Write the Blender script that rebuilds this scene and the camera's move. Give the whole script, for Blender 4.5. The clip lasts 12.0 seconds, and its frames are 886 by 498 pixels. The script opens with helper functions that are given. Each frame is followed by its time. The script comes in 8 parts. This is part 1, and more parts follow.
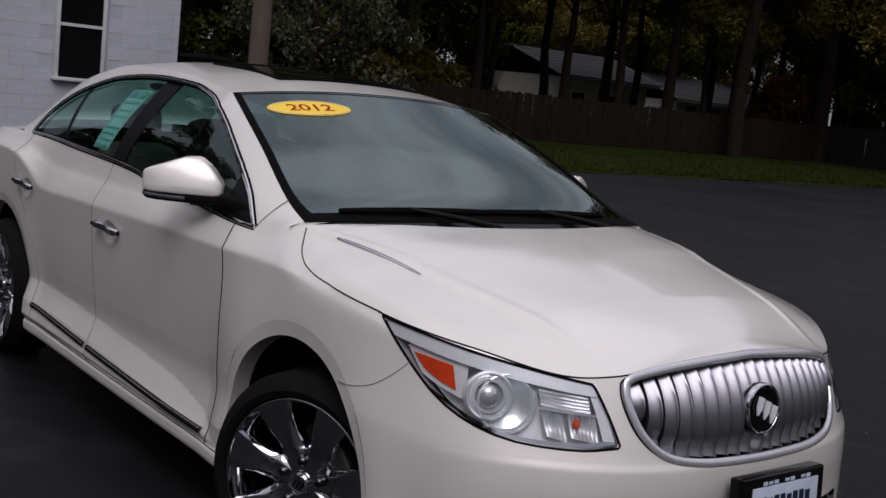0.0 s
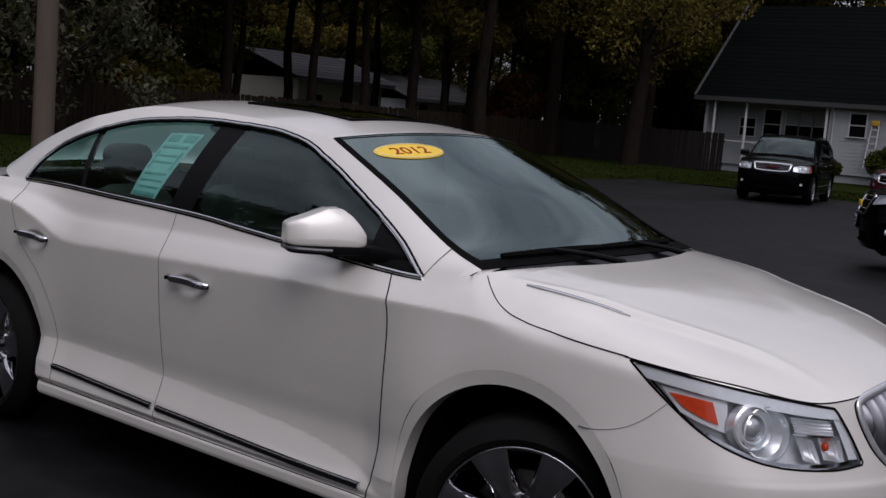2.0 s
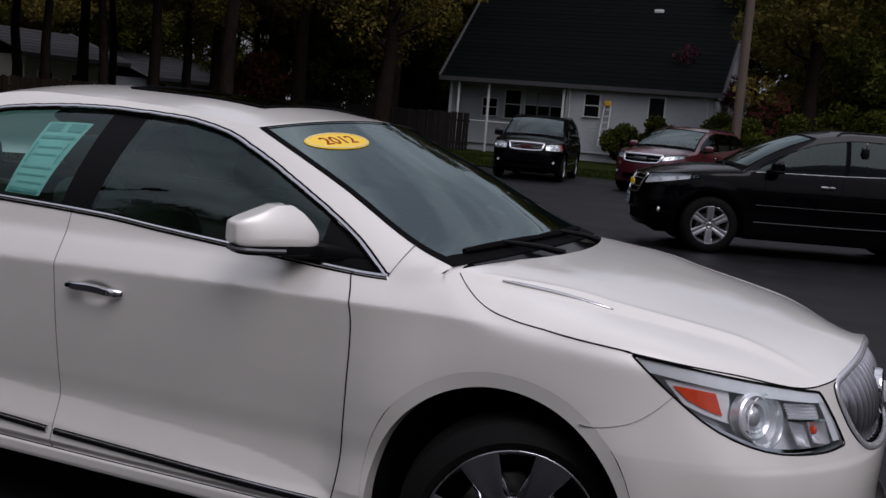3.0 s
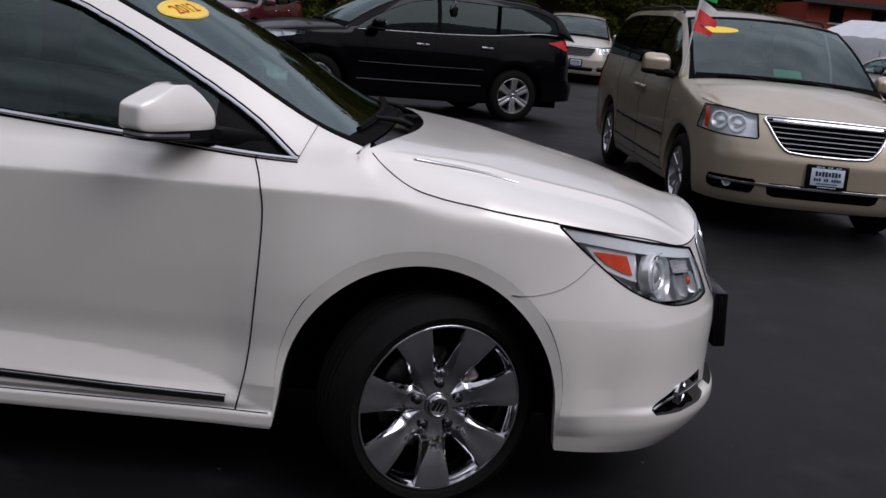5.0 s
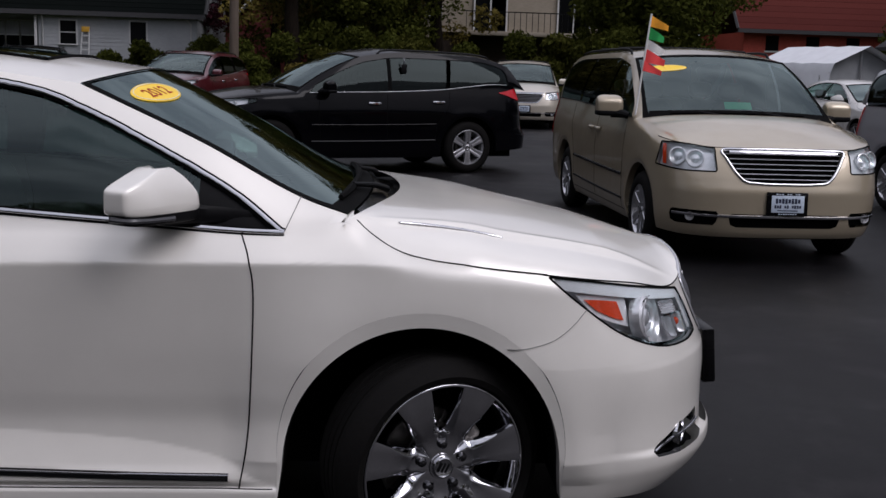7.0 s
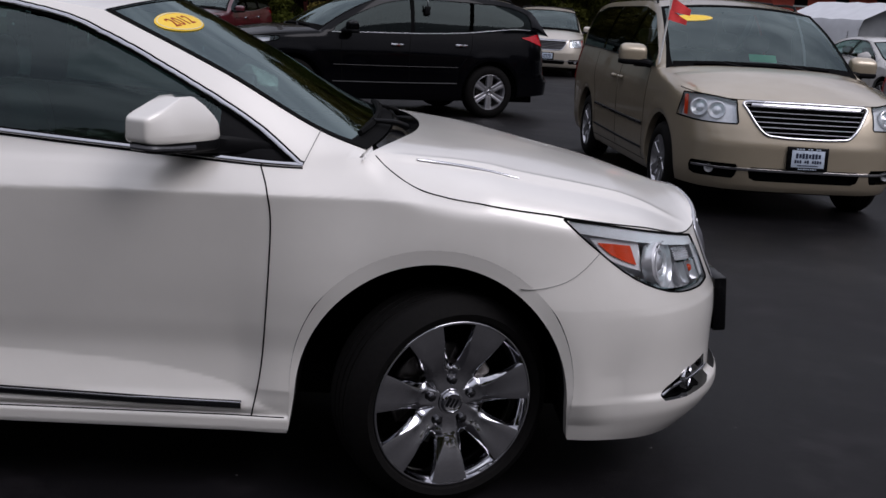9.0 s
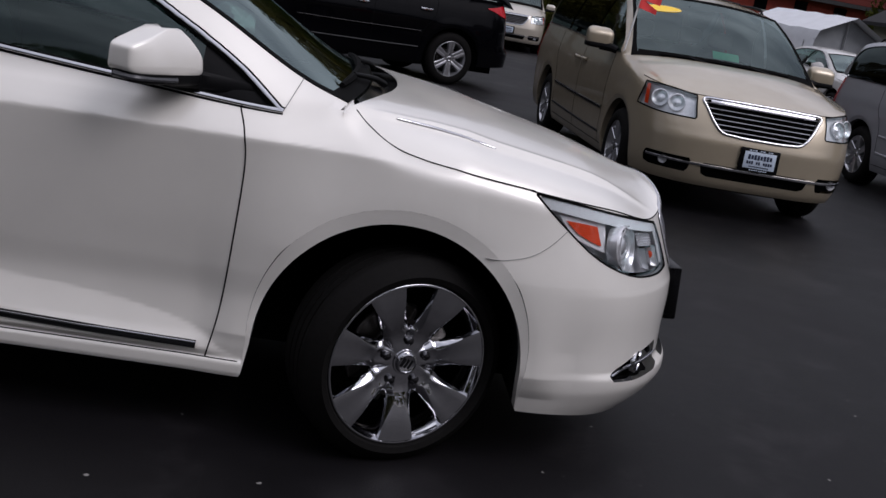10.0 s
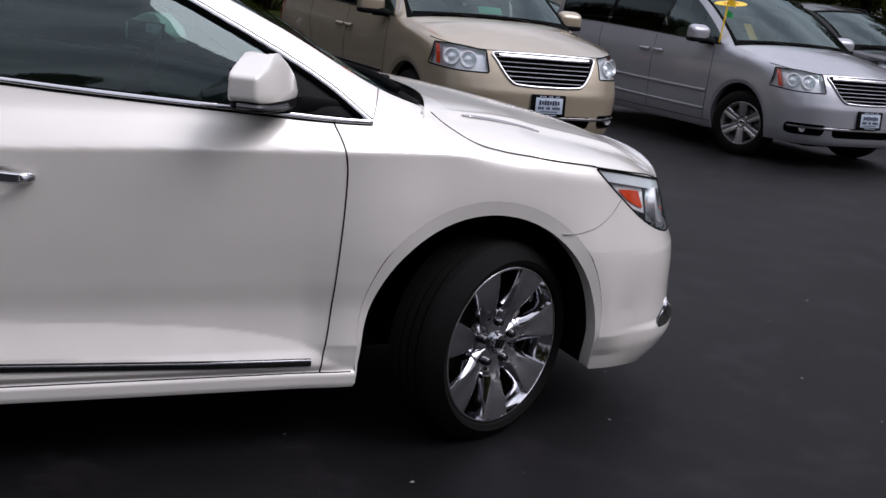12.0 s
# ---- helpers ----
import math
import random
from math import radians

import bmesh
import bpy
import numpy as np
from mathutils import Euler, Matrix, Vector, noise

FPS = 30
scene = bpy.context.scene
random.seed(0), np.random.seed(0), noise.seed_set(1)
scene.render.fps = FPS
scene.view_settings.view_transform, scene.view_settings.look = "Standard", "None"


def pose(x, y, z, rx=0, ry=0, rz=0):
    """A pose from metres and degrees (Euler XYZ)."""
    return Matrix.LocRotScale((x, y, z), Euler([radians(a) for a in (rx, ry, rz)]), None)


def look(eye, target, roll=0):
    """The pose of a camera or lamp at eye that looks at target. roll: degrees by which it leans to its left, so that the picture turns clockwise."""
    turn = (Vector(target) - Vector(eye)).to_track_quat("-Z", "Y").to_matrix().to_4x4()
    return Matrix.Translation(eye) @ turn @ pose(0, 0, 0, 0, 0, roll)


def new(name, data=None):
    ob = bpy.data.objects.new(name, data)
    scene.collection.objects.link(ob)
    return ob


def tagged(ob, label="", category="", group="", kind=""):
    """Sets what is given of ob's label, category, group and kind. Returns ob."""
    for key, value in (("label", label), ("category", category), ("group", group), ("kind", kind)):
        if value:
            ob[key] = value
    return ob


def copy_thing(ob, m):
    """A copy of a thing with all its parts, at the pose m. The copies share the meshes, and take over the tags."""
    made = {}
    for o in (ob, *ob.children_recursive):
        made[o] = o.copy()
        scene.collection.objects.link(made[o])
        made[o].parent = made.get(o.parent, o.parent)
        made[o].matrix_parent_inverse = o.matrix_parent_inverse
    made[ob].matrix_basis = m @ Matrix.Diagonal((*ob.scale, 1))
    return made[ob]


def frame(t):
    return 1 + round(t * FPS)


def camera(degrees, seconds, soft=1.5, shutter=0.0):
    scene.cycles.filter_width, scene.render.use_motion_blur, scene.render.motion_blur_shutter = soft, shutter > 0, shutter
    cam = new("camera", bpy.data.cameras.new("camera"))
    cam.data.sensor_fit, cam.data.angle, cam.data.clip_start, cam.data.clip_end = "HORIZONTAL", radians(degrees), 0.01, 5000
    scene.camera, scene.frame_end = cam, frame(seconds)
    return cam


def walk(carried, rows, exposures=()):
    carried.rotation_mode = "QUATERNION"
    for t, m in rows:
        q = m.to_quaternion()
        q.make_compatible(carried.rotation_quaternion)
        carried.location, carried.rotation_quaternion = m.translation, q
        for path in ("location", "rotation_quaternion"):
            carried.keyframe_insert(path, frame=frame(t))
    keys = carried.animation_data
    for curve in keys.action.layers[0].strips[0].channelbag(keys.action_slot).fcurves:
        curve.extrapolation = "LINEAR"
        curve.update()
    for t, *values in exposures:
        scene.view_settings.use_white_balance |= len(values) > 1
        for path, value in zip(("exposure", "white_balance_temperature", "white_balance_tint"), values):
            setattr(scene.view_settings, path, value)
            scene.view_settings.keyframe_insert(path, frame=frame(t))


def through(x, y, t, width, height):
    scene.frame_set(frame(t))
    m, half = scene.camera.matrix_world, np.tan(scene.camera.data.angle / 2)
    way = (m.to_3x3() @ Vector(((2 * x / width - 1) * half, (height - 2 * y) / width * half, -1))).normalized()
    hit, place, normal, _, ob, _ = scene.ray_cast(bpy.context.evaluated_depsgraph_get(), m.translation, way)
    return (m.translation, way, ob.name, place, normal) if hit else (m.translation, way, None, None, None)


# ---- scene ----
cam = camera(43.4, 12.0)
PATH = [
    (0, (2.741, -2.635, 1.545), (1.195, -1.399, 1.261), 6.1),
    (0.3, (2.638, -2.777, 1.559), (1.125, -1.554, 1.095), 3.2),
    (0.5, (2.54, -2.9, 1.564), (1.057, -1.634, 1.117), 3.6),
    (1, (2.366, -3.293, 1.582), (1.014, -1.856, 1.251), 4.0),
    (1.3, (2.204, -3.422, 1.559), (0.927, -1.908, 1.289), 4.1),
    (1.5, (2.096, -3.508, 1.544), (0.835, -1.969, 1.334), 4.2),
    (1.8, (1.887, -3.63, 1.557), (0.664, -2.072, 1.283), 4.5),
    (2, (1.748, -3.711, 1.565), (0.553, -2.125, 1.326), 4.7),
    (2.25, (1.576, -3.816, 1.572), (0.486, -2.157, 1.355), 5.1),
    (2.5, (1.405, -3.92, 1.58), (0.395, -2.209, 1.354), 5.5),
    (2.8, (1.176, -3.92, 1.554), (0.307, -2.143, 1.284), 5.0),
    (3, (1.023, -3.92, 1.537), (0.236, -2.096, 1.3), 4.7),
    (3.3, (0.826, -3.954, 1.521), (0.197, -2.084, 1.228), 5.4),
    (3.5, (0.695, -3.976, 1.51), (0.204, -2.059, 1.223), 5.9),
    (3.7, (0.575, -3.998, 1.505), (0.239, -2.066, 1.115), 3.1),
    (5.3, (-0.179, -4.132, 1.505), (-0.046, -2.18, 1.089), 5.1),
    (5.5, (-0.187, -4.131, 1.507), (-0.01, -2.178, 1.115), 3.6),
    (6, (-0.214, -4.114, 1.512), (-0.03, -2.154, 1.16), 2.8),
    (6.5, (-0.207, -4.129, 1.518), (-0.028, -2.162, 1.204), 2.2),
    (7, (-0.212, -4.137, 1.525), (-0.087, -2.167, 1.204), 1.8),
    (7.2, (-0.207, -4.159, 1.513), (-0.097, -2.193, 1.159), 1.4),
    (8.8, (-0.215, -4.166, 1.516), (-0.129, -2.209, 1.113), 3.5),
    (9, (-0.21, -4.169, 1.507), (-0.111, -2.215, 1.089), 3.7),
    (9.3, (-0.222, -4.167, 1.503), (-0.103, -2.219, 1.06), 3.9),
    (9.5, (-0.23, -4.165, 1.501), (-0.112, -2.225, 1.025), 4.1),
    (9.65, (-0.255, -4.168, 1.498), (-0.109, -2.236, 1.0), 6.1),
    (9.85, (-0.289, -4.171, 1.494), (-0.113, -2.233, 1.035), 8.6),
    (10, (-0.314, -4.174, 1.491), (-0.092, -2.241, 1.026), 10.6),
    (10.2, (-0.42, -4.131, 1.482), (-0.112, -2.218, 0.991), 9.9),
    (10.5, (-0.58, -4.066, 1.469), (-0.215, -2.151, 1.025), 8.9),
    (10.7, (-0.71, -4.058, 1.464), (-0.327, -2.153, 0.999), 8.7),
    (11, (-0.904, -4.047, 1.456), (-0.381, -2.167, 1.015), 8.4),
    (11.2, (-1.044, -4.077, 1.466), (-0.44, -2.246, 0.940), 6.8),
    (11.5, (-1.254, -4.121, 1.48), (-0.592, -2.298, 0.992), 7.6),
    (11.7, (-1.402, -4.081, 1.468), (-0.634, -2.295, 1.005), 6.9),
    (12, (-1.624, -4.022, 1.45), (-0.825, -2.247, 0.993), 5.9),
]
EXPOSURES = [(0.0, -0.26, 6320, 20), (0.6, -0.38, 6280, 20), (2.5, -0.27, 6180, 20), (3.7, -0.18, 6150, 19), (5.5, -0.02, 6180, 19), (7.2, -0.02, 6180, 19), (9.0, -0.06, 6150, 19), (10.2, -0.02, 6150, 19), (12.0, 0.34, 6150, 19)]
walk(cam, [(t, look(eye, target, roll)) for t, eye, target, roll in PATH], EXPOSURES)

# ---------------------------------------------------------------- sky and sun
world = bpy.data.worlds.new("overcast_sky")
scene.world = world
world.use_nodes = True
wt = world.node_tree
wt.nodes.clear()
w_out = wt.nodes.new("ShaderNodeOutputWorld")
w_bg = wt.nodes.new("ShaderNodeBackground")
sky = wt.nodes.new("ShaderNodeTexSky")
sky.sky_type, sky.sun_disc = "NISHITA", False
sky.sun_elevation, sky.sun_rotation = radians(35), radians(118)
w_co = wt.nodes.new("ShaderNodeTexCoord")
w_map = wt.nodes.new("ShaderNodeMapping")
w_map.inputs["Scale"].default_value = (1.0, 1.0, 2.2)
clouds = wt.nodes.new("ShaderNodeTexNoise")
clouds.inputs["Scale"].default_value, clouds.inputs["Detail"].default_value, clouds.inputs["Roughness"].default_value = 2.8, 6.0, 0.55
w_ramp = wt.nodes.new("ShaderNodeValToRGB")
w_ramp.color_ramp.elements[0].position, w_ramp.color_ramp.elements[0].color = 0.36, (4.3, 4.5, 4.85, 1)
w_ramp.color_ramp.elements[1].position, w_ramp.color_ramp.elements[1].color = 0.66, (9.8, 9.9, 10.1, 1)
w_mix = wt.nodes.new("ShaderNodeMix")
w_mix.data_type = "RGBA"
w_mix.inputs[0].default_value = 0.88
wt.links.new(w_co.outputs["Generated"], w_map.inputs["Vector"])
wt.links.new(w_map.outputs[0], clouds.inputs["Vector"])
wt.links.new(clouds.outputs["Fac"], w_ramp.inputs[0])
wt.links.new(sky.outputs[0], w_mix.inputs[6])
wt.links.new(w_ramp.outputs[0], w_mix.inputs[7])
# an overcast sky is about three times as bright overhead as at the horizon
w_sep = wt.nodes.new("ShaderNodeSeparateXYZ")
w_grad = wt.nodes.new("ShaderNodeMapRange")
w_grad.inputs["From Min"].default_value, w_grad.inputs["From Max"].default_value = 0.0, 1.0
w_grad.inputs["To Min"].default_value, w_grad.inputs["To Max"].default_value = 0.32, 1.55
w_mul = wt.nodes.new("ShaderNodeMix")
w_mul.data_type, w_mul.blend_type = "RGBA", "MULTIPLY"
w_mul.inputs[0].default_value = 1.0
wt.links.new(w_co.outputs["Generated"], w_sep.inputs[0])
wt.links.new(w_sep.outputs["Z"], w_grad.inputs["Value"])
wt.links.new(w_mix.outputs[2], w_mul.inputs[6])
wt.links.new(w_grad.outputs[0], w_mul.inputs[7])
wt.links.new(w_mul.outputs[2], w_bg.inputs[0])
w_bg.inputs[1].default_value = 0.10
wt.links.new(w_bg.outputs[0], w_out.inputs[0])

sun_data = bpy.data.lights.new("sun", "SUN")
sun_data.energy, sun_data.angle, sun_data.color = 1.3, radians(35), (1.0, 0.975, 0.955)
sun_ob = new("sun", sun_data)
sun_ob.matrix_basis = look((22, -17, 32), (0, 0, 0))

# ---------------------------------------------------------------- geometry helpers
def pchip(rows):
    """Smooth curve without overshoot through rows of (t, value...)."""
    a = np.array(rows, float)
    xs, ys = a[:, 0], a[:, 1:]
    h = np.diff(xs)[:, None]
    d = np.diff(ys, axis=0) / h
    m = np.zeros_like(ys)
    m[0], m[-1] = d[0], d[-1]
    if len(xs) > 2:
        p, q = d[:-1], d[1:]
        w1, w2 = 2 * h[1:] + h[:-1], h[1:] + 2 * h[:-1]
        ok = p * q > 0
        m[1:-1] = np.where(ok, (w1 + w2) / (w1 / np.where(ok, p, 1) + w2 / np.where(ok, q, 1)), 0)

    def at(t):
        t = np.clip(np.asarray(t, float), xs[0], xs[-1])
        k = np.clip(np.searchsorted(xs, t, side="right") - 1, 0, len(xs) - 2)
        hh = (xs[k + 1] - xs[k])
        s = ((t - xs[k]) / hh)[..., None]
        hh = hh[..., None]
        out = (2 * s**3 - 3 * s**2 + 1) * ys[k] + (s**3 - 2 * s**2 + s) * hh * m[k] + (3 * s**2 - 2 * s**3) * ys[k + 1] + (s**3 - s**2) * hh * m[k + 1]
        return out[..., 0] if out.shape[-1] == 1 else out
    return at


def smooth_path(points, n):
    """Catmull-Rom path of n points through a few control points."""
    p = np.array(points, float)
    p = np.vstack([2 * p[0] - p[1], p, 2 * p[-1] - p[-2]])
    t = np.linspace(0, len(p) - 3 - 1e-9, n)
    k = t.astype(int)
    s = (t - k)[:, None]
    a, b, c, d = p[k], p[k + 1], p[k + 2], p[k + 3]
    return 0.5 * (2 * b + (c - a) * s + (2 * a - 5 * b + 4 * c - d) * s**2 + (3 * b - a - 3 * c + d) * s**3)


def merge(*geos):
    vs, fs, k = [], [], 0
    for v, f in geos:
        v = np.asarray(v, float).reshape(-1, 3)
        vs.append(v)
        fs += [tuple(i + k for i in face) for face in f]
        k += len(v)
    return np.vstack(vs), fs


def moved(geo, m):
    v = np.asarray(geo[0], float)
    a = np.array(m)
    return v @ a[:3, :3].T + a[:3, 3], geo[1]


def mirrored(geo):
    v = np.array(geo[0], float)
    v[:, 1] *= -1
    return v, [tuple(reversed(f)) for f in geo[1]]


def grid_faces(r, c, wrap=False):
    out = []
    for i in range(r - 1):
        for j in range(c if wrap else c - 1):
            k = (j + 1) % c
            out.append((i * c + j, i * c + k, (i + 1) * c + k, (i + 1) * c + j))
    return out


def grid(p):
    p = np.asarray(p, float)
    return p.reshape(-1, 3), grid_faces(p.shape[0], p.shape[1])


def box(sx, sy, sz, at=(0, 0, 0), bevel=0.0):
    """A box round a point, its twelve edges chamfered where bevel is given."""
    if bevel <= 0:
        v = np.array([(x, y, z) for x in (-1, 1) for y in (-1, 1) for z in (-1, 1)], float) * (sx / 2, sy / 2, sz / 2)
        return v + at, [(0, 1, 3, 2), (4, 6, 7, 5), (0, 4, 5, 1), (2, 3, 7, 6), (0, 2, 6, 4), (1, 5, 7, 3)]
    bm = bmesh.new()
    bmesh.ops.create_cube(bm, size=1)
    bmesh.ops.scale(bm, vec=(sx, sy, sz), verts=bm.verts)
    bmesh.ops.bevel(bm, geom=bm.edges[:], offset=min(bevel, 0.45 * min(sx, sy, sz)), segments=2, profile=0.5, affect="EDGES")
    bm.verts.index_update()
    v = np.array([x.co[:] for x in bm.verts]) + at
    f = [tuple(x.index for x in face.verts) for face in bm.faces]
    bm.free()
    return v, f


def lathe(profile, n=32, close=False):
    """Turns (radius, height) pairs round the z axis."""
    pr = np.array(profile, float)
    a = np.linspace(0, 2 * math.pi, n, endpoint=False)
    v = np.stack([pr[:, None, 0] * np.cos(a), pr[:, None, 0] * np.sin(a), np.repeat(pr[:, 1:2], n, 1)], -1)
    return v.reshape(-1, 3), grid_faces(len(pr), n, True)


def tube(path, r, n=8, caps=True):
    p = np.asarray(path, float)
    r = np.broadcast_to(np.asarray(r, float), (len(p),))
    tan = np.gradient(p, axis=0)
    tan /= np.linalg.norm(tan, axis=1)[:, None] + 1e-12
    up = np.array([0, 0, 1.0]) if abs(tan[0][2]) < 0.9 else np.array([1.0, 0, 0])
    a = np.linspace(0, 2 * math.pi, n, endpoint=False)
    rings = []
    for k in range(len(p)):
        s = np.cross(tan[k], up)
        s /= np.linalg.norm(s) + 1e-12
        up = np.cross(s, tan[k])
        rings.append(p[k] + r[k] * (np.cos(a)[:, None] * s + np.sin(a)[:, None] * up))
    v = np.array(rings).reshape(-1, 3)
    f = grid_faces(len(p), n, True)
    if caps:
        f += [tuple(range(n)), tuple(range(len(v) - 1, len(v) - n - 1, -1))]
    return v, f


def ribbon(path, normals, width, height, offset=0.0):
    """A raised moulding of a rounded section along a path on a surface."""
    p, nn = np.asarray(path, float), np.asarray(normals, float)
    tan = np.gradient(p, axis=0)
    tan /= np.linalg.norm(tan, axis=1)[:, None] + 1e-12
    side = np.cross(nn, tan)
    side /= np.linalg.norm(side, axis=1)[:, None] + 1e-12
    w = np.broadcast_to(np.asarray(width, float), (len(p),))[:, None]
    sec = [(-0.5, -0.004), (-0.5, height * 0.4), (-0.36, height * 0.85), (0, height), (0.36, height * 0.85), (0.5, height * 0.4), (0.5, -0.004)]
    v = np.stack([p + side * w * a + nn * (b + offset) for a, b in sec], 1)
    return v.reshape(-1, 3), grid_faces(len(p), len(sec))


def prism(outline, depth, at=0.0):
    """A flat outline in x, y made solid along z."""
    o = np.array(outline, float)
    n = len(o)
    v = np.vstack([np.c_[o, np.full(n, at)], np.c_[o, np.full(n, at + depth)]])
    f = [tuple(reversed(range(n))), tuple(range(n, 2 * n))] + [(i, (i + 1) % n, n + (i + 1) % n, n + i) for i in range(n)]
    return v, f


def superquad(sx, sy, sz, e=0.6, n=18, m=28):
    th = np.linspace(-math.pi / 2, math.pi / 2, n)
    ph = np.linspace(0, 2 * math.pi, m, endpoint=False)
    pw = lambda c, k: np.sign(c) * np.abs(c) ** k  # noqa: E731
    x = pw(np.cos(th), e)[:, None] * pw(np.cos(ph), e)
    y = pw(np.cos(th), e)[:, None] * pw(np.sin(ph), e)
    z = np.repeat(pw(np.sin(th), e)[:, None], m, 1)
    return np.stack([x * sx, y * sy, z * sz], -1).reshape(-1, 3), grid_faces(n, m, True)


def mesh_of(name, geo, material, smooth=True, normals=None):
    me = bpy.data.meshes.new(name)
    v = np.asarray(geo[0], float)
    me.from_pydata(v.tolist(), [], [tuple(f) for f in geo[1]])
    me.materials.append(material)
    if smooth is True:
        me.polygons.foreach_set("use_smooth", [True] * len(me.polygons))
    elif smooth:
        me.polygons.foreach_set("use_smooth", [True] * len(me.polygons))
        me.set_sharp_from_angle(angle=radians(smooth))
    if normals is not None:
        me.normals_split_custom_set_from_vertices([tuple(x) for x in normals])
    me.update()
    return me


def outward(geo, centre=(-1.5, 0, 0.8)):
    """Turns the faces of an open patch away from the middle of its vehicle."""
    v = np.asarray(geo[0], float)
    d = 0.0
    for f in geo[1][:: max(1, len(geo[1]) // 60)]:
        n = np.cross(v[f[1]] - v[f[0]], v[f[2]] - v[f[0]])
        d += n @ (v[f[0]] - centre)
    return geo if d >= 0 else (v, [tuple(reversed(f)) for f in geo[1]])


def part(name, geo, material, parent, label="", smooth=35, normals=None):
    if material.name.endswith("glass") or material.name.endswith("lens"):
        geo = outward(geo)
    ob = new(name, mesh_of(name, geo, material, smooth, normals))
    if parent is not None:
        ob.parent = parent
    if material.name.endswith(("clear_glass", "windscreen_glass", "lens")):
        ob.visible_shadow = False
    return tagged(ob, label)


def holder(name, m, label, category, group="", kind=""):
    ob = new(name)
    ob.empty_display_size = 0.2
    ob.matrix_basis = m
    return tagged(ob, label, category, group, kind)


def thing(name, geo, material, m, label, category, group="", kind="", smooth=35):
    ob = new(name, mesh_of(name, geo, material, smooth))
    ob.matrix_basis = m
    return tagged(ob, label, category, group, kind)


def text_part(name, words, size, material, parent, m, depth=0.002, bold=0.0):
    cu = bpy.data.curves.new(name, "FONT")
    cu.body, cu.size, cu.align_x, cu.align_y, cu.extrude = words, size, "CENTER", "CENTER", depth
    cu.offset = bold
    ob = bpy.data.objects.new(name, cu)
    scene.collection.objects.link(ob)
    bpy.context.view_layer.update()
    me = bpy.data.meshes.new_from_object(ob.evaluated_get(bpy.context.evaluated_depsgraph_get()))
    bpy.data.objects.remove(ob)
    me.materials.clear()
    me.materials.append(material)
    ob = new(name, me)
    ob.parent = parent
    ob.matrix_basis = m
    return ob

# ---------------------------------------------------------------- materials
class Nodes:
    def __init__(self, name):
        self.mat = bpy.data.materials.new(name)
        self.mat.use_nodes = True
        self.tree = self.mat.node_tree
        self.tree.nodes.clear()
        self.out = self.add("ShaderNodeOutputMaterial")

    def add(self, kind, **values):
        n = self.tree.nodes.new(kind)
        for k, v in values.items():
            if k in n.inputs:
                n.inputs[k].default_value = v
        return n

    def link(self, a, b):
        self.tree.links.new(a, b)

    def coords(self, kind="Object"):
        return self.add("ShaderNodeTexCoord").outputs[kind]

    def noise(self, scale, detail=4.0, rough=0.55, src=None, stretch=None):
        n = self.add("ShaderNodeTexNoise", Scale=scale, Detail=detail, Roughness=rough)
        src = src or self.coords()
        if stretch:
            mp = self.add("ShaderNodeMapping", Scale=stretch)
            self.link(src, mp.inputs["Vector"])
            src = mp.outputs[0]
        self.link(src, n.inputs["Vector"])
        return n.outputs["Fac"]

    def ramp(self, fac, stops):
        r = self.add("ShaderNodeValToRGB")
        els = r.color_ramp.elements
        while len(els) < len(stops):
            els.new(0.5)
        for e, (p, c) in zip(els, stops):
            e.position, e.color = p, (*c, 1) if len(c) == 3 else c
        self.link(fac, r.inputs[0])
        return r.outputs[0]

    def mix(self, fac, a, b, mode="MIX"):
        m = self.add("ShaderNodeMix")
        m.data_type, m.blend_type = "RGBA", mode
        for sock, v in ((m.inputs[0], fac), (m.inputs[6], a), (m.inputs[7], b)):
            if isinstance(v, (int, float)):
                sock.default_value = v
            elif isinstance(v, tuple):
                sock.default_value = (*v, 1)
            else:
                self.link(v, sock)
        return m.outputs[2]

    def bump(self, height, strength, distance=0.01):
        b = self.add("ShaderNodeBump", Strength=strength, Distance=distance)
        self.link(height, b.inputs["Height"])
        return b.outputs[0]

    def principled(self, color, rough=0.5, metal=0.0, normal=None, **more):
        p = self.add("ShaderNodeBsdfPrincipled")
        for k, v in (("Base Color", color), ("Roughness", rough), ("Metallic", metal), *more.items()):
            if isinstance(v, (int, float)):
                p.inputs[k].default_value = v
            elif isinstance(v, tuple):
                p.inputs[k].default_value = (*v, 1)
            else:
                self.link(v, p.inputs[k])
        if normal is not None:
            self.link(normal, p.inputs["Normal"])
        self.link(p.outputs[0], self.out.inputs[0])
        return self.mat


def shade(c, k):
    return tuple(min(1.0, v * k) for v in c)


def paint_mat(name, color, metal=0.0, rough=0.35, flake=0.0, coat=1.5, spec=0.5, layer=1.0, haze=0.04):
    n = Nodes(name)
    dust = n.ramp(n.noise(3.0, 5), [(0.35, shade(color, 0.96)), (0.7, shade(color, 1.02))])
    grain = n.noise(900.0, 1)
    col = n.mix(flake, dust, n.ramp(grain, [(0.4, shade(color, 0.75)), (0.6, shade(color, 1.25))]))
    rr = n.ramp(n.noise(9.0, 3), [(0.3, (rough * 0.9,) * 3), (0.7, (rough * 1.15,) * 3)])
    return n.principled(col, rr, metal, **{"Coat Weight": layer, "Coat Roughness": haze, "Coat IOR": coat, "Specular IOR Level": spec})


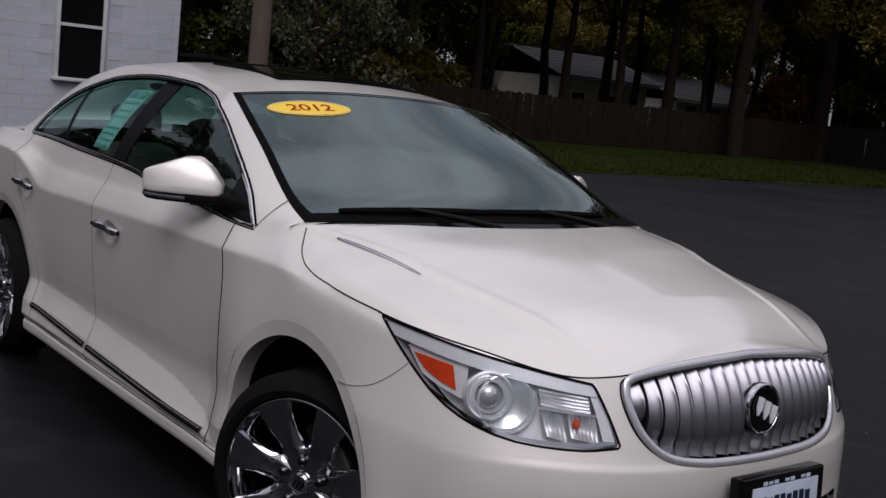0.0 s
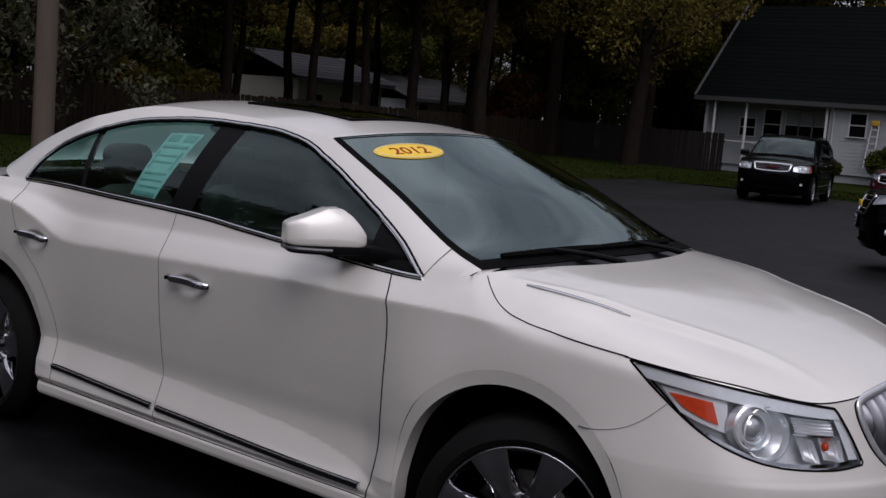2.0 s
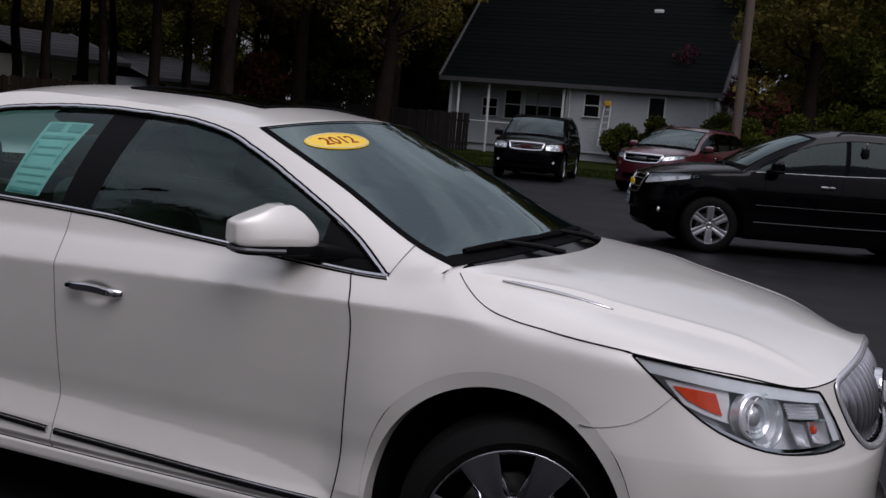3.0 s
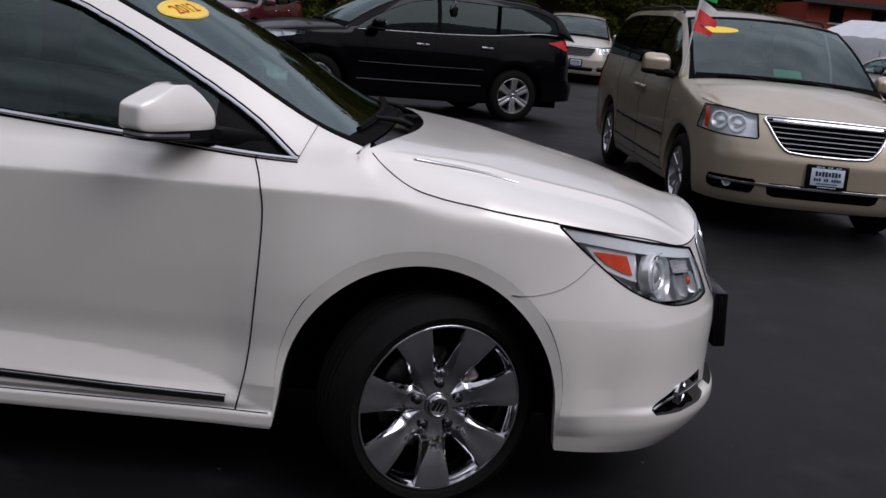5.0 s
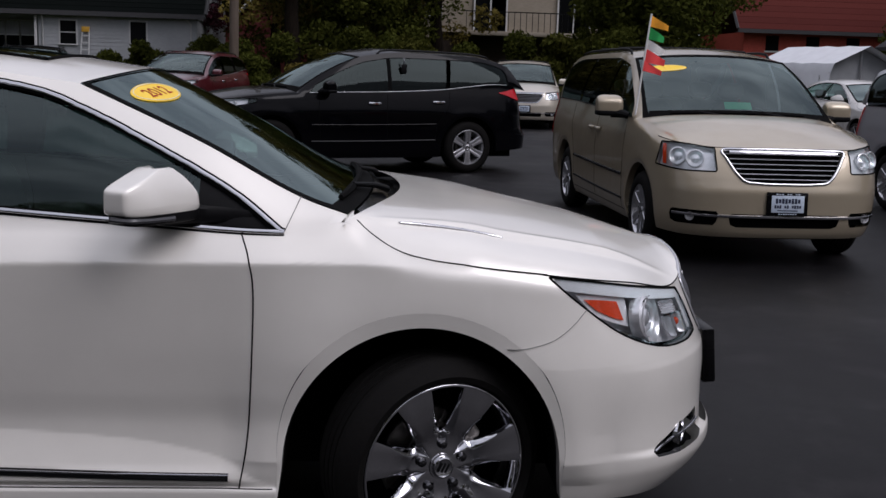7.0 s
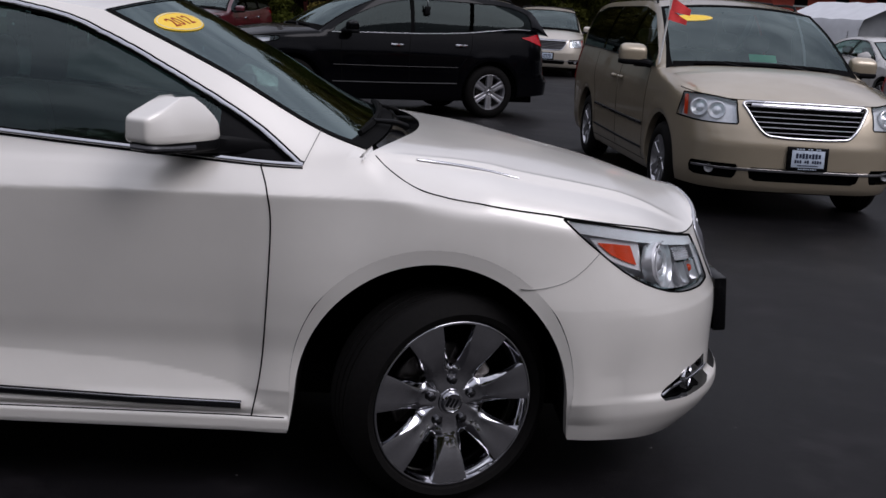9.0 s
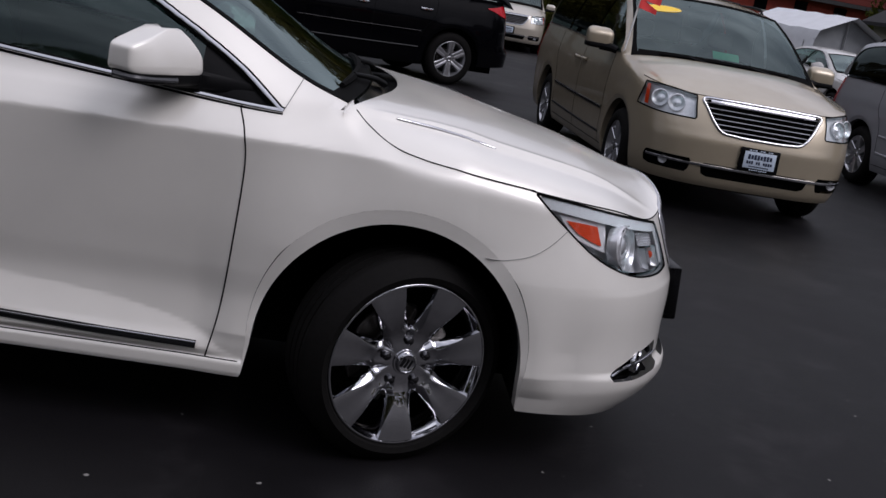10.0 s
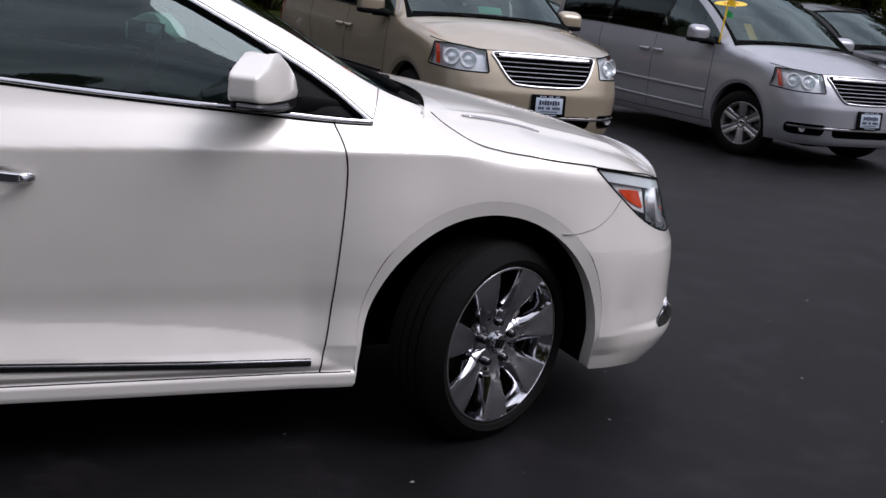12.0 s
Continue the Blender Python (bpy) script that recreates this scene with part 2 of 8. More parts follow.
def plain_mat(name, color, rough=0.5, metal=0.0, scale=30.0, vary=0.12, bump=0.0, **more):
    n = Nodes(name)
    f = n.noise(scale, 4)
    col = n.ramp(f, [(0.3, shade(color, 1 - vary)), (0.7, shade(color, 1 + vary))])
    g = n.noise(scale * 0.13, 3)
    col = n.mix(0.25, col, n.ramp(g, [(0.3, shade(color, 1 - 1.5 * vary)), (0.7, shade(color, 1 + vary))]))
    return n.principled(col, rough, metal, n.bump(f, bump, 0.004) if bump else None, **more)


def glass_mat(name, tint, gloss=1.5, rough=0.0):
    """A thin pane: tinted clear with a gloss by Fresnel."""
    n = Nodes(name)
    clear = n.add("ShaderNodeBsdfTransparent", Color=(*tint, 1))
    shine = n.add("ShaderNodeBsdfGlossy", Roughness=rough, Color=(0.80, 0.97, 0.96, 1))
    fr = n.add("ShaderNodeFresnel", IOR=gloss)
    mx = n.add("ShaderNodeMixShader")
    n.link(fr.outputs[0], mx.inputs[0])
    n.link(clear.outputs[0], mx.inputs[1])
    n.link(shine.outputs[0], mx.inputs[2])
    n.link(mx.outputs[0], n.out.inputs[0])
    return n.mat


M = {}
M["pearl"] = paint_mat("pearl_white_paint", (0.82, 0.787, 0.724), 0.20, 0.36, 0.0, haze=0.09)
M["gold"] = paint_mat("champagne_gold_paint", (0.415, 0.35, 0.25), 0.45, 0.32, 0.15)
M["tan"] = paint_mat("light_tan_paint", (0.50, 0.45, 0.37), 0.35, 0.32, 0.12)
M["silver"] = paint_mat("silver_paint", (0.40, 0.405, 0.435), 0.5, 0.32, 0.15)
M["black_paint"] = paint_mat("black_paint", (0.0012, 0.0012, 0.002), 0.0, 0.22, 0.0, 1.32, 0.04, 0.42)
M["dark_green_paint"] = paint_mat("dark_grey_paint", (0.010, 0.011, 0.013), 0.2, 0.3, 0.0, 1.33, 0.1, 0.7)
M["maroon"] = paint_mat("maroon_paint", (0.075, 0.006, 0.012), 0.15, 0.3, 0.1)
M["white_paint"] = paint_mat("white_paint", (0.62, 0.60, 0.57), 0.0, 0.35)
M["chrome"] = plain_mat("chrome", (0.62, 0.62, 0.64), 0.06, 1.0, 60, 0.04)
M["dark_chrome"] = plain_mat("shadowed_bright_metal", (0.36, 0.36, 0.38), 0.16, 1.0, 40, 0.08)
M["alloy"] = plain_mat("alloy", (0.55, 0.55, 0.57), 0.28, 0.9, 40, 0.06)
M["satin"] = plain_mat("satin_metal", (0.42, 0.42, 0.44), 0.3, 1.0, 50, 0.08)
M["black"] = plain_mat("black_plastic", (0.0045, 0.0045, 0.005), 0.5, 0.0, 120, 0.2, 0.1, **{"Specular IOR Level": 0.1})
M["gap"] = plain_mat("gap_black", (0.004, 0.004, 0.004), 0.9, **{"Specular IOR Level": 0.05})
M["gloss_black"] = plain_mat("gloss_black_trim", (0.004, 0.004, 0.0045), 0.15, 0.0, 20, 0.1, **{"Specular IOR Level": 0.15})
M["rubber"] = plain_mat("tyre_rubber", (0.0055, 0.0050, 0.0047), 0.75, 0.0, 70, 0.25, 0.25, **{"Specular IOR Level": 0.1})
M["liner"] = plain_mat("wheel_well_liner", (0.003, 0.003, 0.003), 0.95, 0.0, 40, 0.3, 0.3, **{"Specular IOR Level": 0.1})
M["disc"] = plain_mat("brake_disc", (0.16, 0.15, 0.14), 0.45, 1.0, 60, 0.2)
M["glass"] = glass_mat("window_glass", (0.31, 0.46, 0.42), 1.60)
M["shield"] = glass_mat("windscreen_glass", (0.22, 0.28, 0.27), 1.7)
M["shield_green"] = glass_mat("green_tinted_glass", (0.26, 0.35, 0.335), 2.25)
M["privacy"] = glass_mat("privacy_glass", (0.03, 0.034, 0.040), 1.24)
M["clear_glass"] = glass_mat("rear_door_clear_glass", (0.44, 0.60, 0.57), 1.5)
M["bar_chrome"] = plain_mat("grille_bar_chrome", (0.30, 0.295, 0.32), 0.32, 1.0, 60, 0.05)
M["sunroof"] = glass_mat("sunroof_glass", (0.02, 0.02, 0.025), 1.5)
M["lens"] = glass_mat("lamp_lens", (0.93, 0.94, 0.95), 1.45)
M["amber"] = plain_mat("amber_reflector", (0.72, 0.065, 0.012), 0.22, 0.0, 240, 0.25, 0.15)
M["red_lens"] = plain_mat("red_lamp_lens", (0.45, 0.008, 0.015), 0.12, 0.0, 200, 0.2, 0.1)
M["lamp_dark"] = plain_mat("lamp_housing_grey", (0.60, 0.60, 0.62), 0.3, 0.15, 60, 0.2)
M["reflector"] = plain_mat("lamp_reflector", (0.80, 0.80, 0.82), 0.24, 0.3, 90, 0.12, 0.08)
M["seam_grey"] = plain_mat("grey_seam", (0.16, 0.155, 0.15), 0.6)
M["bowl"] = plain_mat("polished_lamp_bowl", (0.82, 0.82, 0.84), 0.22, 0.60, 40, 0.06)
M["trim_grey"] = plain_mat("dull_grey_trim", (0.05, 0.05, 0.052), 0.8, 0.0, 8, 0.12)
M["wheel_chrome"] = plain_mat("chromed_wheel", (0.54, 0.54, 0.56), 0.06, 1.0, 60, 0.04)
M["nut"] = plain_mat("dark_nut_metal", (0.10, 0.10, 0.105), 0.14, 1.0, 40, 0.1)
M["lamp_smoke"] = plain_mat("smoked_clear_lamp", (0.06, 0.06, 0.065), 0.25, 0.0, 80, 0.2)
M["bulb"] = plain_mat("lamp_glass_ball", (0.55, 0.56, 0.58), 0.05, 0.6, 20, 0.1)
M["brow"] = plain_mat("silver_lamp_brow", (0.86, 0.86, 0.88), 0.25, 0.15, 60, 0.06)
M["bright_silver"] = plain_mat("bright_silver_trim", (0.62, 0.62, 0.64), 0.2, 0.65, 60, 0.06)
M["seat"] = plain_mat("beige_leather", (0.22, 0.19, 0.155), 0.55, 0.0, 150, 0.12, 0.15)
M["dash"] = plain_mat("dark_dash", (0.030, 0.030, 0.032), 0.7, 0.0, 200, 0.2, 0.2)
M["trim_lining"] = plain_mat("pale_headliner", (0.22, 0.21, 0.19), 0.9, 0.0, 120, 0.1)
M["yellow"] = plain_mat("yellow_sticker", (0.95, 0.62, 0.02), 0.4, 0.0, 30, 0.04)
M["orange_ink"] = plain_mat("orange_red_print", (0.55, 0.055, 0.01), 0.5, 0.0, 30, 0.06)
M["cream_edge"] = plain_mat("pale_sticker_edge", (0.85, 0.75, 0.45), 0.4)
M["paper"] = plain_mat("pale_green_paper", (0.50, 0.88, 0.83), 0.6, 0.0, 20, 0.06)
M["paper_ink"] = plain_mat("print_on_paper", (0.28, 0.58, 0.56), 0.6)
M["plate_white"] = plain_mat("plate_white", (0.50, 0.57, 0.66), 0.4)
M["plate_blue"] = plain_mat("plate_blue", (0.012, 0.018, 0.045), 0.4)
M["green_card"] = plain_mat("green_card", (0.16, 0.85, 0.52), 0.6)
M["flag_white"] = plain_mat("flag_white", (0.75, 0.75, 0.73), 0.7)
M["flag_red"] = plain_mat("flag_red", (1.0, 0.075, 0.075), 0.7)
M["flag_orange"] = plain_mat("flag_orange", (0.90, 0.38, 0.02), 0.7)
M["flag_green"] = plain_mat("flag_green", (0.02, 0.38, 0.09), 0.7)


def asphalt_mat():
    n = Nodes("worn_asphalt")
    co = n.coords()
    fine = n.noise(220.0, 3, 0.6, co)
    mid = n.noise(14.0, 5, 0.6, co)
    big = n.noise(0.45, 5, 0.6, co)
    base = n.ramp(fine, [(0.25, (0.00155, 0.00136, 0.00162)), (0.55, (0.00382, 0.00329, 0.00388)), (0.8, (0.01018, 0.00889, 0.01024))])
    base = n.mix(0.55, base, n.ramp(mid, [(0.3, (0.00155, 0.00136, 0.00162)), (0.7, (0.00580, 0.00497, 0.00600))]))
    base = n.mix(0.6, base, n.ramp(big, [(0.36, (0.00127, 0.00110, 0.00135)), (0.64, (0.00679, 0.00588, 0.00687))]))
    v = n.add("ShaderNodeTexVoronoi", Scale=55.0)
    n.link(co, v.inputs["Vector"])
    speck = n.ramp(v.outputs["Distance"], [(0.05, (1, 1, 1)), (0.12, (0, 0, 0))])
    sel = n.ramp(n.noise(31.0, 2, 0.5, co), [(0.64, (0, 0, 0)), (0.70, (1, 1, 1))])
    base = n.mix(n.mix(1.0, speck, sel, "MULTIPLY"), base, (0.12, 0.11, 0.105))
    v2 = n.add("ShaderNodeTexVoronoi", Scale=5.5)
    n.link(co, v2.inputs["Vector"])
    chip = n.mix(1.0, n.ramp(v2.outputs["Distance"], [(0.035, (1, 1, 1)), (0.055, (0, 0, 0))]), n.ramp(n.noise(47.0, 2, 0.5, co), [(0.46, (0, 0, 0)), (0.54, (1, 1, 1))]), "MULTIPLY")
    base = n.mix(chip, base, (0.20, 0.19, 0.18))
    patch = n.ramp(n.noise(1.9, 6, 0.7, co), [(0.52, (0, 0, 0)), (0.66, (0.7, 0.7, 0.7))])
    base = n.mix(patch, base, (0.0150, 0.0132, 0.0145))
    # fine cracks that wander over the lot
    w = n.add("ShaderNodeTexVoronoi", Scale=0.55)
    w.feature = "DISTANCE_TO_EDGE"
    warp = n.add("ShaderNodeTexNoise", Scale=1.6, Detail=5.0)
    n.link(co, warp.inputs["Vector"])
    sm = n.mix(0.25, co, warp.outputs["Color"], "ADD")
    n.link(sm, w.inputs["Vector"])
    crack = n.ramp(w.outputs["Distance"], [(0.0, (1, 1, 1)), (0.012, (0, 0, 0))])
    base = n.mix(n.mix(1.0, crack, n.ramp(n.noise(0.7, 3, 0.5, co), [(0.56, (0, 0, 0)), (0.68, (0.6, 0.6, 0.6))]), "MULTIPLY"), base, (0.020, 0.018, 0.019))
    rough = n.ramp(big, [(0.3, (0.46,) * 3), (0.7, (0.62,) * 3)])
    return n.principled(base, rough, 0.0, n.bump(n.mix(0.5, fine, mid), 0.5, 0.006), **{"Specular IOR Level": 0.18})


M["asphalt"] = asphalt_mat()


def ground_mat(name, lo, mid_c, hi, scale):
    n = Nodes(name)
    f = n.noise(scale, 6, 0.65)
    g = n.noise(scale * 0.04, 4, 0.6)
    col = n.ramp(f, [(0.25, lo), (0.5, mid_c), (0.8, hi)])
    col = n.mix(0.5, col, n.ramp(g, [(0.3, lo), (0.7, mid_c)]))
    return n.principled(col, 0.95, 0.0, n.bump(f, 0.6, 0.03), **{"Specular IOR Level": 0.03})


M["grass_ground"] = ground_mat("mown_grass", (0.009, 0.014, 0.002), (0.018, 0.025, 0.004), (0.028, 0.037, 0.007), 18.0)
M["far_ground"] = ground_mat("yard_soil_and_grass", (0.018, 0.022, 0.010), (0.03, 0.04, 0.015), (0.06, 0.055, 0.03), 3.0)


def blade_mat(name, a, b, c, through=0.25):
    n = Nodes(name)
    geo = n.add("ShaderNodeNewGeometry")
    col = n.ramp(geo.outputs["Random Per Island"], [(0.0, a), (0.5, b), (1.0, c)])
    big = n.noise(0.6, 3)
    col = n.mix(0.35, col, n.ramp(big, [(0.3, a), (0.7, c)]))
    p = n.add("ShaderNodeBsdfPrincipled", Roughness=0.6)
    n.link(col, p.inputs["Base Color"])
    p.inputs["Specular IOR Level"].default_value = 0.02
    t = n.add("ShaderNodeBsdfTranslucent")
    n.link(col, t.inputs["Color"])
    mx = n.add("ShaderNodeMixShader")
    mx.inputs[0].default_value = through
    n.link(p.outputs[0], mx.inputs[1])
    n.link(t.outputs[0], mx.inputs[2])
    n.link(mx.outputs[0], n.out.inputs[0])
    return n.mat


M["blade"] = blade_mat("grass_blades", (0.010, 0.016, 0.002), (0.019, 0.028, 0.004), (0.030, 0.040, 0.007))
M["leaf"] = blade_mat("dark_leaves", (0.0224, 0.0255, 0.0042), (0.050, 0.055, 0.0098), (0.098, 0.095, 0.021))
M["leaf_olive"] = blade_mat("olive_spring_leaves", (0.062, 0.050, 0.012), (0.115, 0.090, 0.022), (0.175, 0.138, 0.036))
M["leaf_bright"] = blade_mat("bright_spring_leaves", (0.025, 0.031, 0.005), (0.052, 0.062, 0.010), (0.086, 0.092, 0.019))
M["leaf_rust"] = blade_mat("reddish_new_leaves", (0.05, 0.018, 0.010), (0.09, 0.032, 0.014), (0.12, 0.06, 0.02))
M["blossom"] = blade_mat("pale_blossom", (0.025, 0.028, 0.012), (0.055, 0.058, 0.03), (0.13, 0.13, 0.09))
M["redbud"] = blade_mat("dark_pink_blossom", (0.03, 0.009, 0.014), (0.055, 0.016, 0.024), (0.08, 0.028, 0.038))


def bark_mat():
    n = Nodes("bark")
    f = n.noise(16.0, 6, 0.65, None, (1, 1, 0.18))
    col = n.ramp(f, [(0.3, (0.007, 0.005, 0.004)), (0.6, (0.019, 0.014, 0.010)), (0.8, (0.034, 0.027, 0.020))])
    return n.principled(col, 0.95, 0.0, n.bump(f, 0.8, 0.03), **{"Specular IOR Level": 0.1})


def wood_mat(name, a, b, scale=9.0):
    n = Nodes(name)
    f = n.noise(scale, 6, 0.6, None, (1, 1, 0.08))
    info = n.add("ShaderNodeObjectInfo")
    col = n.ramp(f, [(0.3, a), (0.7, b)])
    col = n.mix(0.35, col, n.ramp(info.outputs["Random"], [(0.0, a), (1.0, b)]))
    return n.principled(col, 0.9, 0.0, n.bump(f, 0.4, 0.01), **{"Specular IOR Level": 0.05})


def board_mat(name, a, b):
    """Painted boards, weathered in streaks."""
    n = Nodes(name)
    f = n.noise(5.0, 6, 0.6, None, (1, 1, 6))
    g = n.noise(0.8, 4, 0.6)
    col = n.mix(0.5, n.ramp(f, [(0.35, a), (0.65, b)]), n.ramp(g, [(0.35, a), (0.65, b)]))
    return n.principled(col, 0.75, 0.0, n.bump(f, 0.15, 0.01))


def shingle_mat(name, a, b):
    n = Nodes(name)
    f = n.noise(22.0, 4, 0.6)
    info = n.add("ShaderNodeNewGeometry")
    col = n.mix(0.5, n.ramp(f, [(0.3, a), (0.7, b)]), n.ramp(info.outputs["Random Per Island"], [(0, a), (1, b)]))
    return n.principled(col, 0.95, 0.0, n.bump(f, 0.5, 0.01), **{"Specular IOR Level": 0.08})


M["bark"] = bark_mat()
M["fence_dark"] = wood_mat("dark_weathered_wood", (0.0096, 0.0072, 0.0048), (0.0224, 0.0168, 0.012))
M["fence_grey"] = wood_mat("grey_weathered_wood", (0.014, 0.012, 0.011), (0.028, 0.025, 0.023))
M["pole_wood"] = wood_mat("grey_brown_pole_wood", (0.085, 0.066, 0.052), (0.14, 0.112, 0.09))
M["block"] = board_mat("white_painted_block", (0.42, 0.44, 0.48), (0.52, 0.54, 0.58))
M["joint"] = plain_mat("painted_mortar_joint", (0.44, 0.46, 0.50), 0.9)
M["siding"] = board_mat("white_painted_siding", (0.34, 0.355, 0.365), (0.45, 0.465, 0.475))
M["siding_cool"] = board_mat("pale_grey_siding", (0.42, 0.40, 0.34), (0.54, 0.51, 0.44))
M["siding_beige"] = board_mat("beige_wall", (0.25, 0.215, 0.16), (0.35, 0.30, 0.235))
M["shingle_green"] = shingle_mat("dark_green_shingles", (0.0012, 0.0022, 0.0019), (0.0026, 0.0042, 0.0037))
M["shingle_grey"] = shingle_mat("grey_shingles", (0.035, 0.034, 0.036), (0.065, 0.063, 0.065))
M["shingle_red"] = shingle_mat("dark_red_roof", (0.055, 0.013, 0.011), (0.10, 0.024, 0.019))
M["brick_red"] = plain_mat("red_painted_wall", (0.42, 0.070, 0.045), 0.85, 0.0, 12, 0.2, 0.2)
M["brick_dark"] = plain_mat("dark_red_brick_wall", (0.17, 0.036, 0.030), 0.85, 0.0, 12, 0.2, 0.2)
M["brown_wall"] = plain_mat("dark_brown_wall", (0.045, 0.03, 0.022), 0.9, 0.0, 8, 0.25, 0.2)
M["trim_white"] = plain_mat("white_trim_paint", (0.58, 0.58, 0.57), 0.6, 0.0, 12, 0.06)
M["pane_dark"] = plain_mat("dark_window_pane", (0.006, 0.0065, 0.007), 0.08, 0.0, 3, 0.2, 0.0, **{"Specular IOR Level": 0.12})
M["curtain"] = plain_mat("pale_blind", (0.30, 0.31, 0.32), 0.8, 0.0, 20, 0.1)
M["tarp"] = plain_mat("white_canvas", (0.62, 0.63, 0.65), 0.7, 0.0, 4, 0.08, 0.3)
M["tarp_grey"] = plain_mat("grey_canvas", (0.26, 0.27, 0.28), 0.8, 0.0, 4, 0.12, 0.3)
M["concrete"] = plain_mat("concrete", (0.28, 0.27, 0.25), 0.9, 0.0, 14, 0.15, 0.3)
M["wire"] = plain_mat("black_cable", (0.01, 0.01, 0.01), 0.6)
M["ladder_yellow"] = plain_mat("yellow_ladder_rail", (0.75, 0.42, 0.05), 0.5)

# ---------------------------------------------------------------- vehicles
# A vehicle stands with its front axle over the origin, nose along +x; w is the distance from its centre line.
class Shell:
    """The lower body: level contours that round off to the nose and the tail."""

    def __init__(s, spec):
        s.F, s.R, s.W, s.WX = (pchip(spec[k]) for k in ("F", "R", "W", "WX"))
        s.NF, s.NR = pchip(spec["NF"]), pchip(spec["NR"])
        s.xf0, s.xr0 = spec["xf0"], spec["xr0"]
        s.top, s.bottom = pchip(spec["top"]), pchip(spec["bottom"])
        s.arches, s.ra, s.lip = spec["arches"], spec["ra"], spec.get("lip", 0.014)
        s.cz, s.halo = spec["cz"], spec.get("halo", 0.006)
        s.shoulder = spec.get("shoulder", lambda x, z: 0.0)
        s.WN = pchip(spec.get("WN", spec["W"]))
        s.warp = spec.get("warp", lambda x, z, top: z)
        s.halo_w = spec.get("halo_w", 0.115)
        s.cheek, s.flare = spec.get("cheek", 0.0), spec.get("flare", 0.0)
        s.arch_e, s.arch_k = spec.get("arch_e", 1.0), spec.get("arch_k")

    def reach(s, dx, dz):
        """How far a place lies from the middle of a wheel opening, whose sides run down almost straight where arch_k is given."""
        r = np.hypot(dx / s.arch_e, dz)
        return r if s.arch_k is None else np.where(dz >= 0, r, np.abs(dx) / s.arch_e + s.arch_k * dz)

    def arch_at(s, ax, a, r):
        """The points of a wheel opening of radius r at some angles."""
        dz = r * np.sin(a)
        dx = s.arch_e * r * np.cos(a)
        if s.arch_k is not None:
            dx = np.where(dz >= 0, dx, np.sign(np.cos(a)) * s.arch_e * (r - s.arch_k * dz))
        return ax + dx, s.cz + dz

    def raw(s, q, z):
        q, z = np.broadcast_arrays(np.asarray(q, float), np.asarray(z, float))
        x = s.xr0 + (s.xf0 - s.xr0) * np.clip(q, 0, 1)
        nose = np.clip((q - 0.97) / 0.08, 0, 1)
        zw = s.warp(x, z, s.top(q))
        w = (s.W(zw) * (1 - nose) + s.WN(zw) * nose) * s.WX(x) + s.shoulder(x, z)
        th = np.clip(q - 1, 0, 1) * math.pi / 2
        nf, nr = s.NF(z), s.NR(z)
        fx = s.xf0 + (s.F(z) - s.xf0) * np.sin(th) ** (2 / nf)
        tr = np.clip(-q, 0, 1) * math.pi / 2
        rx = s.xr0 + (s.R(z) - s.xr0) * np.sin(tr) ** (2 / nr)
        x = np.where(q > 1, fx, np.where(q < 0, rx, x))
        w = w * np.clip(np.cos(th), 0, 1) ** (2 / nf) * np.clip(np.cos(tr), 0, 1) ** (2 / nr)
        w = w + s.cheek * np.sin(math.pi * np.clip(th / 1.05, 0, 1)) ** 2
        return x, w, z

    def P(s, q, z, out=0.0):
        """Points of the shell on the side of negative y, moved out by some metres."""
        x, w, z = s.raw(q, z)
        for k, ax in enumerate(s.arches):
            r = s.reach(x - ax, z - s.cz)
            up = np.clip((z - s.cz - 0.1) / 0.3, 0, 1) * s.flare
            wide = s.halo_w * (1 + 0.9 * up)
            halo = np.clip((s.ra + 0.045 + wide - r) / wide, 0, 1)
            w = w + s.halo * (1 - 0.38 * up) * (1 - s.flare * (0.55 * k + (1 - 0.55 * k) * np.clip((0.34 - z) / 0.10, 0, 0.75))) * halo * halo * (3 - 2 * halo)
        p = np.stack([x, -w, z], -1)
        return p if not np.any(out) else p + s.N(q, z) * np.asarray(out)[..., None]

    def N(s, q, z):
        e = 2e-3
        a = s.P(np.asarray(q) + e, z) - s.P(np.asarray(q) - e, z)
        b = s.P(q, np.asarray(z) + e) - s.P(q, np.asarray(z) - e)
        n = np.cross(a, b)
        return n / (np.linalg.norm(n, axis=-1)[..., None] + 1e-12)

    def q_x(s, x, z):
        x, z = np.broadcast_arrays(np.asarray(x, float), np.asarray(z, float))
        mid = (x - s.xr0) / (s.xf0 - s.xr0)
        f = 1 + np.arcsin(np.clip((x - s.xf0) / (s.F(z) - s.xf0), 0, 1) ** (s.NF(z) / 2)) * 2 / math.pi
        r = -np.arcsin(np.clip((x - s.xr0) / (s.R(z) - s.xr0), 0, 1) ** (s.NR(z) / 2)) * 2 / math.pi
        return np.where(x > s.xf0, f, np.where(x < s.xr0, r, mid))

    def q_w(s, w, z, rear=False):
        """The place on the nose (or tail) at a distance from the centre line."""
        w, z = np.broadcast_arrays(np.asarray(w, float), np.asarray(z, float))
        if rear:
            k = np.clip(np.abs(w) / (s.W(z) * s.WX(s.xr0)), 0, 1)
            return -np.arccos(k ** (s.NR(z) / 2)) * 2 / math.pi
        k = np.clip(np.abs(w) / (s.W(z) * s.WX(s.xf0)), 0, 1)
        return 1 + np.arccos(k ** (s.NF(z) / 2)) * 2 / math.pi


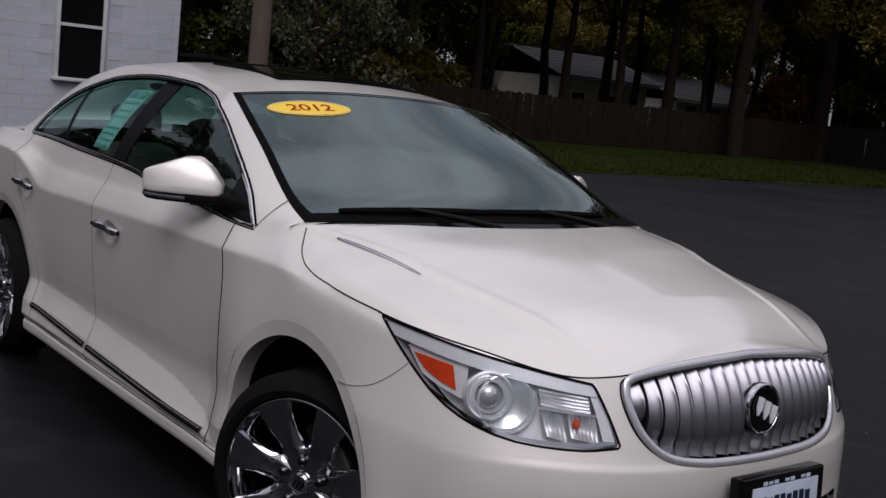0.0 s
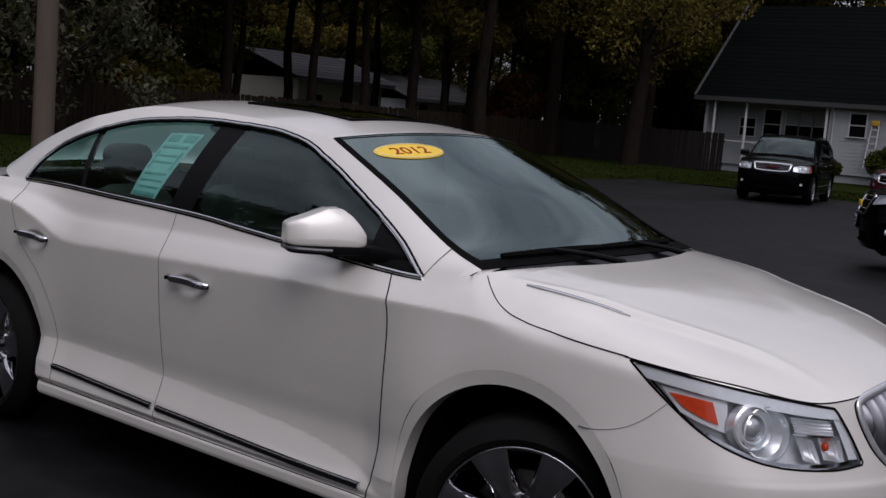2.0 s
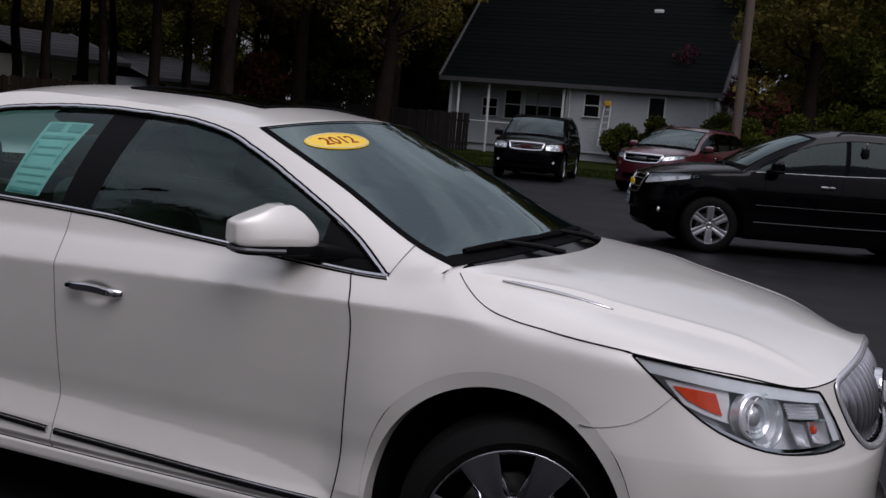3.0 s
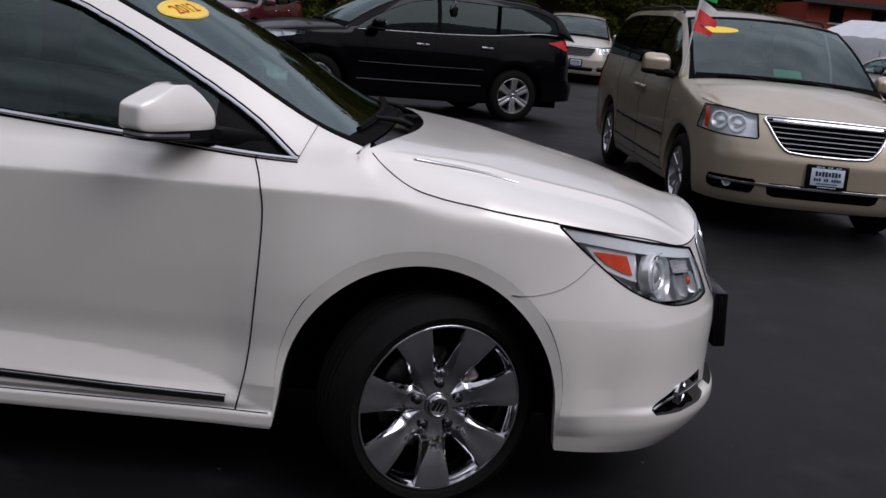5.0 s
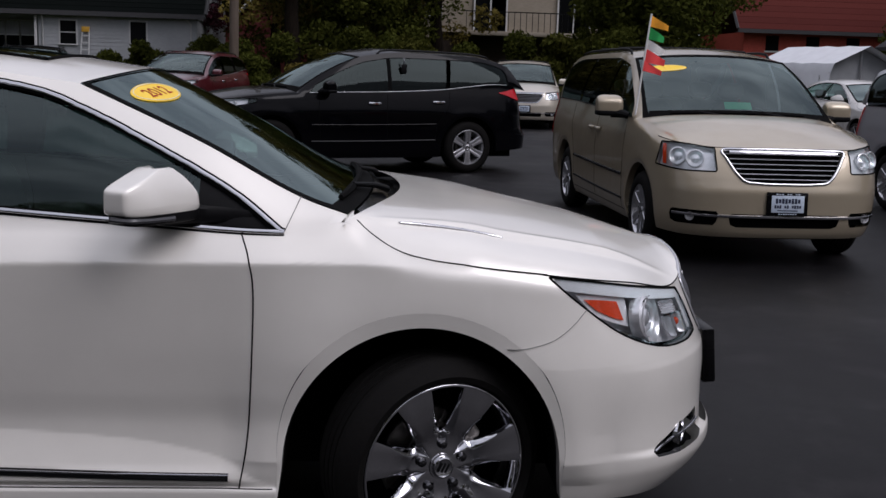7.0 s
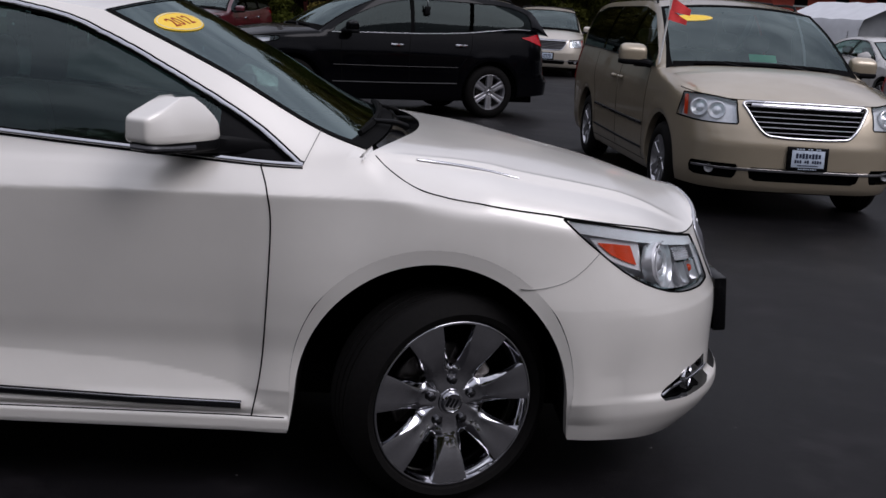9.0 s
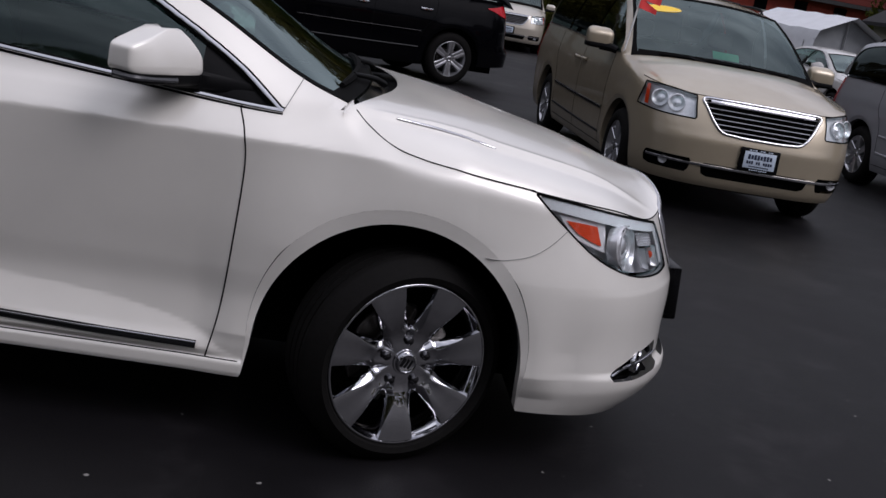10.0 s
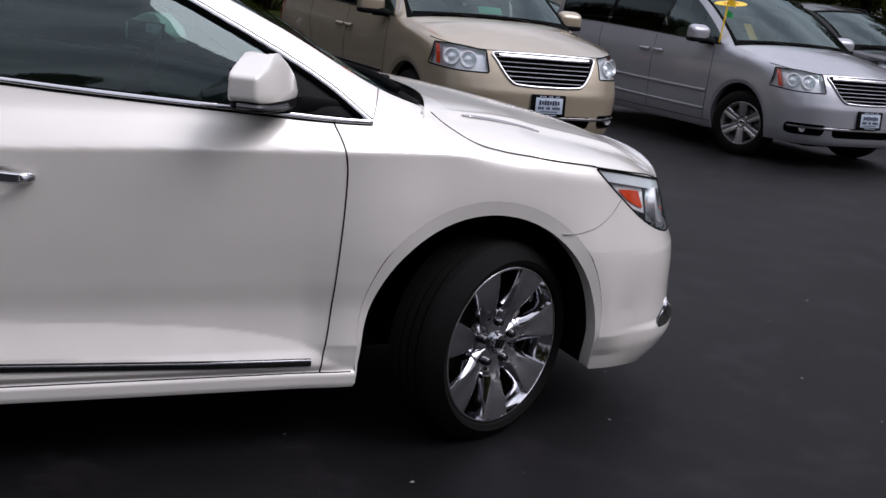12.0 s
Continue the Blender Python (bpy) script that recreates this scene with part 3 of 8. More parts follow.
def outline_distance(poly):
    """Signed distance to a closed outline, negative inside."""
    a = np.array(poly, float)
    b = np.roll(a, -1, 0)

    def at(x, y):
        p = np.stack([x, y], -1)[..., None, :]
        ab = b - a
        t = np.clip(((p - a) * ab).sum(-1) / ((ab * ab).sum(-1) + 1e-15), 0, 1)
        d = np.linalg.norm(p - a - t[..., None] * ab, axis=-1).min(-1)
        px, py = p[..., 0], p[..., 1]
        cross = ((a[:, 1] > py) != (b[:, 1] > py)) & (px < (b[:, 0] - a[:, 0]) * (py - a[:, 1]) / (b[:, 1] - a[:, 1] + 1e-15) + a[:, 0])
        return np.where(cross.sum(-1) % 2 == 1, -d, d)
    return at


def cut(q, z, dist):
    """Moves grid points just inside an opening out to its edge; returns the points that stay inside."""
    inside = dist(q, z) < -1e-6
    near = np.zeros_like(inside)
    for di in (-1, 0, 1):
        for dj in (-1, 0, 1):
            pad = np.pad(inside, 1, mode="edge")
            near |= inside & ~pad[1 + di:1 + di + inside.shape[0], 1 + dj:1 + dj + inside.shape[1]]
    for _ in range(3):
        e = 1e-4
        d = dist(q, z)
        gx, gz = (dist(q + e, z) - d) / e, (dist(q, z + e) - d) / e
        k = np.where(near, -d / (gx * gx + gz * gz + 1e-9), 0)
        q, z = q + k * gx, z + k * gz
    return q, z, inside & ~near


def both(geo):
    return merge(geo, mirrored(geo))


def patch_q(upper, lower, n, m):
    """Grid of (q, z) between two lines of (q, z)."""
    a, b = smooth_path(upper, n), smooth_path(lower, n)
    t = np.linspace(0, 1, m)[:, None, None]
    g = a[None] * (1 - t) + b[None] * t
    return g[..., 0], g[..., 1]


DISH = pchip([(0.0, -0.036), (0.07, -0.035), (0.10, -0.031), (0.14, -0.020), (0.19, -0.011), (0.27, -0.003)])
DISH_GAP = pchip([(0.0, 0.0), (0.100, 0.0), (0.103, 0.006), (0.110, 0.011), (0.26, 0.058), (0.3, 0.068)])


def wheel(parent, spec, at, turn, right, kind):
    """Tyre, rim, spokes, nuts and cap; the outer face looks along -y when right."""
    R, r, wd = spec["tyre"], spec["rim"], 0.225
    m = pose(*at) @ pose(0, 0, 0, 0, 0, turn + (0 if right else 180)) @ pose(0, 0, 0, 90, 0, 0)
    fine = spec.get("fine", False)
    n = 72 if fine else 36
    prof = [(r + 0.004, -0.01), (r + 0.012, 0.004), (r + 0.03, 0.010), (R - 0.045, 0.006), (R - 0.018, -0.012), (R - 0.004, -0.035)]
    tread = []
    for k in range(4):
        a = -0.04 - k * (wd - 0.085) / 4
        tread += [(R, a), (R, a - 0.027), (R - 0.007, a - 0.030), (R - 0.007, a - 0.034)]
    prof += tread + [(R - 0.004, -wd + 0.03), (R - 0.045, -wd), (r, -wd + 0.01)]
    tyre = part("tyre", moved(lathe(prof, n), m), M["rubber"], parent, smooth=40)
    bright = M["wheel_chrome"] if kind == "chrome" else M["alloy"]
    rim = [(r + 0.004, -0.012), (r + 0.004, -0.004), (r + 0.001, -0.002), (r - 0.003, -0.003), (r - 0.006, -0.010), (r - 0.012, -0.022), (r - 0.018, -0.03), (r - 0.03, -0.10), (r - 0.05, -0.19)]
    rimo = part("rim", moved(lathe(rim, n), m), bright, parent, smooth=50)
    part("brake_disc", moved(lathe([(0.0, -0.11), (0.16, -0.11), (0.165, -0.115), (0.165, -0.13), (0, -0.13)], 32), m), M["disc"], rimo)
    part("backing", moved(lathe([(0.0, -0.17), (r - 0.02, -0.17)], 32), m), M["liner"], rimo)
    if fine:
        cal = moved(box(0.07, 0.15, 0.07, (0.135, 0.02, -0.10), 0.015), pose(0, 0, 0, 0, 0, 35))
        part("brake_caliper", moved(cal, m), M["disc"], rimo)
    count = spec["spokes"]
    wide, slim = spec.get("spoke_w", (0.062, 0.030))
    for k in range(count):
        a = 360.0 / count * k - 90
        rows = []
        for rad in (np.r_[0.030, 0.046, 0.055, 0.066, 0.078, 0.088, np.linspace(0.098, 0.125, 8), np.linspace(0.14, r - 0.003, 12)] if kind == "chrome" else ()):
            gap = float(DISH_GAP(rad))
            edge = min(1.0, max(gap / 0.008, (rad - 0.046) / 0.034, 0.0))
            half, h = rad * math.tan(math.pi / count) - gap, float(DISH(rad))
            bev = (0.006 + 0.017 * math.exp(-((rad - 0.115) / 0.048) ** 2)) * edge
            sec = [(-half, h - 0.062 * edge - 0.0005), (-half, h - 0.014 * edge), (-half + 0.15 * bev, h - 0.011 * edge), (-half + 0.55 * bev, h - 0.0052 * edge), (-half + 0.9 * bev, h - 0.0006 * edge), (-half + bev + 0.003 * edge, h), (-half * 0.4, h - 0.001 * edge), (0, h - 0.0015 * edge)]
            sec += [(-a, b) for a, b in sec[-2::-1]]
            rows.append([(rad, y, z) for y, z in sec])
        for t in (np.linspace(0, 1, 14) if kind != "chrome" else ()):
            rad = 0.050 + (r - 0.004 - 0.050) * t
            flare = max(0.0, 1 - t / 0.28) ** 2 * 0.010
            half = slim + (wide - slim) * t ** 1.5 + flare
            h = -0.024 + 0.018 * t ** 0.7
            sec = [(-half, h - 0.05), (-half, h - 0.006), (-half * 0.86, h), (-half * 0.30, h + 0.001), (0, h - 0.004), (half * 0.30, h + 0.001), (half * 0.86, h), (half, h - 0.006), (half, h - 0.05)]
            rows.append([(rad, y, z) for y, z in sec])
        geo = moved(grid(rows), pose(0, 0, 0, 0, 0, a))
        part("spoke", moved(geo, m), bright, rimo, smooth=48 if kind == "chrome" else 28)
    hub = [(0.0, -0.020), (0.040, -0.024), (0.060, -0.026), (0.082, -0.024), (0.090, -0.032), (0.092, -0.08)]
    part("hub", moved(lathe(hub if kind != "chrome" else [(0.0, -0.026), (0.040, -0.030), (0.044, -0.046)], 32), m), bright, rimo)
    cap = part("hub_cap", moved(lathe([(0.0, -0.018), (0.024, -0.019), (0.029, -0.016), (0.033, -0.018), (0.037, -0.038)], 24), m), M["chrome"], rimo)
    if fine:
        for k in range(3):
            bar = moved(box(0.007, 0.030, 0.003, (0.012 * (k - 1), 0.003 * (k - 1), -0.0175), 0.001), pose(0, 0, 0, 0, 0, -28))
            part("badge_bar", moved(bar, m), M["black"], cap)
    for k in range(5):
        a = radians(72 * k + 90)
        nut = lathe([(0.0, 0.004), (0.010, 0.002), (0.0145, -0.004), (0.0145, -0.020), (0.021, -0.022), (0.023, -0.032)], 14)
        nut = moved(nut, pose(0.071 * math.cos(a), 0.071 * math.sin(a), -0.022))
        part("lug_nut", moved(nut, m), M["nut"], rimo)
    return tyre


def seat(parent, x, y, lx=0.5, h=0.62, z0=0.5):
    base = superquad(0.27, 0.25, 0.09, 0.5, 10, 20)
    part("seat_cushion", moved(base, pose(x + 0.05, y, z0)), M["seat"], parent)
    back = moved(superquad(0.075, 0.24, h / 2, 0.5, 12, 20), pose(x - 0.24, y, z0 + h / 2, 0, -14, 0))
    part("seat_back", back, M["seat"], parent)
    head = moved(superquad(0.05, 0.13, 0.085, 0.55, 10, 18), pose(x - 0.34, y, z0 + h + 0.10, 0, -10, 0))
    part("head_rest", head, M["seat"], parent)


def plate_and_frame(parent, x, z, w=0.36, h=0.20, tilt=-6.0, thick=0.03):
    m = pose(x, 0, z, 0, tilt, 0)
    fr = part("plate_frame", moved(box(thick, w, h, (0, 0, 0), 0.008), m), M["gloss_black"], parent, "black dealer plate frame")
    k = thick / 2 + 0.002
    part("plate", moved(box(0.003, w - 0.07, h - 0.055, (k, 0, 0), 0.001), m), M["plate_white"], fr, "white and blue dealer plate")
    rows = [(h * 0.41, 0.010, w * 0.60, 9, "plate_white"), (h * 0.13, 0.040, w * 0.62, 8, "plate_blue"), (-h * 0.11, 0.026, w * 0.66, 11, "plate_blue"), (-h * 0.27, 0.007, w * 0.5, 1, "plate_blue"), (-h * 0.42, 0.008, w * 0.46, 8, "plate_white")]
    for z0, sz, wide, count, mat in rows:
        step = wide / count
        for i in range(count):
            if count > 8 and i in (3, 6):
                continue
            part("print_bar", moved(box(0.002, step * (0.72 if count > 1 else 1.0), sz * (1.0 - 0.22 * ((i * 7) % 3 == 1)), (k + 0.0025, (i + 0.5) * step - wide / 2, z0)), m), M[mat], fr)


def swept_mirrors(spec, car, body):
    """Door mirrors with a flat glass side, swept back towards their outer ends."""
    mx, mw, mz, d, b, h = spec["mirror"]
    turn = pose(mx, -mw, mz, 0, 0, -math.degrees(spec["mirror_yaw"]))
    th, ph = np.linspace(-math.pi / 2, math.pi / 2, 44), np.linspace(0, 2 * math.pi, 80, endpoint=False)
    pw = lambda c, k: np.sign(c) * np.abs(c) ** k  # noqa: E731
    v = np.stack([pw(np.cos(th), 0.16)[:, None] * pw(np.cos(ph), 0.40), pw(np.cos(th), 0.16)[:, None] * pw(np.sin(ph), 0.30), np.repeat(pw(np.sin(th), 0.22)[:, None], 80, 1)], -1).reshape(-1, 3)
    f = grid_faces(44, 80, True)
    x, o, z = v[:, 0].copy(), -v[:, 1].copy(), v[:, 2].copy()     # ahead, outwards, up; each from -1 to 1
    crown = np.interp(o, [-1.0, -0.80, -0.62, -0.40, -0.20, 0.05, 0.5, 1.0], [-0.30, 0.30, 0.74, 1.08, 1.20, 1.06, 0.66, 0.24])
    z = np.where(z > -0.8, -0.8 + (z + 0.8) * (0.8 + crown) / 1.8, z)
    x = np.where(x > 0, x * (1 - 0.58 * np.clip((o + 0.3) / 1.3, 0, 1) ** 2) * (1 - 0.62 * np.clip((z + 0.5) / 1.5, 0, 1) ** 1.2), x)
    x = np.where(x < 0, -np.abs(x) ** 0.35, x)
    o = np.where(o > 0, o * (1 - 0.05 * np.clip(z, 0, 1)), o)
    shell = np.stack([x * d, -o * b, z * h], -1)

    def put(geo, right):
        g = moved(geo, turn)
        return g if right else mirrored(g)
    for right in (True, False):
        mir = part("door_mirror", put((shell, f), right), body, car, smooth=60)
        bv, bf = superquad(1, 1, 1, 0.35, 12, 60)
        bx = np.where(bv[:, 0] > 0, bv[:, 0] * (1 - 0.60 * np.clip((0.3 - bv[:, 1]) / 1.3, 0, 1) ** 2), bv[:, 0])
        base = np.stack([bx * d * 0.97, bv[:, 1] * b * 0.985 + 0.004, bv[:, 2] * 0.021 - h - 0.006], -1)
        part("mirror_base", put((base, bf), right), M["black"], mir)
        arc = smooth_path([(d * 0.92, 0.1 * b, -h - 0.004), (d * 0.66, -0.45 * b, -h - 0.004), (d * 0.34, -0.88 * b, -h - 0.003), (-d * 0.5, -0.98 * b, -h - 0.002)], 24) - (0, 0, 0.006)
        part("turn_signal", put(tube(arc, 0.0085, 8), right), M["lamp_smoke"], mir, "clear turn signal strip")
        arm = np.array([(0.0, 0.2 * b, -h - 0.008), (0.02, 0.9 * b, -h - 0.012), (0.07, 1.40 * b, -h - 0.020), (0.13, 1.75 * b, -h - 0.030)])
        sec = [(-0.034, -0.016), (-0.026, -0.026), (0.026, -0.026), (0.034, -0.016), (0.034, 0.018), (0.026, 0.028), (-0.026, 0.028), (-0.034, 0.018), (-0.034, -0.016)]
        part("mirror_arm", put(grid([[p + np.array([a_, 0, b_]) for a_, b_ in sec] for p in smooth_path(arm, 14)]), right), M["black"], mir)
        rim = moved(box(0.008, 1.66 * b, 1.36 * h, (-d * 0.985, 0.05 * b, -0.24 * h), 0.003), pose(0, 0, 0))
        part("mirror_rim", put(rim, right), M["black"], mir)
        part("mirror_glass", put(box(0.004, 1.54 * b, 1.22 * h, (-d * 0.985 - 0.005, 0.05 * b, -0.24 * h), 0.001), right), M["chrome"], mir)


def vehicle(spec, paint, m, label, name="car", group=""):
    S = Shell(spec)
    res = spec.get("res", 1.0)
    car = holder(name, m, label, spec.get("category", "car"), group)
    body = M[paint]
    LIP, s_lip = spec.get("lip_w", 0.04), spec.get("lip", 0.014)

    def lip_fade(zz):
        return np.clip((zz - S.cz + 0.13) / 0.42, 0.06, 1)
    # --- lower shell
    nx, nf, nr, nz = int(150 * res), int(84 * res), int(36 * res), int(64 * res)
    qs = np.r_[np.linspace(-1, 0, nr, endpoint=False), np.linspace(0, 1, nx, endpoint=False), 1 + np.linspace(0, 1, nf) ** 1.0]
    vs = np.linspace(0, 1, nz)
    zb, zt = S.bottom(qs), S.top(qs)
    q = np.repeat(qs[None], nz, 0)
    z = zb[None] + (zt - zb)[None] * vs[:, None]
    gone = np.zeros(q.shape, bool)

    def arch(ax):
        def d(qq, zz):
            x, _, _ = S.raw(qq, zz)
            return S.reach(x - ax, zz - S.cz) - S.ra - LIP * lip_fade(zz)
        return d
    holes = [arch(a) for a in S.arches]
    lay = spec["face"](S)
    for poly in lay.get("holes", []):
        holes.append(outline_distance(poly))
    for d in holes:
        q, z, g = cut(q, z, d)
        gone |= g
    P = S.P(q, z)
    NN = S.N(np.clip(q, -1 + 3e-3, 2 - 3e-3), z)
    cols = len(qs)
    idx = np.arange(P.shape[0] * cols).reshape(P.shape[:2])
    f = np.stack([idx[:-1, :-1], idx[:-1, 1:], idx[1:, 1:], idx[1:, :-1]], -1).reshape(-1, 4)
    f = f[~gone.ravel()[f].any(1)]
    cen = P.reshape(-1, 3)[f].mean(1)
    kind = spec["panels"](cen[:, 0], cen[:, 2])
    pv, nv = P.reshape(-1, 3), NN.reshape(-1, 3)
    # --- wheel wells: a flat lip turned in round each opening, and the dark liner
    for ax in S.arches:
        a0 = math.asin((float(S.bottom(S.q_x(ax, 0.3))) + 0.008 - S.cz) / S.ra)
        a = np.linspace(a0, math.pi - a0, 48)
        x, zz = S.arch_at(ax, a, S.ra)
        xo, zo = S.arch_at(ax, a, S.ra + LIP * lip_fade(zz))
        zo = np.maximum(zo, float(S.bottom(S.q_x(ax, 0.3))))
        edge = S.P(S.q_x(xo, zo), zo)
        inner = S.P(S.q_x(x, zz), zz) + np.stack([0 * zz, s_lip * lip_fade(zz), 0 * zz], -1)
        r2 = inner + (0, 0.06, 0)
        r3 = inner * (1, 0, 1) + (0, -0.45, 0)
        lipg = grid([edge, inner])
        lipi = grid([inner, r2])
        lipg = merge(lipg, lipi)
        well = grid([r2, r3, np.repeat(np.array([[ax, -0.45, S.cz]]), len(a), 0)])
        for geo in (lipg, mirrored(lipg)):
            part("arch_lip", geo, body, car, smooth=30)
        for geo in (well, mirrored(well)):
            part("wheel_well", geo, M["liner"], car, smooth=40)
    # --- bonnet
    qc = float(S.q_x(spec["cowl_x"], S.top(S.q_x(spec["cowl_x"], 1.0))))
    hq = np.r_[np.linspace(qc, 1, int(40 * res), endpoint=False), 1 + np.linspace(0, 1, nf)]
    T = S.P(hq, S.top(hq))
    C = pchip(spec["centre"])(hq)
    kk = pchip(spec["crown"])(hq)
    cols = int(46 * res)
    t = np.linspace(0, 1, cols) ** 1.25
    rows = []
    for j in range(len(hq)):
        bend = 1 - (1 - t) ** (1 + np.clip((1.25 - hq[j]) / (1.25 - qc), 0, 1) ** 1.5)
        x = T[j, 0] + (C[j, 0] - T[j, 0]) * bend
        y = T[j, 1] * (1 - t)
        zz = T[j, 2] + (C[j, 1] - T[j, 2]) * (1 - (1 - t) ** kk[j])
        rows.append(np.stack([x, y, zz], -1))
    H = np.array(rows)
    if "ridge" in spec:
        H[..., 2] += spec["ridge"](H[..., 0], -H[..., 1])
    # the bonnet and the wings roll into one another, so their normals agree along the shut line
    HN = np.cross(np.gradient(H, axis=0), np.gradient(H, axis=1))
    HN *= np.where(HN[..., 2:] < 0, -1, 1)
    HN /= np.linalg.norm(HN, axis=-1)[..., None] + 1e-12
    HN[-2:] = HN[-3]
    ST = S.N(np.clip(hq, 0, 2 - 3e-3), S.top(hq) - 0.004)
    NA = ST + HN[:, 2]
    NA /= np.linalg.norm(NA, axis=-1)[:, None]
    far = np.c_[np.zeros(len(hq)), np.cumsum(np.linalg.norm(np.diff(H, axis=1), axis=-1), 1)]
    fade = np.clip((1.62 - hq) / 0.4, 0, 1)[:, None]
    wgt = (np.exp(-(far / 0.085) ** 2) * fade)[..., None]
    HN = HN * (1 - wgt) + NA[:, None] * wgt
    HN[:, -1, 1] = 0
    HN /= np.linalg.norm(HN, axis=-1)[..., None] + 1e-12
    hn = HN.reshape(-1, 3)
    one = (H.reshape(-1, 3), [tuple(reversed(x)) for x in grid_faces(*H.shape[:2])])
    part("bonnet", both(one), body, car, smooth=True, normals=np.vstack([hn, hn * (1, -1, 1)]))
    # --- tail deck or tail-gate top
    tq = np.linspace(-1, float(S.q_x(spec["tail_x"], 1.0)), int(40 * res))
    T2 = S.P(tq, S.top(tq))
    C2 = pchip(spec["tail_centre"])(tq)
    t = np.linspace(0, 1, 20)
    rows = [np.stack([T2[j, 0] + (C2[j, 0] - T2[j, 0]) * t, T2[j, 1] * (1 - t), T2[j, 2] + (C2[j, 1] - T2[j, 2]) * (1 - (1 - t) ** 2.5)], -1) for j in range(len(tq))]
    part("boot_lid", both(grid(rows)), body, car, smooth=True)
    # --- greenhouse
    u = np.linspace(0, 1, int(110 * res) + 1)
    bx = pchip(spec["belt_x"])(u)
    bq = S.q_x(bx, 1.0)
    B = S.P(bq, S.top(bq))
    us = spec["screen_u"]
    r_front, r_back = pchip([r for r in spec["rail"] if r[0] <= us]), pchip([r for r in spec["rail"] if r[0] >= us])
    rc = np.where((u <= us)[:, None], r_front(u), r_back(u))
    RC = np.stack([rc[:, 0], -rc[:, 1], rc[:, 2]], -1)
    bow = spec.get("bow", 0.03)

    def side(uu_b, uu_r, v):
        p = uu_b * (1 - v) + uu_r * v
        p = p.copy()
        p[..., 1] -= (bow * 4 * v * (1 - v) * np.clip(np.linalg.norm(uu_r - uu_b, axis=-1, keepdims=True) / 0.4, 0, 1))[..., 0]
        return p
    if "window_curve" in spec:
        top_z = pchip(sorted(spec["window_curve"]))
        lo_x, hi_x = min(r[0] for r in spec["window_curve"]), max(r[0] for r in spec["window_curve"])
        vv = np.linspace(0, 1, 201)
        vw = np.zeros(len(u))
        for k in range(len(u)):
            p = side(np.repeat(B[k:k + 1], 201, 0), np.repeat(RC[k:k + 1], 201, 0), vv[:, None])
            over = np.where((p[:, 2] >= top_z(p[:, 0])) | (p[:, 0] > hi_x) | (p[:, 0] < lo_x))[0]
            vw[k] = vv[over[0]] if len(over) else 0.93
        vw = np.minimum(vw, 0.94)
    else:
        vw = pchip(spec["window_top"])(u)
    up = np.stack([side(B, RC, (vw + (1 - vw) * k)[:, None]) for k in np.linspace(0, 1, 9)], 0)
    # the pillar's foot rolls into the wing
    UN = np.cross(np.gradient(up, axis=1), np.gradient(up, axis=0))
    UN *= np.where(UN[..., 1:2] * -1 + UN[..., 2:] < 0, -1, 1)
    UN /= np.linalg.norm(UN, axis=-1)[..., None] + 1e-12
    pil = (vw < 0.02) & (u < 0.2) & (u > 0.012)
    NB = UN[1] + S.N(bq, S.top(bq) - 0.004)
    NB /= np.linalg.norm(NB, axis=-1)[..., None] + 1e-12
    dist = np.linalg.norm(up - up[:1], axis=-1)
    wgt = (np.exp(-(dist / 0.05) ** 2) * pil[None])[..., None]
    UN = UN * (1 - wgt) + NB[None] * wgt
    UN /= np.linalg.norm(UN, axis=-1)[..., None] + 1e-12
    un = UN.reshape(-1, 3)
    fu = np.array(grid_faces(*up.shape[:2]))
    pu = up.reshape(-1, 3)
    fn = np.cross(pu[fu[:, 1]] - pu[fu[:, 0]], pu[fu[:, 2]] - pu[fu[:, 0]])
    if (fn * un[fu[:, 0]]).sum() < 0:
        fu = fu[:, ::-1]
    one = (pu, [tuple(x) for x in fu])
    part("roof_rail", one, body, car, smooth=True, normals=un)
    part("roof_rail", mirrored(one), body, car, smooth=True, normals=un * (1, -1, 1))
    # wings, doors and bumpers
    qa = np.r_[bq[pil][::-1], hq[1:]] if pil.any() else hq
    na = np.vstack([NB[pil][::-1], NA[1:]]) if pil.any() else NA
    qe = np.clip(q, qa[0], qa[-1])
    NE = np.stack([np.interp(qe, qa, na[:, c]) for c in range(3)], -1)
    wgt = np.exp(-((S.top(q) - z) / 0.040) ** 2) * np.clip((1.62 - q) / 0.4, 0, 1) * np.clip((q - qa[0]) / 0.012, 0, 1)
    NN = NN * (1 - wgt[..., None]) + NE * wgt[..., None]
    NN /= np.linalg.norm(NN, axis=-1)[..., None] + 1e-12
    nv = NN.reshape(-1, 3)
    for k, pname in enumerate(spec["panel_names"]):
        sel = f[kind == k]
        if not len(sel):
            continue
        used = np.unique(sel)
        back = np.full(len(pv), -1)
        back[used] = np.arange(len(used))
        v, n2, ff = pv[used], nv[used], back[sel]
        one = (v, [tuple(x) for x in ff])
        mir = mirrored(one)
        nm = n2 * (1, -1, 1)
        if pname in spec["whole"]:
            part(pname, merge(one, mir), body, car, smooth=True, normals=np.vstack([n2, nm]))
        else:
            part(pname, one, body, car, smooth=True, normals=n2)
            part(pname, mir, body, car, smooth=True, normals=nm)
    low = np.stack([side(B, RC, (vw * k)[:, None]) for k in np.linspace(0, 1, 12)], 0)
    inn = np.array([0, 0.012, -0.002])
    for k, (u0, u1, mat, nm) in enumerate(spec["side_panes"]):
        sel = (u >= u0) & (u <= u1)
        g = low[:, sel] + inn
        for geo in (grid(g), mirrored(grid(g))):
            part(nm, geo, M[mat], car, smooth=True)
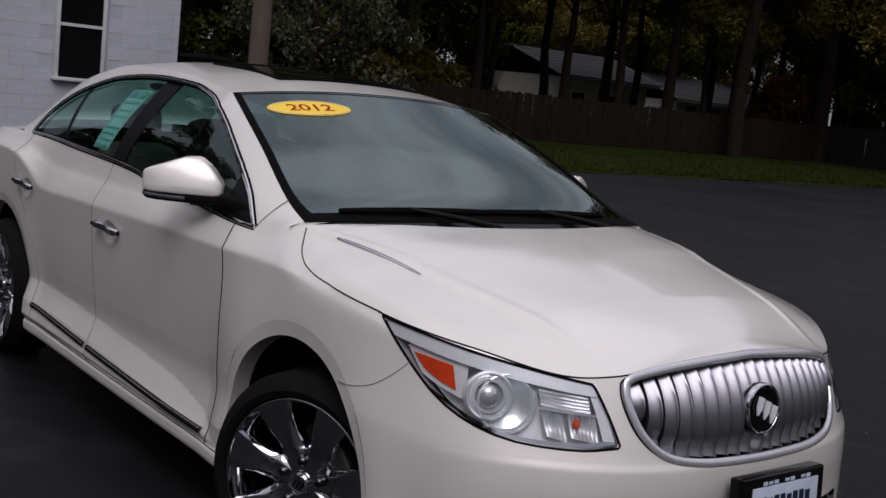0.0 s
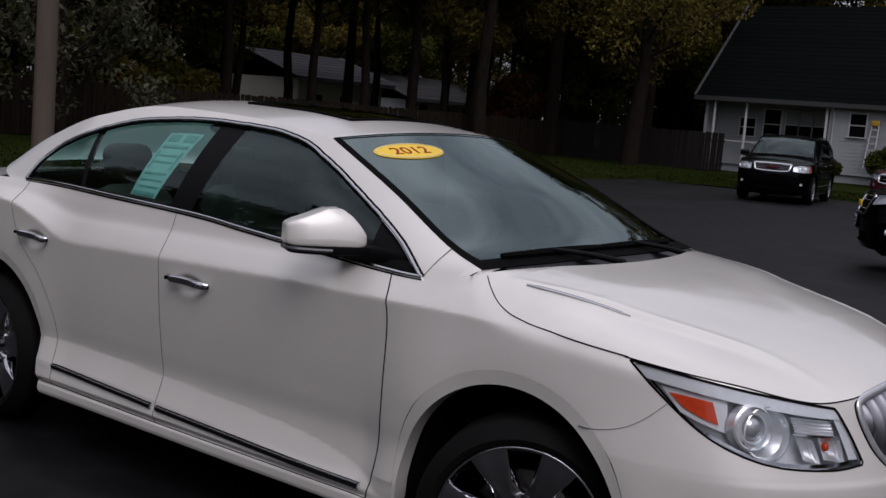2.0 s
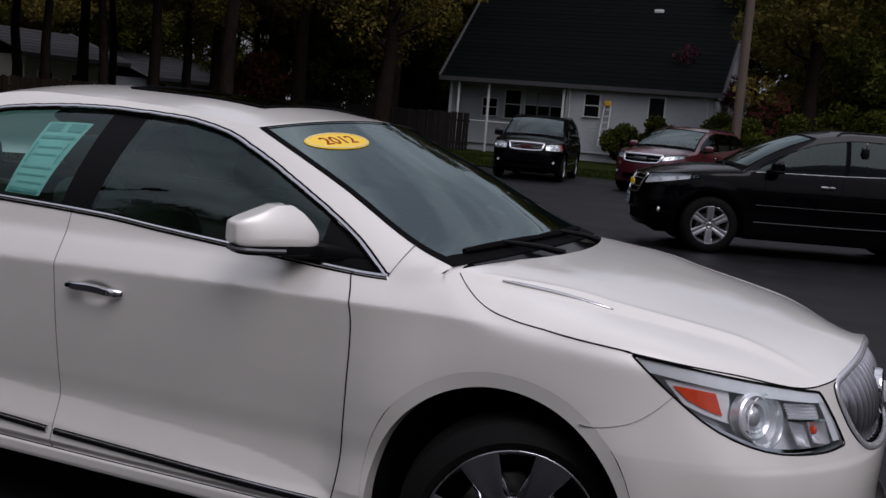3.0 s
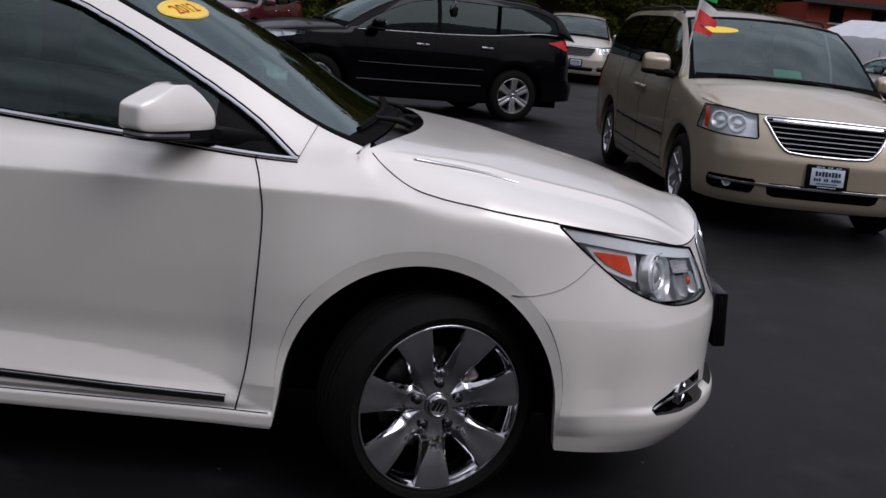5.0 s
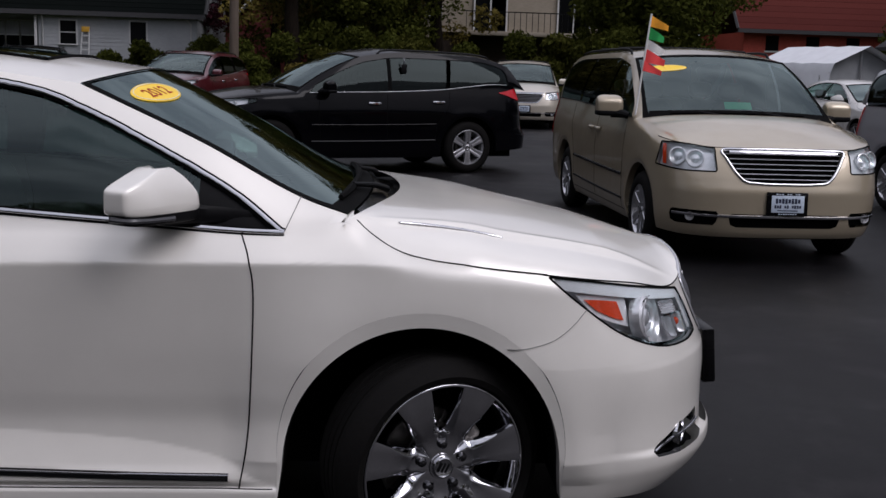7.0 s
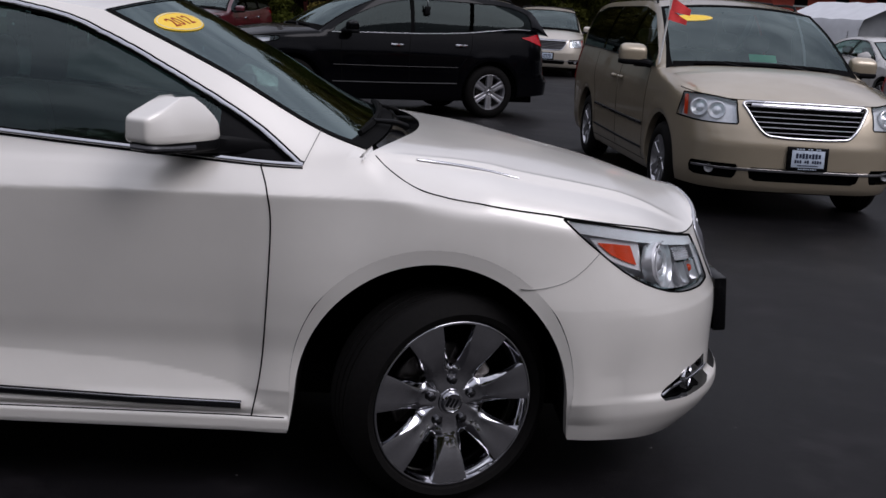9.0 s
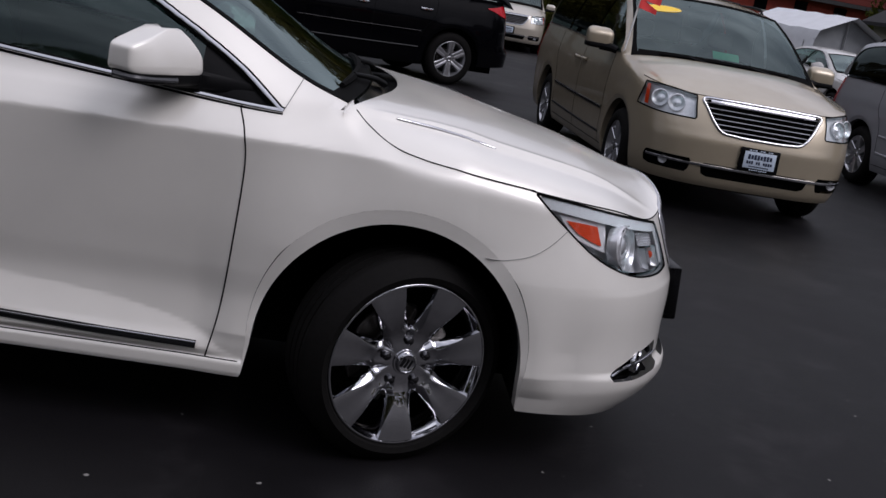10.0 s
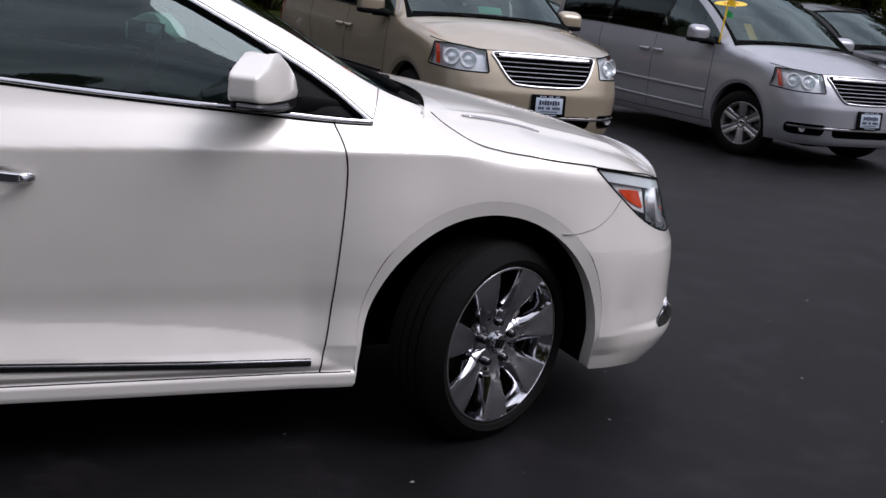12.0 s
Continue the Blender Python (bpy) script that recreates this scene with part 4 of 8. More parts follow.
    # window surround
    wide = spec.get("chrome_w", 0.02)
    sel = (u >= spec["chrome_u"][0]) & (u <= spec["chrome_u"][1])
    loop = np.vstack([low[-1][sel], low[0][sel][::-1]])
    loop = np.vstack([loop, loop[:1]])
    nn = np.repeat(np.array([[0, -0.93, 0.36]]), len(loop), 0)
    if spec.get("surround", "chrome") == "chrome":
        g = ribbon(loop, nn, wide, 0.009, 0.001)
        g2 = ribbon(loop + (0, -0.001, 0), nn, wide + 0.010, 0.003, 0.0)
        for geo in (g, mirrored(g)):
            part("window_moulding", geo, M["chrome"], car, "bright chrome window surround")
        for geo in (g2, mirrored(g2)):
            part("window_seal", geo, M["gap"], car)
    else:
        lo = ribbon(low[0][sel], nn[: sel.sum()], 0.009, 0.007, 0.002)
        mat = M["alloy"] if spec["surround"] == "belt" else M["black"]
        for geo in (lo, mirrored(lo)):
            part("window_moulding", geo, mat, car)
    # windscreen, roof, rear window across the car
    uw, ur = spec["screen_u"], spec["rear_u"]

    def across(sel, bx_, bz_, n=33):
        e = RC[sel]
        t = np.linspace(-1, 1, n)
        g = np.zeros((len(e), n, 3))
        g[..., 0] = e[:, None, 0] + np.asarray(bx_)[:, None] * (1 - np.abs(t) ** 2.2)
        g[..., 1] = -e[:, None, 1] * -t * -1
        g[..., 2] = e[:, None, 2] + np.asarray(bz_)[:, None] * (1 - np.abs(t) ** 2.2)
        return g
    fr_x, fr_z, rf_z, bk_x, bk_z = spec["bulge"]
    s1 = np.where(u <= uw)[0]
    k1 = (u[s1] / uw)
    G1 = across(s1, fr_x[0] + (fr_x[1] - fr_x[0]) * k1, fr_z[0] + (fr_z[1] - fr_z[0]) * k1)
    part("windscreen", grid(G1), M[spec.get("shield", "shield")], car, smooth=True)
    s2 = np.where((u >= u[s1[-1]]) & (u <= ur))[0]
    k2 = (u[s2] - u[s2[0]]) / (u[s2[-1]] - u[s2[0]])
    G2 = across(s2, fr_x[1] * (1 - k2) + bk_x[0] * k2, fr_z[1] * (1 - k2) + bk_z[0] * k2 + rf_z * 4 * k2 * (1 - k2))
    part("roof", grid(G2), body, car, smooth=True)
    s3 = np.where(u >= u[s2[-1]])[0]
    k3 = (u[s3] - u[s3[0]]) / (1 - u[s3[0]])
    G3 = across(s3, bk_x[0] * (1 - k3) + bk_x[1] * k3, bk_z[0] * (1 - k3) + bk_z[1] * k3)
    part("rear_window", grid(G3), M["privacy"] if spec.get("dark_rear") else M["glass"], car, smooth=True)
    # printed black border of the windscreen, wider towards its foot
    wd1 = (0.62 + 0.6 * np.clip(1 - k1 / 0.3, 0, 1) ** 2)[:, None]
    rim = [np.stack([G1[:, 0], G1[:, 0] + (G1[:, 1] - G1[:, 0]) * wd1], 1) + (0.003, 0, 0.003), np.stack([G1[:, -1] + (G1[:, -2] - G1[:, -1]) * wd1, G1[:, -1]], 1)[:, ::-1] + (0.003, 0, 0.003)]
    band = np.array([G1[-1], G1[-1] * 0.4 + G1[-2] * 0.6]) + (0.003, 0, 0.003)
    foot = np.array([G1[max(2, len(G1) // 11)], G1[0]])[:, 1:-1] + (0.003, 0, 0.003)
    part("screen_border", merge(*(grid(x) for x in (*rim, band, foot))), M["gap"], car, smooth=True)
    # cowl between bonnet and windscreen
    he = np.vstack([H[0], H[0][::-1] * (1, -1, 1)])
    hs = np.interp(np.linspace(0, 1, 33), np.linspace(0, 1, len(he)), np.arange(len(he)))
    ed = np.array([[np.interp(k, np.arange(len(he)), he[:, c]) for c in range(3)] for k in hs])
    well = np.array([ed - (0, 0, 0.002), ed - (0.004, 0, 0.035), G1[0] + (0.05, 0, -0.03), G1[0] + (0.01, 0, 0.0), G1[0] - (0.06, 0, 0.03)])
    part("cowl", grid(well[:, 2:-2]), M["gloss_black"], car)
    # the wing closes the cowl at both ends
    for cols in ([0, 1, 2], [32, 31, 30]):
        sg = math.copysign(1, ed[cols[0]][1])
        a, b = ed[cols], G1[0][cols]
        a, b = np.vstack([a[:1] + (0, sg * 0.02, -0.006), a]), np.vstack([b[:1] + (-0.01, sg * 0.03, -0.022), b])
        part("cowl_corner", grid([a + (0.004, 0, 0), a * 0.66 + b * 0.34 + (0, 0, 0.001), a * 0.34 + b * 0.66 + (0, 0, 0.001), b - (0.004, 0, -0.001)]), body, car, smooth=True)
        part("cowl_wall", grid([[a[-1], b[-1]], [a[-1] - (0, 0, 0.06), b[-1] - (0, 0, 0.06)]]), M["gloss_black"], car)
    # wipers
    def on_screen(y, k):
        row = G1[k]
        return np.array([np.interp(y, row[:, 1], row[:, c]) for c in range(3)])
    kb = max(1, int(len(G1) * 0.09))
    for y0, y1 in spec.get("wipers", ((-0.64, -0.04), (-0.08, 0.58))):
        ys = np.linspace(y0, y1, 13)
        bl = np.array([on_screen(y, kb) + (0.010, 0, 0.011) for y in ys])
        part("wiper_blade", tube(bl, 0.014 * np.sin(np.linspace(0.35, 2.8, 13)) ** 0.4, 6), M["gap"], car)
        piv = on_screen(y1 - 0.02, 0) + (0.055, 0, -0.012)
        midp = on_screen(y0 + 0.42 * (y1 - y0), kb) + (0.014, 0, 0.020)
        arm = smooth_path([piv, (piv * 0.45 + midp * 0.55) + (0.02, 0, 0.004), midp], 14)
        part("wiper_arm", tube(arm, np.linspace(0.013, 0.007, 14), 8), M["black"], car)
    # --- underside and cabin
    xs = [S.arches[1] + S.ra + 0.06, S.arches[0] - S.ra - 0.06]
    part("floor_pan", box(spec["F"][2][1] - spec["R"][2][1] - 0.5, 1.1, 0.10, ((spec["F"][2][1] + spec["R"][2][1]) / 2, 0, 0.26)), M["liner"], car)
    part("floor_pan", box(xs[1] - xs[0], 1.60, 0.10, (sum(xs) / 2, 0, 0.27)), M["liner"], car)
    wz = spec["belt_low"]
    dash = grid([[(spec["cowl_x"] - 0.02, y, wz - 0.02) for y in (-0.70, 0, 0.70)], [(spec["cowl_x"] - 0.45, y, wz + 0.0) for y in (-0.70, 0, 0.70)], [(spec["cowl_x"] - 0.62, y, wz - 0.08) for y in (-0.70, 0, 0.70)], [(spec["cowl_x"] - 0.62, y, wz - 0.45) for y in (-0.70, 0, 0.70)]])
    part("dashboard", dash, M["dash"], car, smooth=40)
    for sx, sy in spec["seats"]:
        seat(car, sx, sy, z0=spec["seat_z"], h=spec.get("seat_h", 0.62))
    ring = [(0.185 * math.cos(a), 0.185 * math.sin(a), 0) for a in np.linspace(0, 2 * math.pi, 33)]
    part("steering_wheel", moved(tube(ring, 0.015, 8, False), pose(spec["cowl_x"] - 0.70, 0.38, wz - 0.04, 0, -65, 0)), M["dash"], car)
    # headliner under the roof and pillars
    part("headliner", grid(G2[2:-2, 2:-2] - (0, 0, 0.03)), M["trim_lining"], car, smooth=True)
    # --- door mirrors
    mx, mw, mz, a, b, c = spec["mirror"]
    if "mirror_yaw" in spec:
        swept_mirrors(spec, car, body)
    for sgn in (() if "mirror_yaw" in spec else (-1, 1)):
        hv, hf = superquad(a, b, c, spec.get("mirror_e", 0.5), 30, 52)
        hv = hv.copy()
        # crown slopes down to the tip and the glass side is cut straight
        crown = pchip(spec.get("mirror_shape", [(-1, 0.72), (-0.2, 1.0), (1, 0.70)]))(np.clip(hv[:, 0] / a, -1, 1))
        hv[:, 2] = np.where(hv[:, 2] > -0.3 * c, -0.3 * c + (hv[:, 2] + 0.3 * c) * crown, hv[:, 2])
        hv[:, 2] = np.maximum(hv[:, 2], -0.62 * c)
        g = (hv * (1, sgn, 1) + (mx, sgn * mw, mz), hf if sgn > 0 else [tuple(reversed(x)) for x in hf])
        mir = part("door_mirror", g, M[spec.get("mirror_paint", paint)], car, smooth=60)
        lowv = superquad(a * 1.03, b * 1.02, c * 0.32, 0.5, 12, 32)
        lb = moved(lowv, pose(mx, sgn * mw, mz - 0.72 * c))
        part("mirror_base", lb, M["black"], mir)
        arm = np.array([(mx + a * 0.2, sgn * (mw - 0.02), mz - 0.72 * c), (mx + a * 0.9, sgn * (mw - b * 0.9), mz - 0.80 * c), (mx + a * 1.35, sgn * spec["mirror_foot"], mz - 0.95 * c)])
        part("mirror_arm", tube(smooth_path(arm, 10), np.linspace(0.045, 0.030, 10), 10), M["black"], mir)
        gl = box(0.006, 2 * b * 0.70, 2 * c * 0.5, (mx - a * 0.94, sgn * mw, mz - 0.02 * c), 0.002)
        part("mirror_glass", gl, M["chrome"], mir)
    # --- wheels
    wy = spec["wheel_w"]
    st = spec.get("steer", 0.0)
    for ax, fr in zip(S.arches, (True, False)):
        for right in (True, False):
            y = -wy if right else wy
            piv = 0.17
            turn = st if fr else 0.0
            d = Vector((0, -piv if right else piv, 0))
            d = (Matrix.Rotation(radians(turn), 3, "Z") @ d)
            if fr and "front_w" in spec:
                y = -spec["front_w"] if right else spec["front_w"]
            at = (ax + d.x + (spec.get("axle_dx", -0.010) if fr else 0.0), (y + piv if right else y - piv) + d.y, spec.get("hub_z", spec["tyre"] - 0.004))
            wh = new("wheel")
            wh.parent = car
            wheel(wh, spec, at, turn, right, spec.get("wheel_kind", "alloy"))
    lay["build"](S, car, body, dict(low=low, u=u, H=H, G1=G1, G2=G2, B=B, RC=RC, up=up, spec=spec))
    return car


def gap_line(S, car, pts, width=0.005, n=60, sides=(0, 1), name="panel_gap", mat="gap", out=0.0005, height=0.0016):
    """A shut line on the shell through (x, z) or, as (q, z), through places on it."""
    p = smooth_path(pts, n)
    q = S.q_x(p[:, 0], p[:, 1])
    path, nn = S.P(q, p[:, 1]), S.N(np.clip(q, -0.99, 1.99), p[:, 1])
    g = ribbon(path, nn, width, height, out)
    if 0 in sides:
        part(name, g, M[mat], car)
    if 1 in sides:
        part(name, mirrored(g), M[mat], car)


def oval_sticker(parent, G1, y, k, half_w, half_h, words=None):
    """An oval sticker that follows the windscreen grid G1, with a pale ring and, where legible, its number."""
    def row_at(kf, yy):
        i = min(max(int(kf), 0), len(G1) - 2)
        a, b = (np.array([np.interp(yy, G1[i + s][:, 1], G1[i + s][:, j]) for j in range(3)]) for s in (0, 1))
        return a + (b - a) * (kf - i)
    ds = float(np.linalg.norm(row_at(k + 1, y) - row_at(k, y)))

    def put(p, lift):
        """Points given across and up the glass, laid on it."""
        out = []
        for x_, y_ in p:
            c0 = row_at(k + y_ / ds, y + x_)
            ex, ey = row_at(k + y_ / ds, y + x_ + 0.01) - c0, row_at(k + y_ / ds + 1, y + x_) - c0
            n = np.cross(ex, ey)
            out.append(c0 + n / np.linalg.norm(n) * lift)
        return np.array(out)
    ang = np.linspace(0, 2 * math.pi, 48, endpoint=False)
    rings = [put(np.c_[s * half_w * np.cos(ang), s * half_h * np.sin(ang)], 0.004 if s < 1 else 0.0015) for s in (0.02, 0.3, 0.6, 0.85, 0.985, 1.0)]
    st = part("sticker", (np.vstack(rings), grid_faces(6, 48, True)), M["yellow"], parent, "yellow oval windscreen sticker with a pale ring", smooth=True)
    a2 = np.linspace(0, 2 * math.pi, 49)
    part("sticker_ring", tube(put(np.c_[0.93 * half_w * np.cos(a2), 0.89 * half_h * np.sin(a2)], 0.0045), 0.0022, 6, False), M["cream_edge"], st)
    if words:
        tx = text_part("sticker_number", words, half_h * 1.2, M["orange_ink"], st, pose(0, 0, 0), bold=0.0012)
        co = np.array([v.co[:] for v in tx.data.vertices])
        new_co = put(np.c_[co[:, 0] * 1.3, co[:, 1]], 0.0045) + 0
        for v, p in zip(tx.data.vertices, new_co):
            v.co = p
    return st

# ---------------------------------------------------------------- the white sedan
def lamp_patch(S, upper, lower, n, m, out):
    q, z = patch_q(upper, lower, n, m)
    return S.P(q, z, np.full(q.shape, out))


def edge_rib(S, qz, width, height, out=0.0, closed=True, n=90):
    p = np.array(qz + [qz[0]] if closed else qz, float)
    seg = np.r_[0, np.cumsum(np.linalg.norm(np.diff(p, axis=0) * (0.8, 1), axis=1))]
    t = np.linspace(0, seg[-1], n)
    p = np.stack([np.interp(t, seg, p[:, 0]), np.interp(t, seg, p[:, 1])], -1)
    qq = np.clip(p[:, 0], -1.0, 2.0)
    return ribbon(S.P(qq, p[:, 1]), S.N(np.clip(p[:, 0], -0.99, 1.99), p[:, 1]), width, height, out)


def lamp_wall(S, outline, deep):
    """The side of a lamp's housing, from its rim inwards."""
    p = np.array(list(outline) + [outline[0]], float)
    return grid([S.P(p[:, 0], p[:, 1], np.full(len(p), -d)) for d in (0.002, deep)])


HL_TOP = [(1.182, 0.916), (1.30, 0.896), (1.45, 0.864), (1.56, 0.840), (1.632, 0.826)]
HL_LOW = [(1.182, 0.914), (1.235, 0.838), (1.33, 0.735), (1.45, 0.678), (1.60, 0.664), (1.696, 0.675)]
GR_HALF = [(2.0, 0.897), (1.90, 0.888), (1.80, 0.872), (1.715, 0.846), (1.700, 0.815), (1.712, 0.76), (1.745, 0.70), (1.80, 0.652), (1.88, 0.632), (2.0, 0.626)]


def sedan_face(S):
    hl = [tuple(p) for p in smooth_path(HL_TOP, 14)] + [tuple(p) for p in smooth_path(HL_LOW, 18)[::-1]]
    gr = [tuple(p) for p in smooth_path(GR_HALF, 30)]
    gr_poly = gr + [(2.2, 0.626), (2.2, 0.897)]
    fog = [(float(S.q_w(w, z)), z) for w, z in ((0.795, 0.334), (0.755, 0.374), (0.69, 0.410), (0.56, 0.428), (0.555, 0.350), (0.62, 0.336), (0.72, 0.328))]
    intake = [(float(S.q_w(0.475, z)), z) for z in (0.445, 0.345)] + [(2.2, 0.330), (2.2, 0.430)]

    def build(S, car, body, g):
        for mir in (False, True):
            put = (lambda x: mirrored(x)) if mir else (lambda x: x)
            lamp = part("headlight", put(grid(lamp_patch(S, HL_TOP, HL_LOW, 44, 18, 0.001))), M["lens"], car, "clear projector headlight with an amber corner", smooth=True)
            part("headlight_bowl", put(grid(lamp_patch(S, [(a + 0.004, b - 0.004) for a, b in HL_TOP], [(a + 0.004, b + 0.004) for a, b in HL_LOW], 44, 18, -0.052))), M["reflector"], lamp, smooth=True)
            part("headlight_wall", put(lamp_wall(S, hl, 0.053)), M["lamp_dark"], lamp)
            part("headlight_seal", put(edge_rib(S, hl, 0.006, 0.0018)), M["gap"], lamp)
            # bright upper brow
            part("headlight_brow", put(grid(lamp_patch(S, [(a + 0.008, b - 0.006) for a, b in HL_TOP], [(1.205, 0.875), (1.30, 0.856), (1.45, 0.826), (1.58, 0.803), (1.64, 0.796)], 40, 6, -0.004))), M["brow"], lamp, smooth=True)
            # amber corner in a bright frame
            part("amber_frame", put(grid(lamp_patch(S, [(1.240, 0.860), (1.30, 0.853), (1.386, 0.842)], [(1.276, 0.796), (1.32, 0.772), (1.374, 0.752)], 16, 10, -0.017))), M["brow"], lamp, "silver frame round the amber corner")
            part("amber_reflector", put(grid(lamp_patch(S, [(1.256, 0.845), (1.30, 0.840), (1.352, 0.832)], [(1.286, 0.808), (1.325, 0.785), (1.357, 0.772)], 16, 10, -0.012))), M["amber"], lamp, "amber corner reflector")
            # projector and high beam bowls
            for qq, zz, r, ball in ((1.428, 0.772, 0.066, True), (1.462, 0.759, 0.080, False)):
                c = S.P(qq, zz, np.array(-0.003 if ball else -0.018))
                nrm = Vector(S.N(qq, zz)) * 0.45 + Vector((0.85, -0.28, 0.05)) * 0.55
                rot = nrm.to_track_quat("Z", "Y").to_matrix().to_4x4()
                rot.translation = Vector(c)
                if ball:
                    ring = lathe([(r, -0.03), (r, 0.004), (r - 0.006, 0.008), (r - 0.014, 0.002), (r - 0.018, -0.004), (r - 0.022, 0.006), (r - 0.028, 0.006), (r - 0.032, -0.012)], 36)
                    part("projector_ring", put(moved(ring, rot)), M["bowl"], lamp)
                    dome = lathe([(0.0, 0.012), (0.012, 0.011), (0.024, 0.006), (0.033, -0.004), (0.036, -0.014)], 28)
                    part("projector_lens", put(moved(dome, rot)), M["bulb"], lamp)
                else:
                    bowl = lathe([(r, 0.004), (r - 0.004, 0.006), (r - 0.010, 0.0), (r * 0.82, -0.010), (r * 0.6, -0.019), (r * 0.35, -0.025), (0.0, -0.027)], 36)
                    part("reflector_bowl", put(moved(bowl, rot)), M["bowl"], lamp)
            def cell(q0, q1, z0, z1, deep, ribs, bulge, slant=0.0, upright=True):
                """A ribbed reflector between two places along the lamp and two heights."""
                rows_ = []
                for v_ in np.linspace(0, 1, 13 if upright else 2 * ribs + 1):
                    row_ = []
                    for k_, u_ in enumerate(np.linspace(0, 1, 2 * ribs + 1 if upright else 13)):
                        rib_ = (k_ % 2 if upright else int(round(v_ * 2 * ribs)) % 2) * 0.006
                        row_.append(S.P(q0 + (q1 - q0) * u_ + slant * v_, z0 + (z1 - z0) * v_ - 0.012 * u_, np.array(-deep - rib_ - bulge * math.sin(math.pi * v_) * math.sin(math.pi * u_))))
                    rows_.append(row_)
                return put(grid(rows_))
            part("upper_reflector", cell(1.525, 1.625, 0.806, 0.764, 0.018, 5, 0.014, 0.006, False), M["bowl"], lamp, smooth=20)
            part("fluted_reflector", cell(1.528, 1.572, 0.758, 0.694, 0.020, 6, 0.016, 0.016), M["bowl"], lamp, smooth=16)
            tray = part("marker_reflector", cell(1.580, 1.640, 0.757, 0.694, 0.014, 8, 0.020, 0.012), M["bowl"], lamp, smooth=16)
            ball_at = Matrix.Translation(Vector(S.P(1.602, 0.727, np.array(-0.020))))
            part("marker_bulb", put(moved(superquad(0.011, 0.011, 0.013, 1.0, 8, 12), ball_at)), M["amber"], tray)
            part("end_bezel", put(grid(lamp_patch(S, [(1.622, 0.812), (1.640, 0.808)], [(1.658, 0.690), (1.684, 0.690)], 8, 8, -0.009))), M["brow"], lamp)
            part("cell_divider", put(grid(lamp_patch(S, [(1.520, 0.763), (1.642, 0.752)], [(1.520, 0.757), (1.644, 0.746)], 12, 3, -0.010))), M["chrome"], lamp)
            low_edge = [(1.262, 0.790), (1.33, 0.748), (1.45, 0.692), (1.60, 0.682), (1.685, 0.694)]
            part("lower_trim", put(grid(lamp_patch(S, low_edge, [(a + 0.002, b - 0.010) for a, b in low_edge], 40, 3, -0.010))), M["chrome"], lamp, smooth=True)
            # fog lamp in its pocket
            pocket = part("fog_pocket", put(grid(lamp_patch(S, [fog[0], fog[1], fog[2], fog[3]], [fog[0], fog[6], fog[5], fog[4]], 22, 8, -0.045))), M["gap"], car, smooth=True)
            c = S.P(float(S.q_w(0.675, 0.378)), 0.378, np.array(-0.008))
            rot = (Vector(S.N(float(S.q_w(0.675, 0.378)), 0.378)) * 0.5 + Vector((0.9, -0.2, 0)) * 0.5).to_track_quat("Z", "Y").to_matrix().to_4x4()
            rot.translation = Vector(c)
            flamp = part("fog_lamp", put(moved(lathe([(0.040, -0.01), (0.040, 0.004), (0.036, 0.007), (0.032, -0.002), (0.024, -0.018), (0.012, -0.028), (0.0, -0.030)], 28), rot @ Matrix.Diagonal((1.3, 1, 1, 1)))), M["chrome"], pocket, "round fog lamp with a chrome bar")
            bq = [(float(S.q_w(w, z)), z) for w, z in ((0.775, 0.352), (0.72, 0.370), (0.62, 0.376), (0.53, 0.378))]
            p = smooth_path(bq, 24)
            part("chrome_bar", put(ribbon(S.P(p[:, 0], p[:, 1]), S.N(p[:, 0], p[:, 1]), 0.010, 0.006, -0.004)), M["chrome"], flamp)
        # grille: dark back, bright bars, frame and badge
        top = np.array(smooth_path(GR_HALF[:4], 30))
        low = np.array(smooth_path(GR_HALF[4:], 30))
        gq, gz = patch_q([tuple(x) for x in GR_HALF[:5]][::-1], [tuple(x) for x in GR_HALF[4:]], 30, 14)
        grille = part("grille", both(grid(S.P(np.clip(gq, 1, 2), gz) - (0.05, 0, 0))), M["gap"], car, "bright waterfall grille of upright bars")
        frame_g = edge_rib(S, [tuple(x) for x in smooth_path(GR_HALF, 60)], 0.024, 0.008, -0.002, False, 120)
        part("grille_frame", both(frame_g), M["bright_silver"], grille, "chrome grille surround", smooth=60)
        seal = edge_rib(S, [tuple(x + np.array([-0.012, 0])) for x in np.array(smooth_path(GR_HALF, 60))], 0.005, 0.003, 0.0, False, 120)
        part("grille_seal", both(seal), M["gap"], grille)
        upz = lambda w: float(np.interp(S.q_w(w, 0.86), top[::-1, 0], top[::-1, 1]))  # noqa: E731
        for k in range(-9, 10):
            w = 0.0480 * k
            zt2 = upz(abs(w)) - 0.010
            lows = [z for z in np.linspace(0.60, 0.84, 80) if float(S.q_w(abs(w), z)) > np.interp(z, low[::-1, 1], low[::-1, 0])]
            if not lows:
                continue
            zl = min(lows) + 0.004
            zz = np.linspace(zt2, zl, 16)
            t = np.linspace(0, 1, 16)
            path = S.P(S.q_w(abs(w), zz), zz) - np.stack([0.030 - 0.026 * np.sin(math.pi * np.clip(t * 1.15, 0, 1)) ** 0.7, 0 * t, 0 * t], -1)
            if w > 0:
                path[:, 1] *= -1
            sec = np.array([(-0.036, -0.0125), (-0.020, -0.0125), (-0.014, -0.0115), (0.001, 0.0100), (0.0075, 0.0135), (0.0095, 0.0172), (0.0065, 0.0200), (-0.004, 0.0208), (-0.036, 0.0210)])
            rows = [[p + np.array([a, b, 0]) for a, b in sec] for p in path]
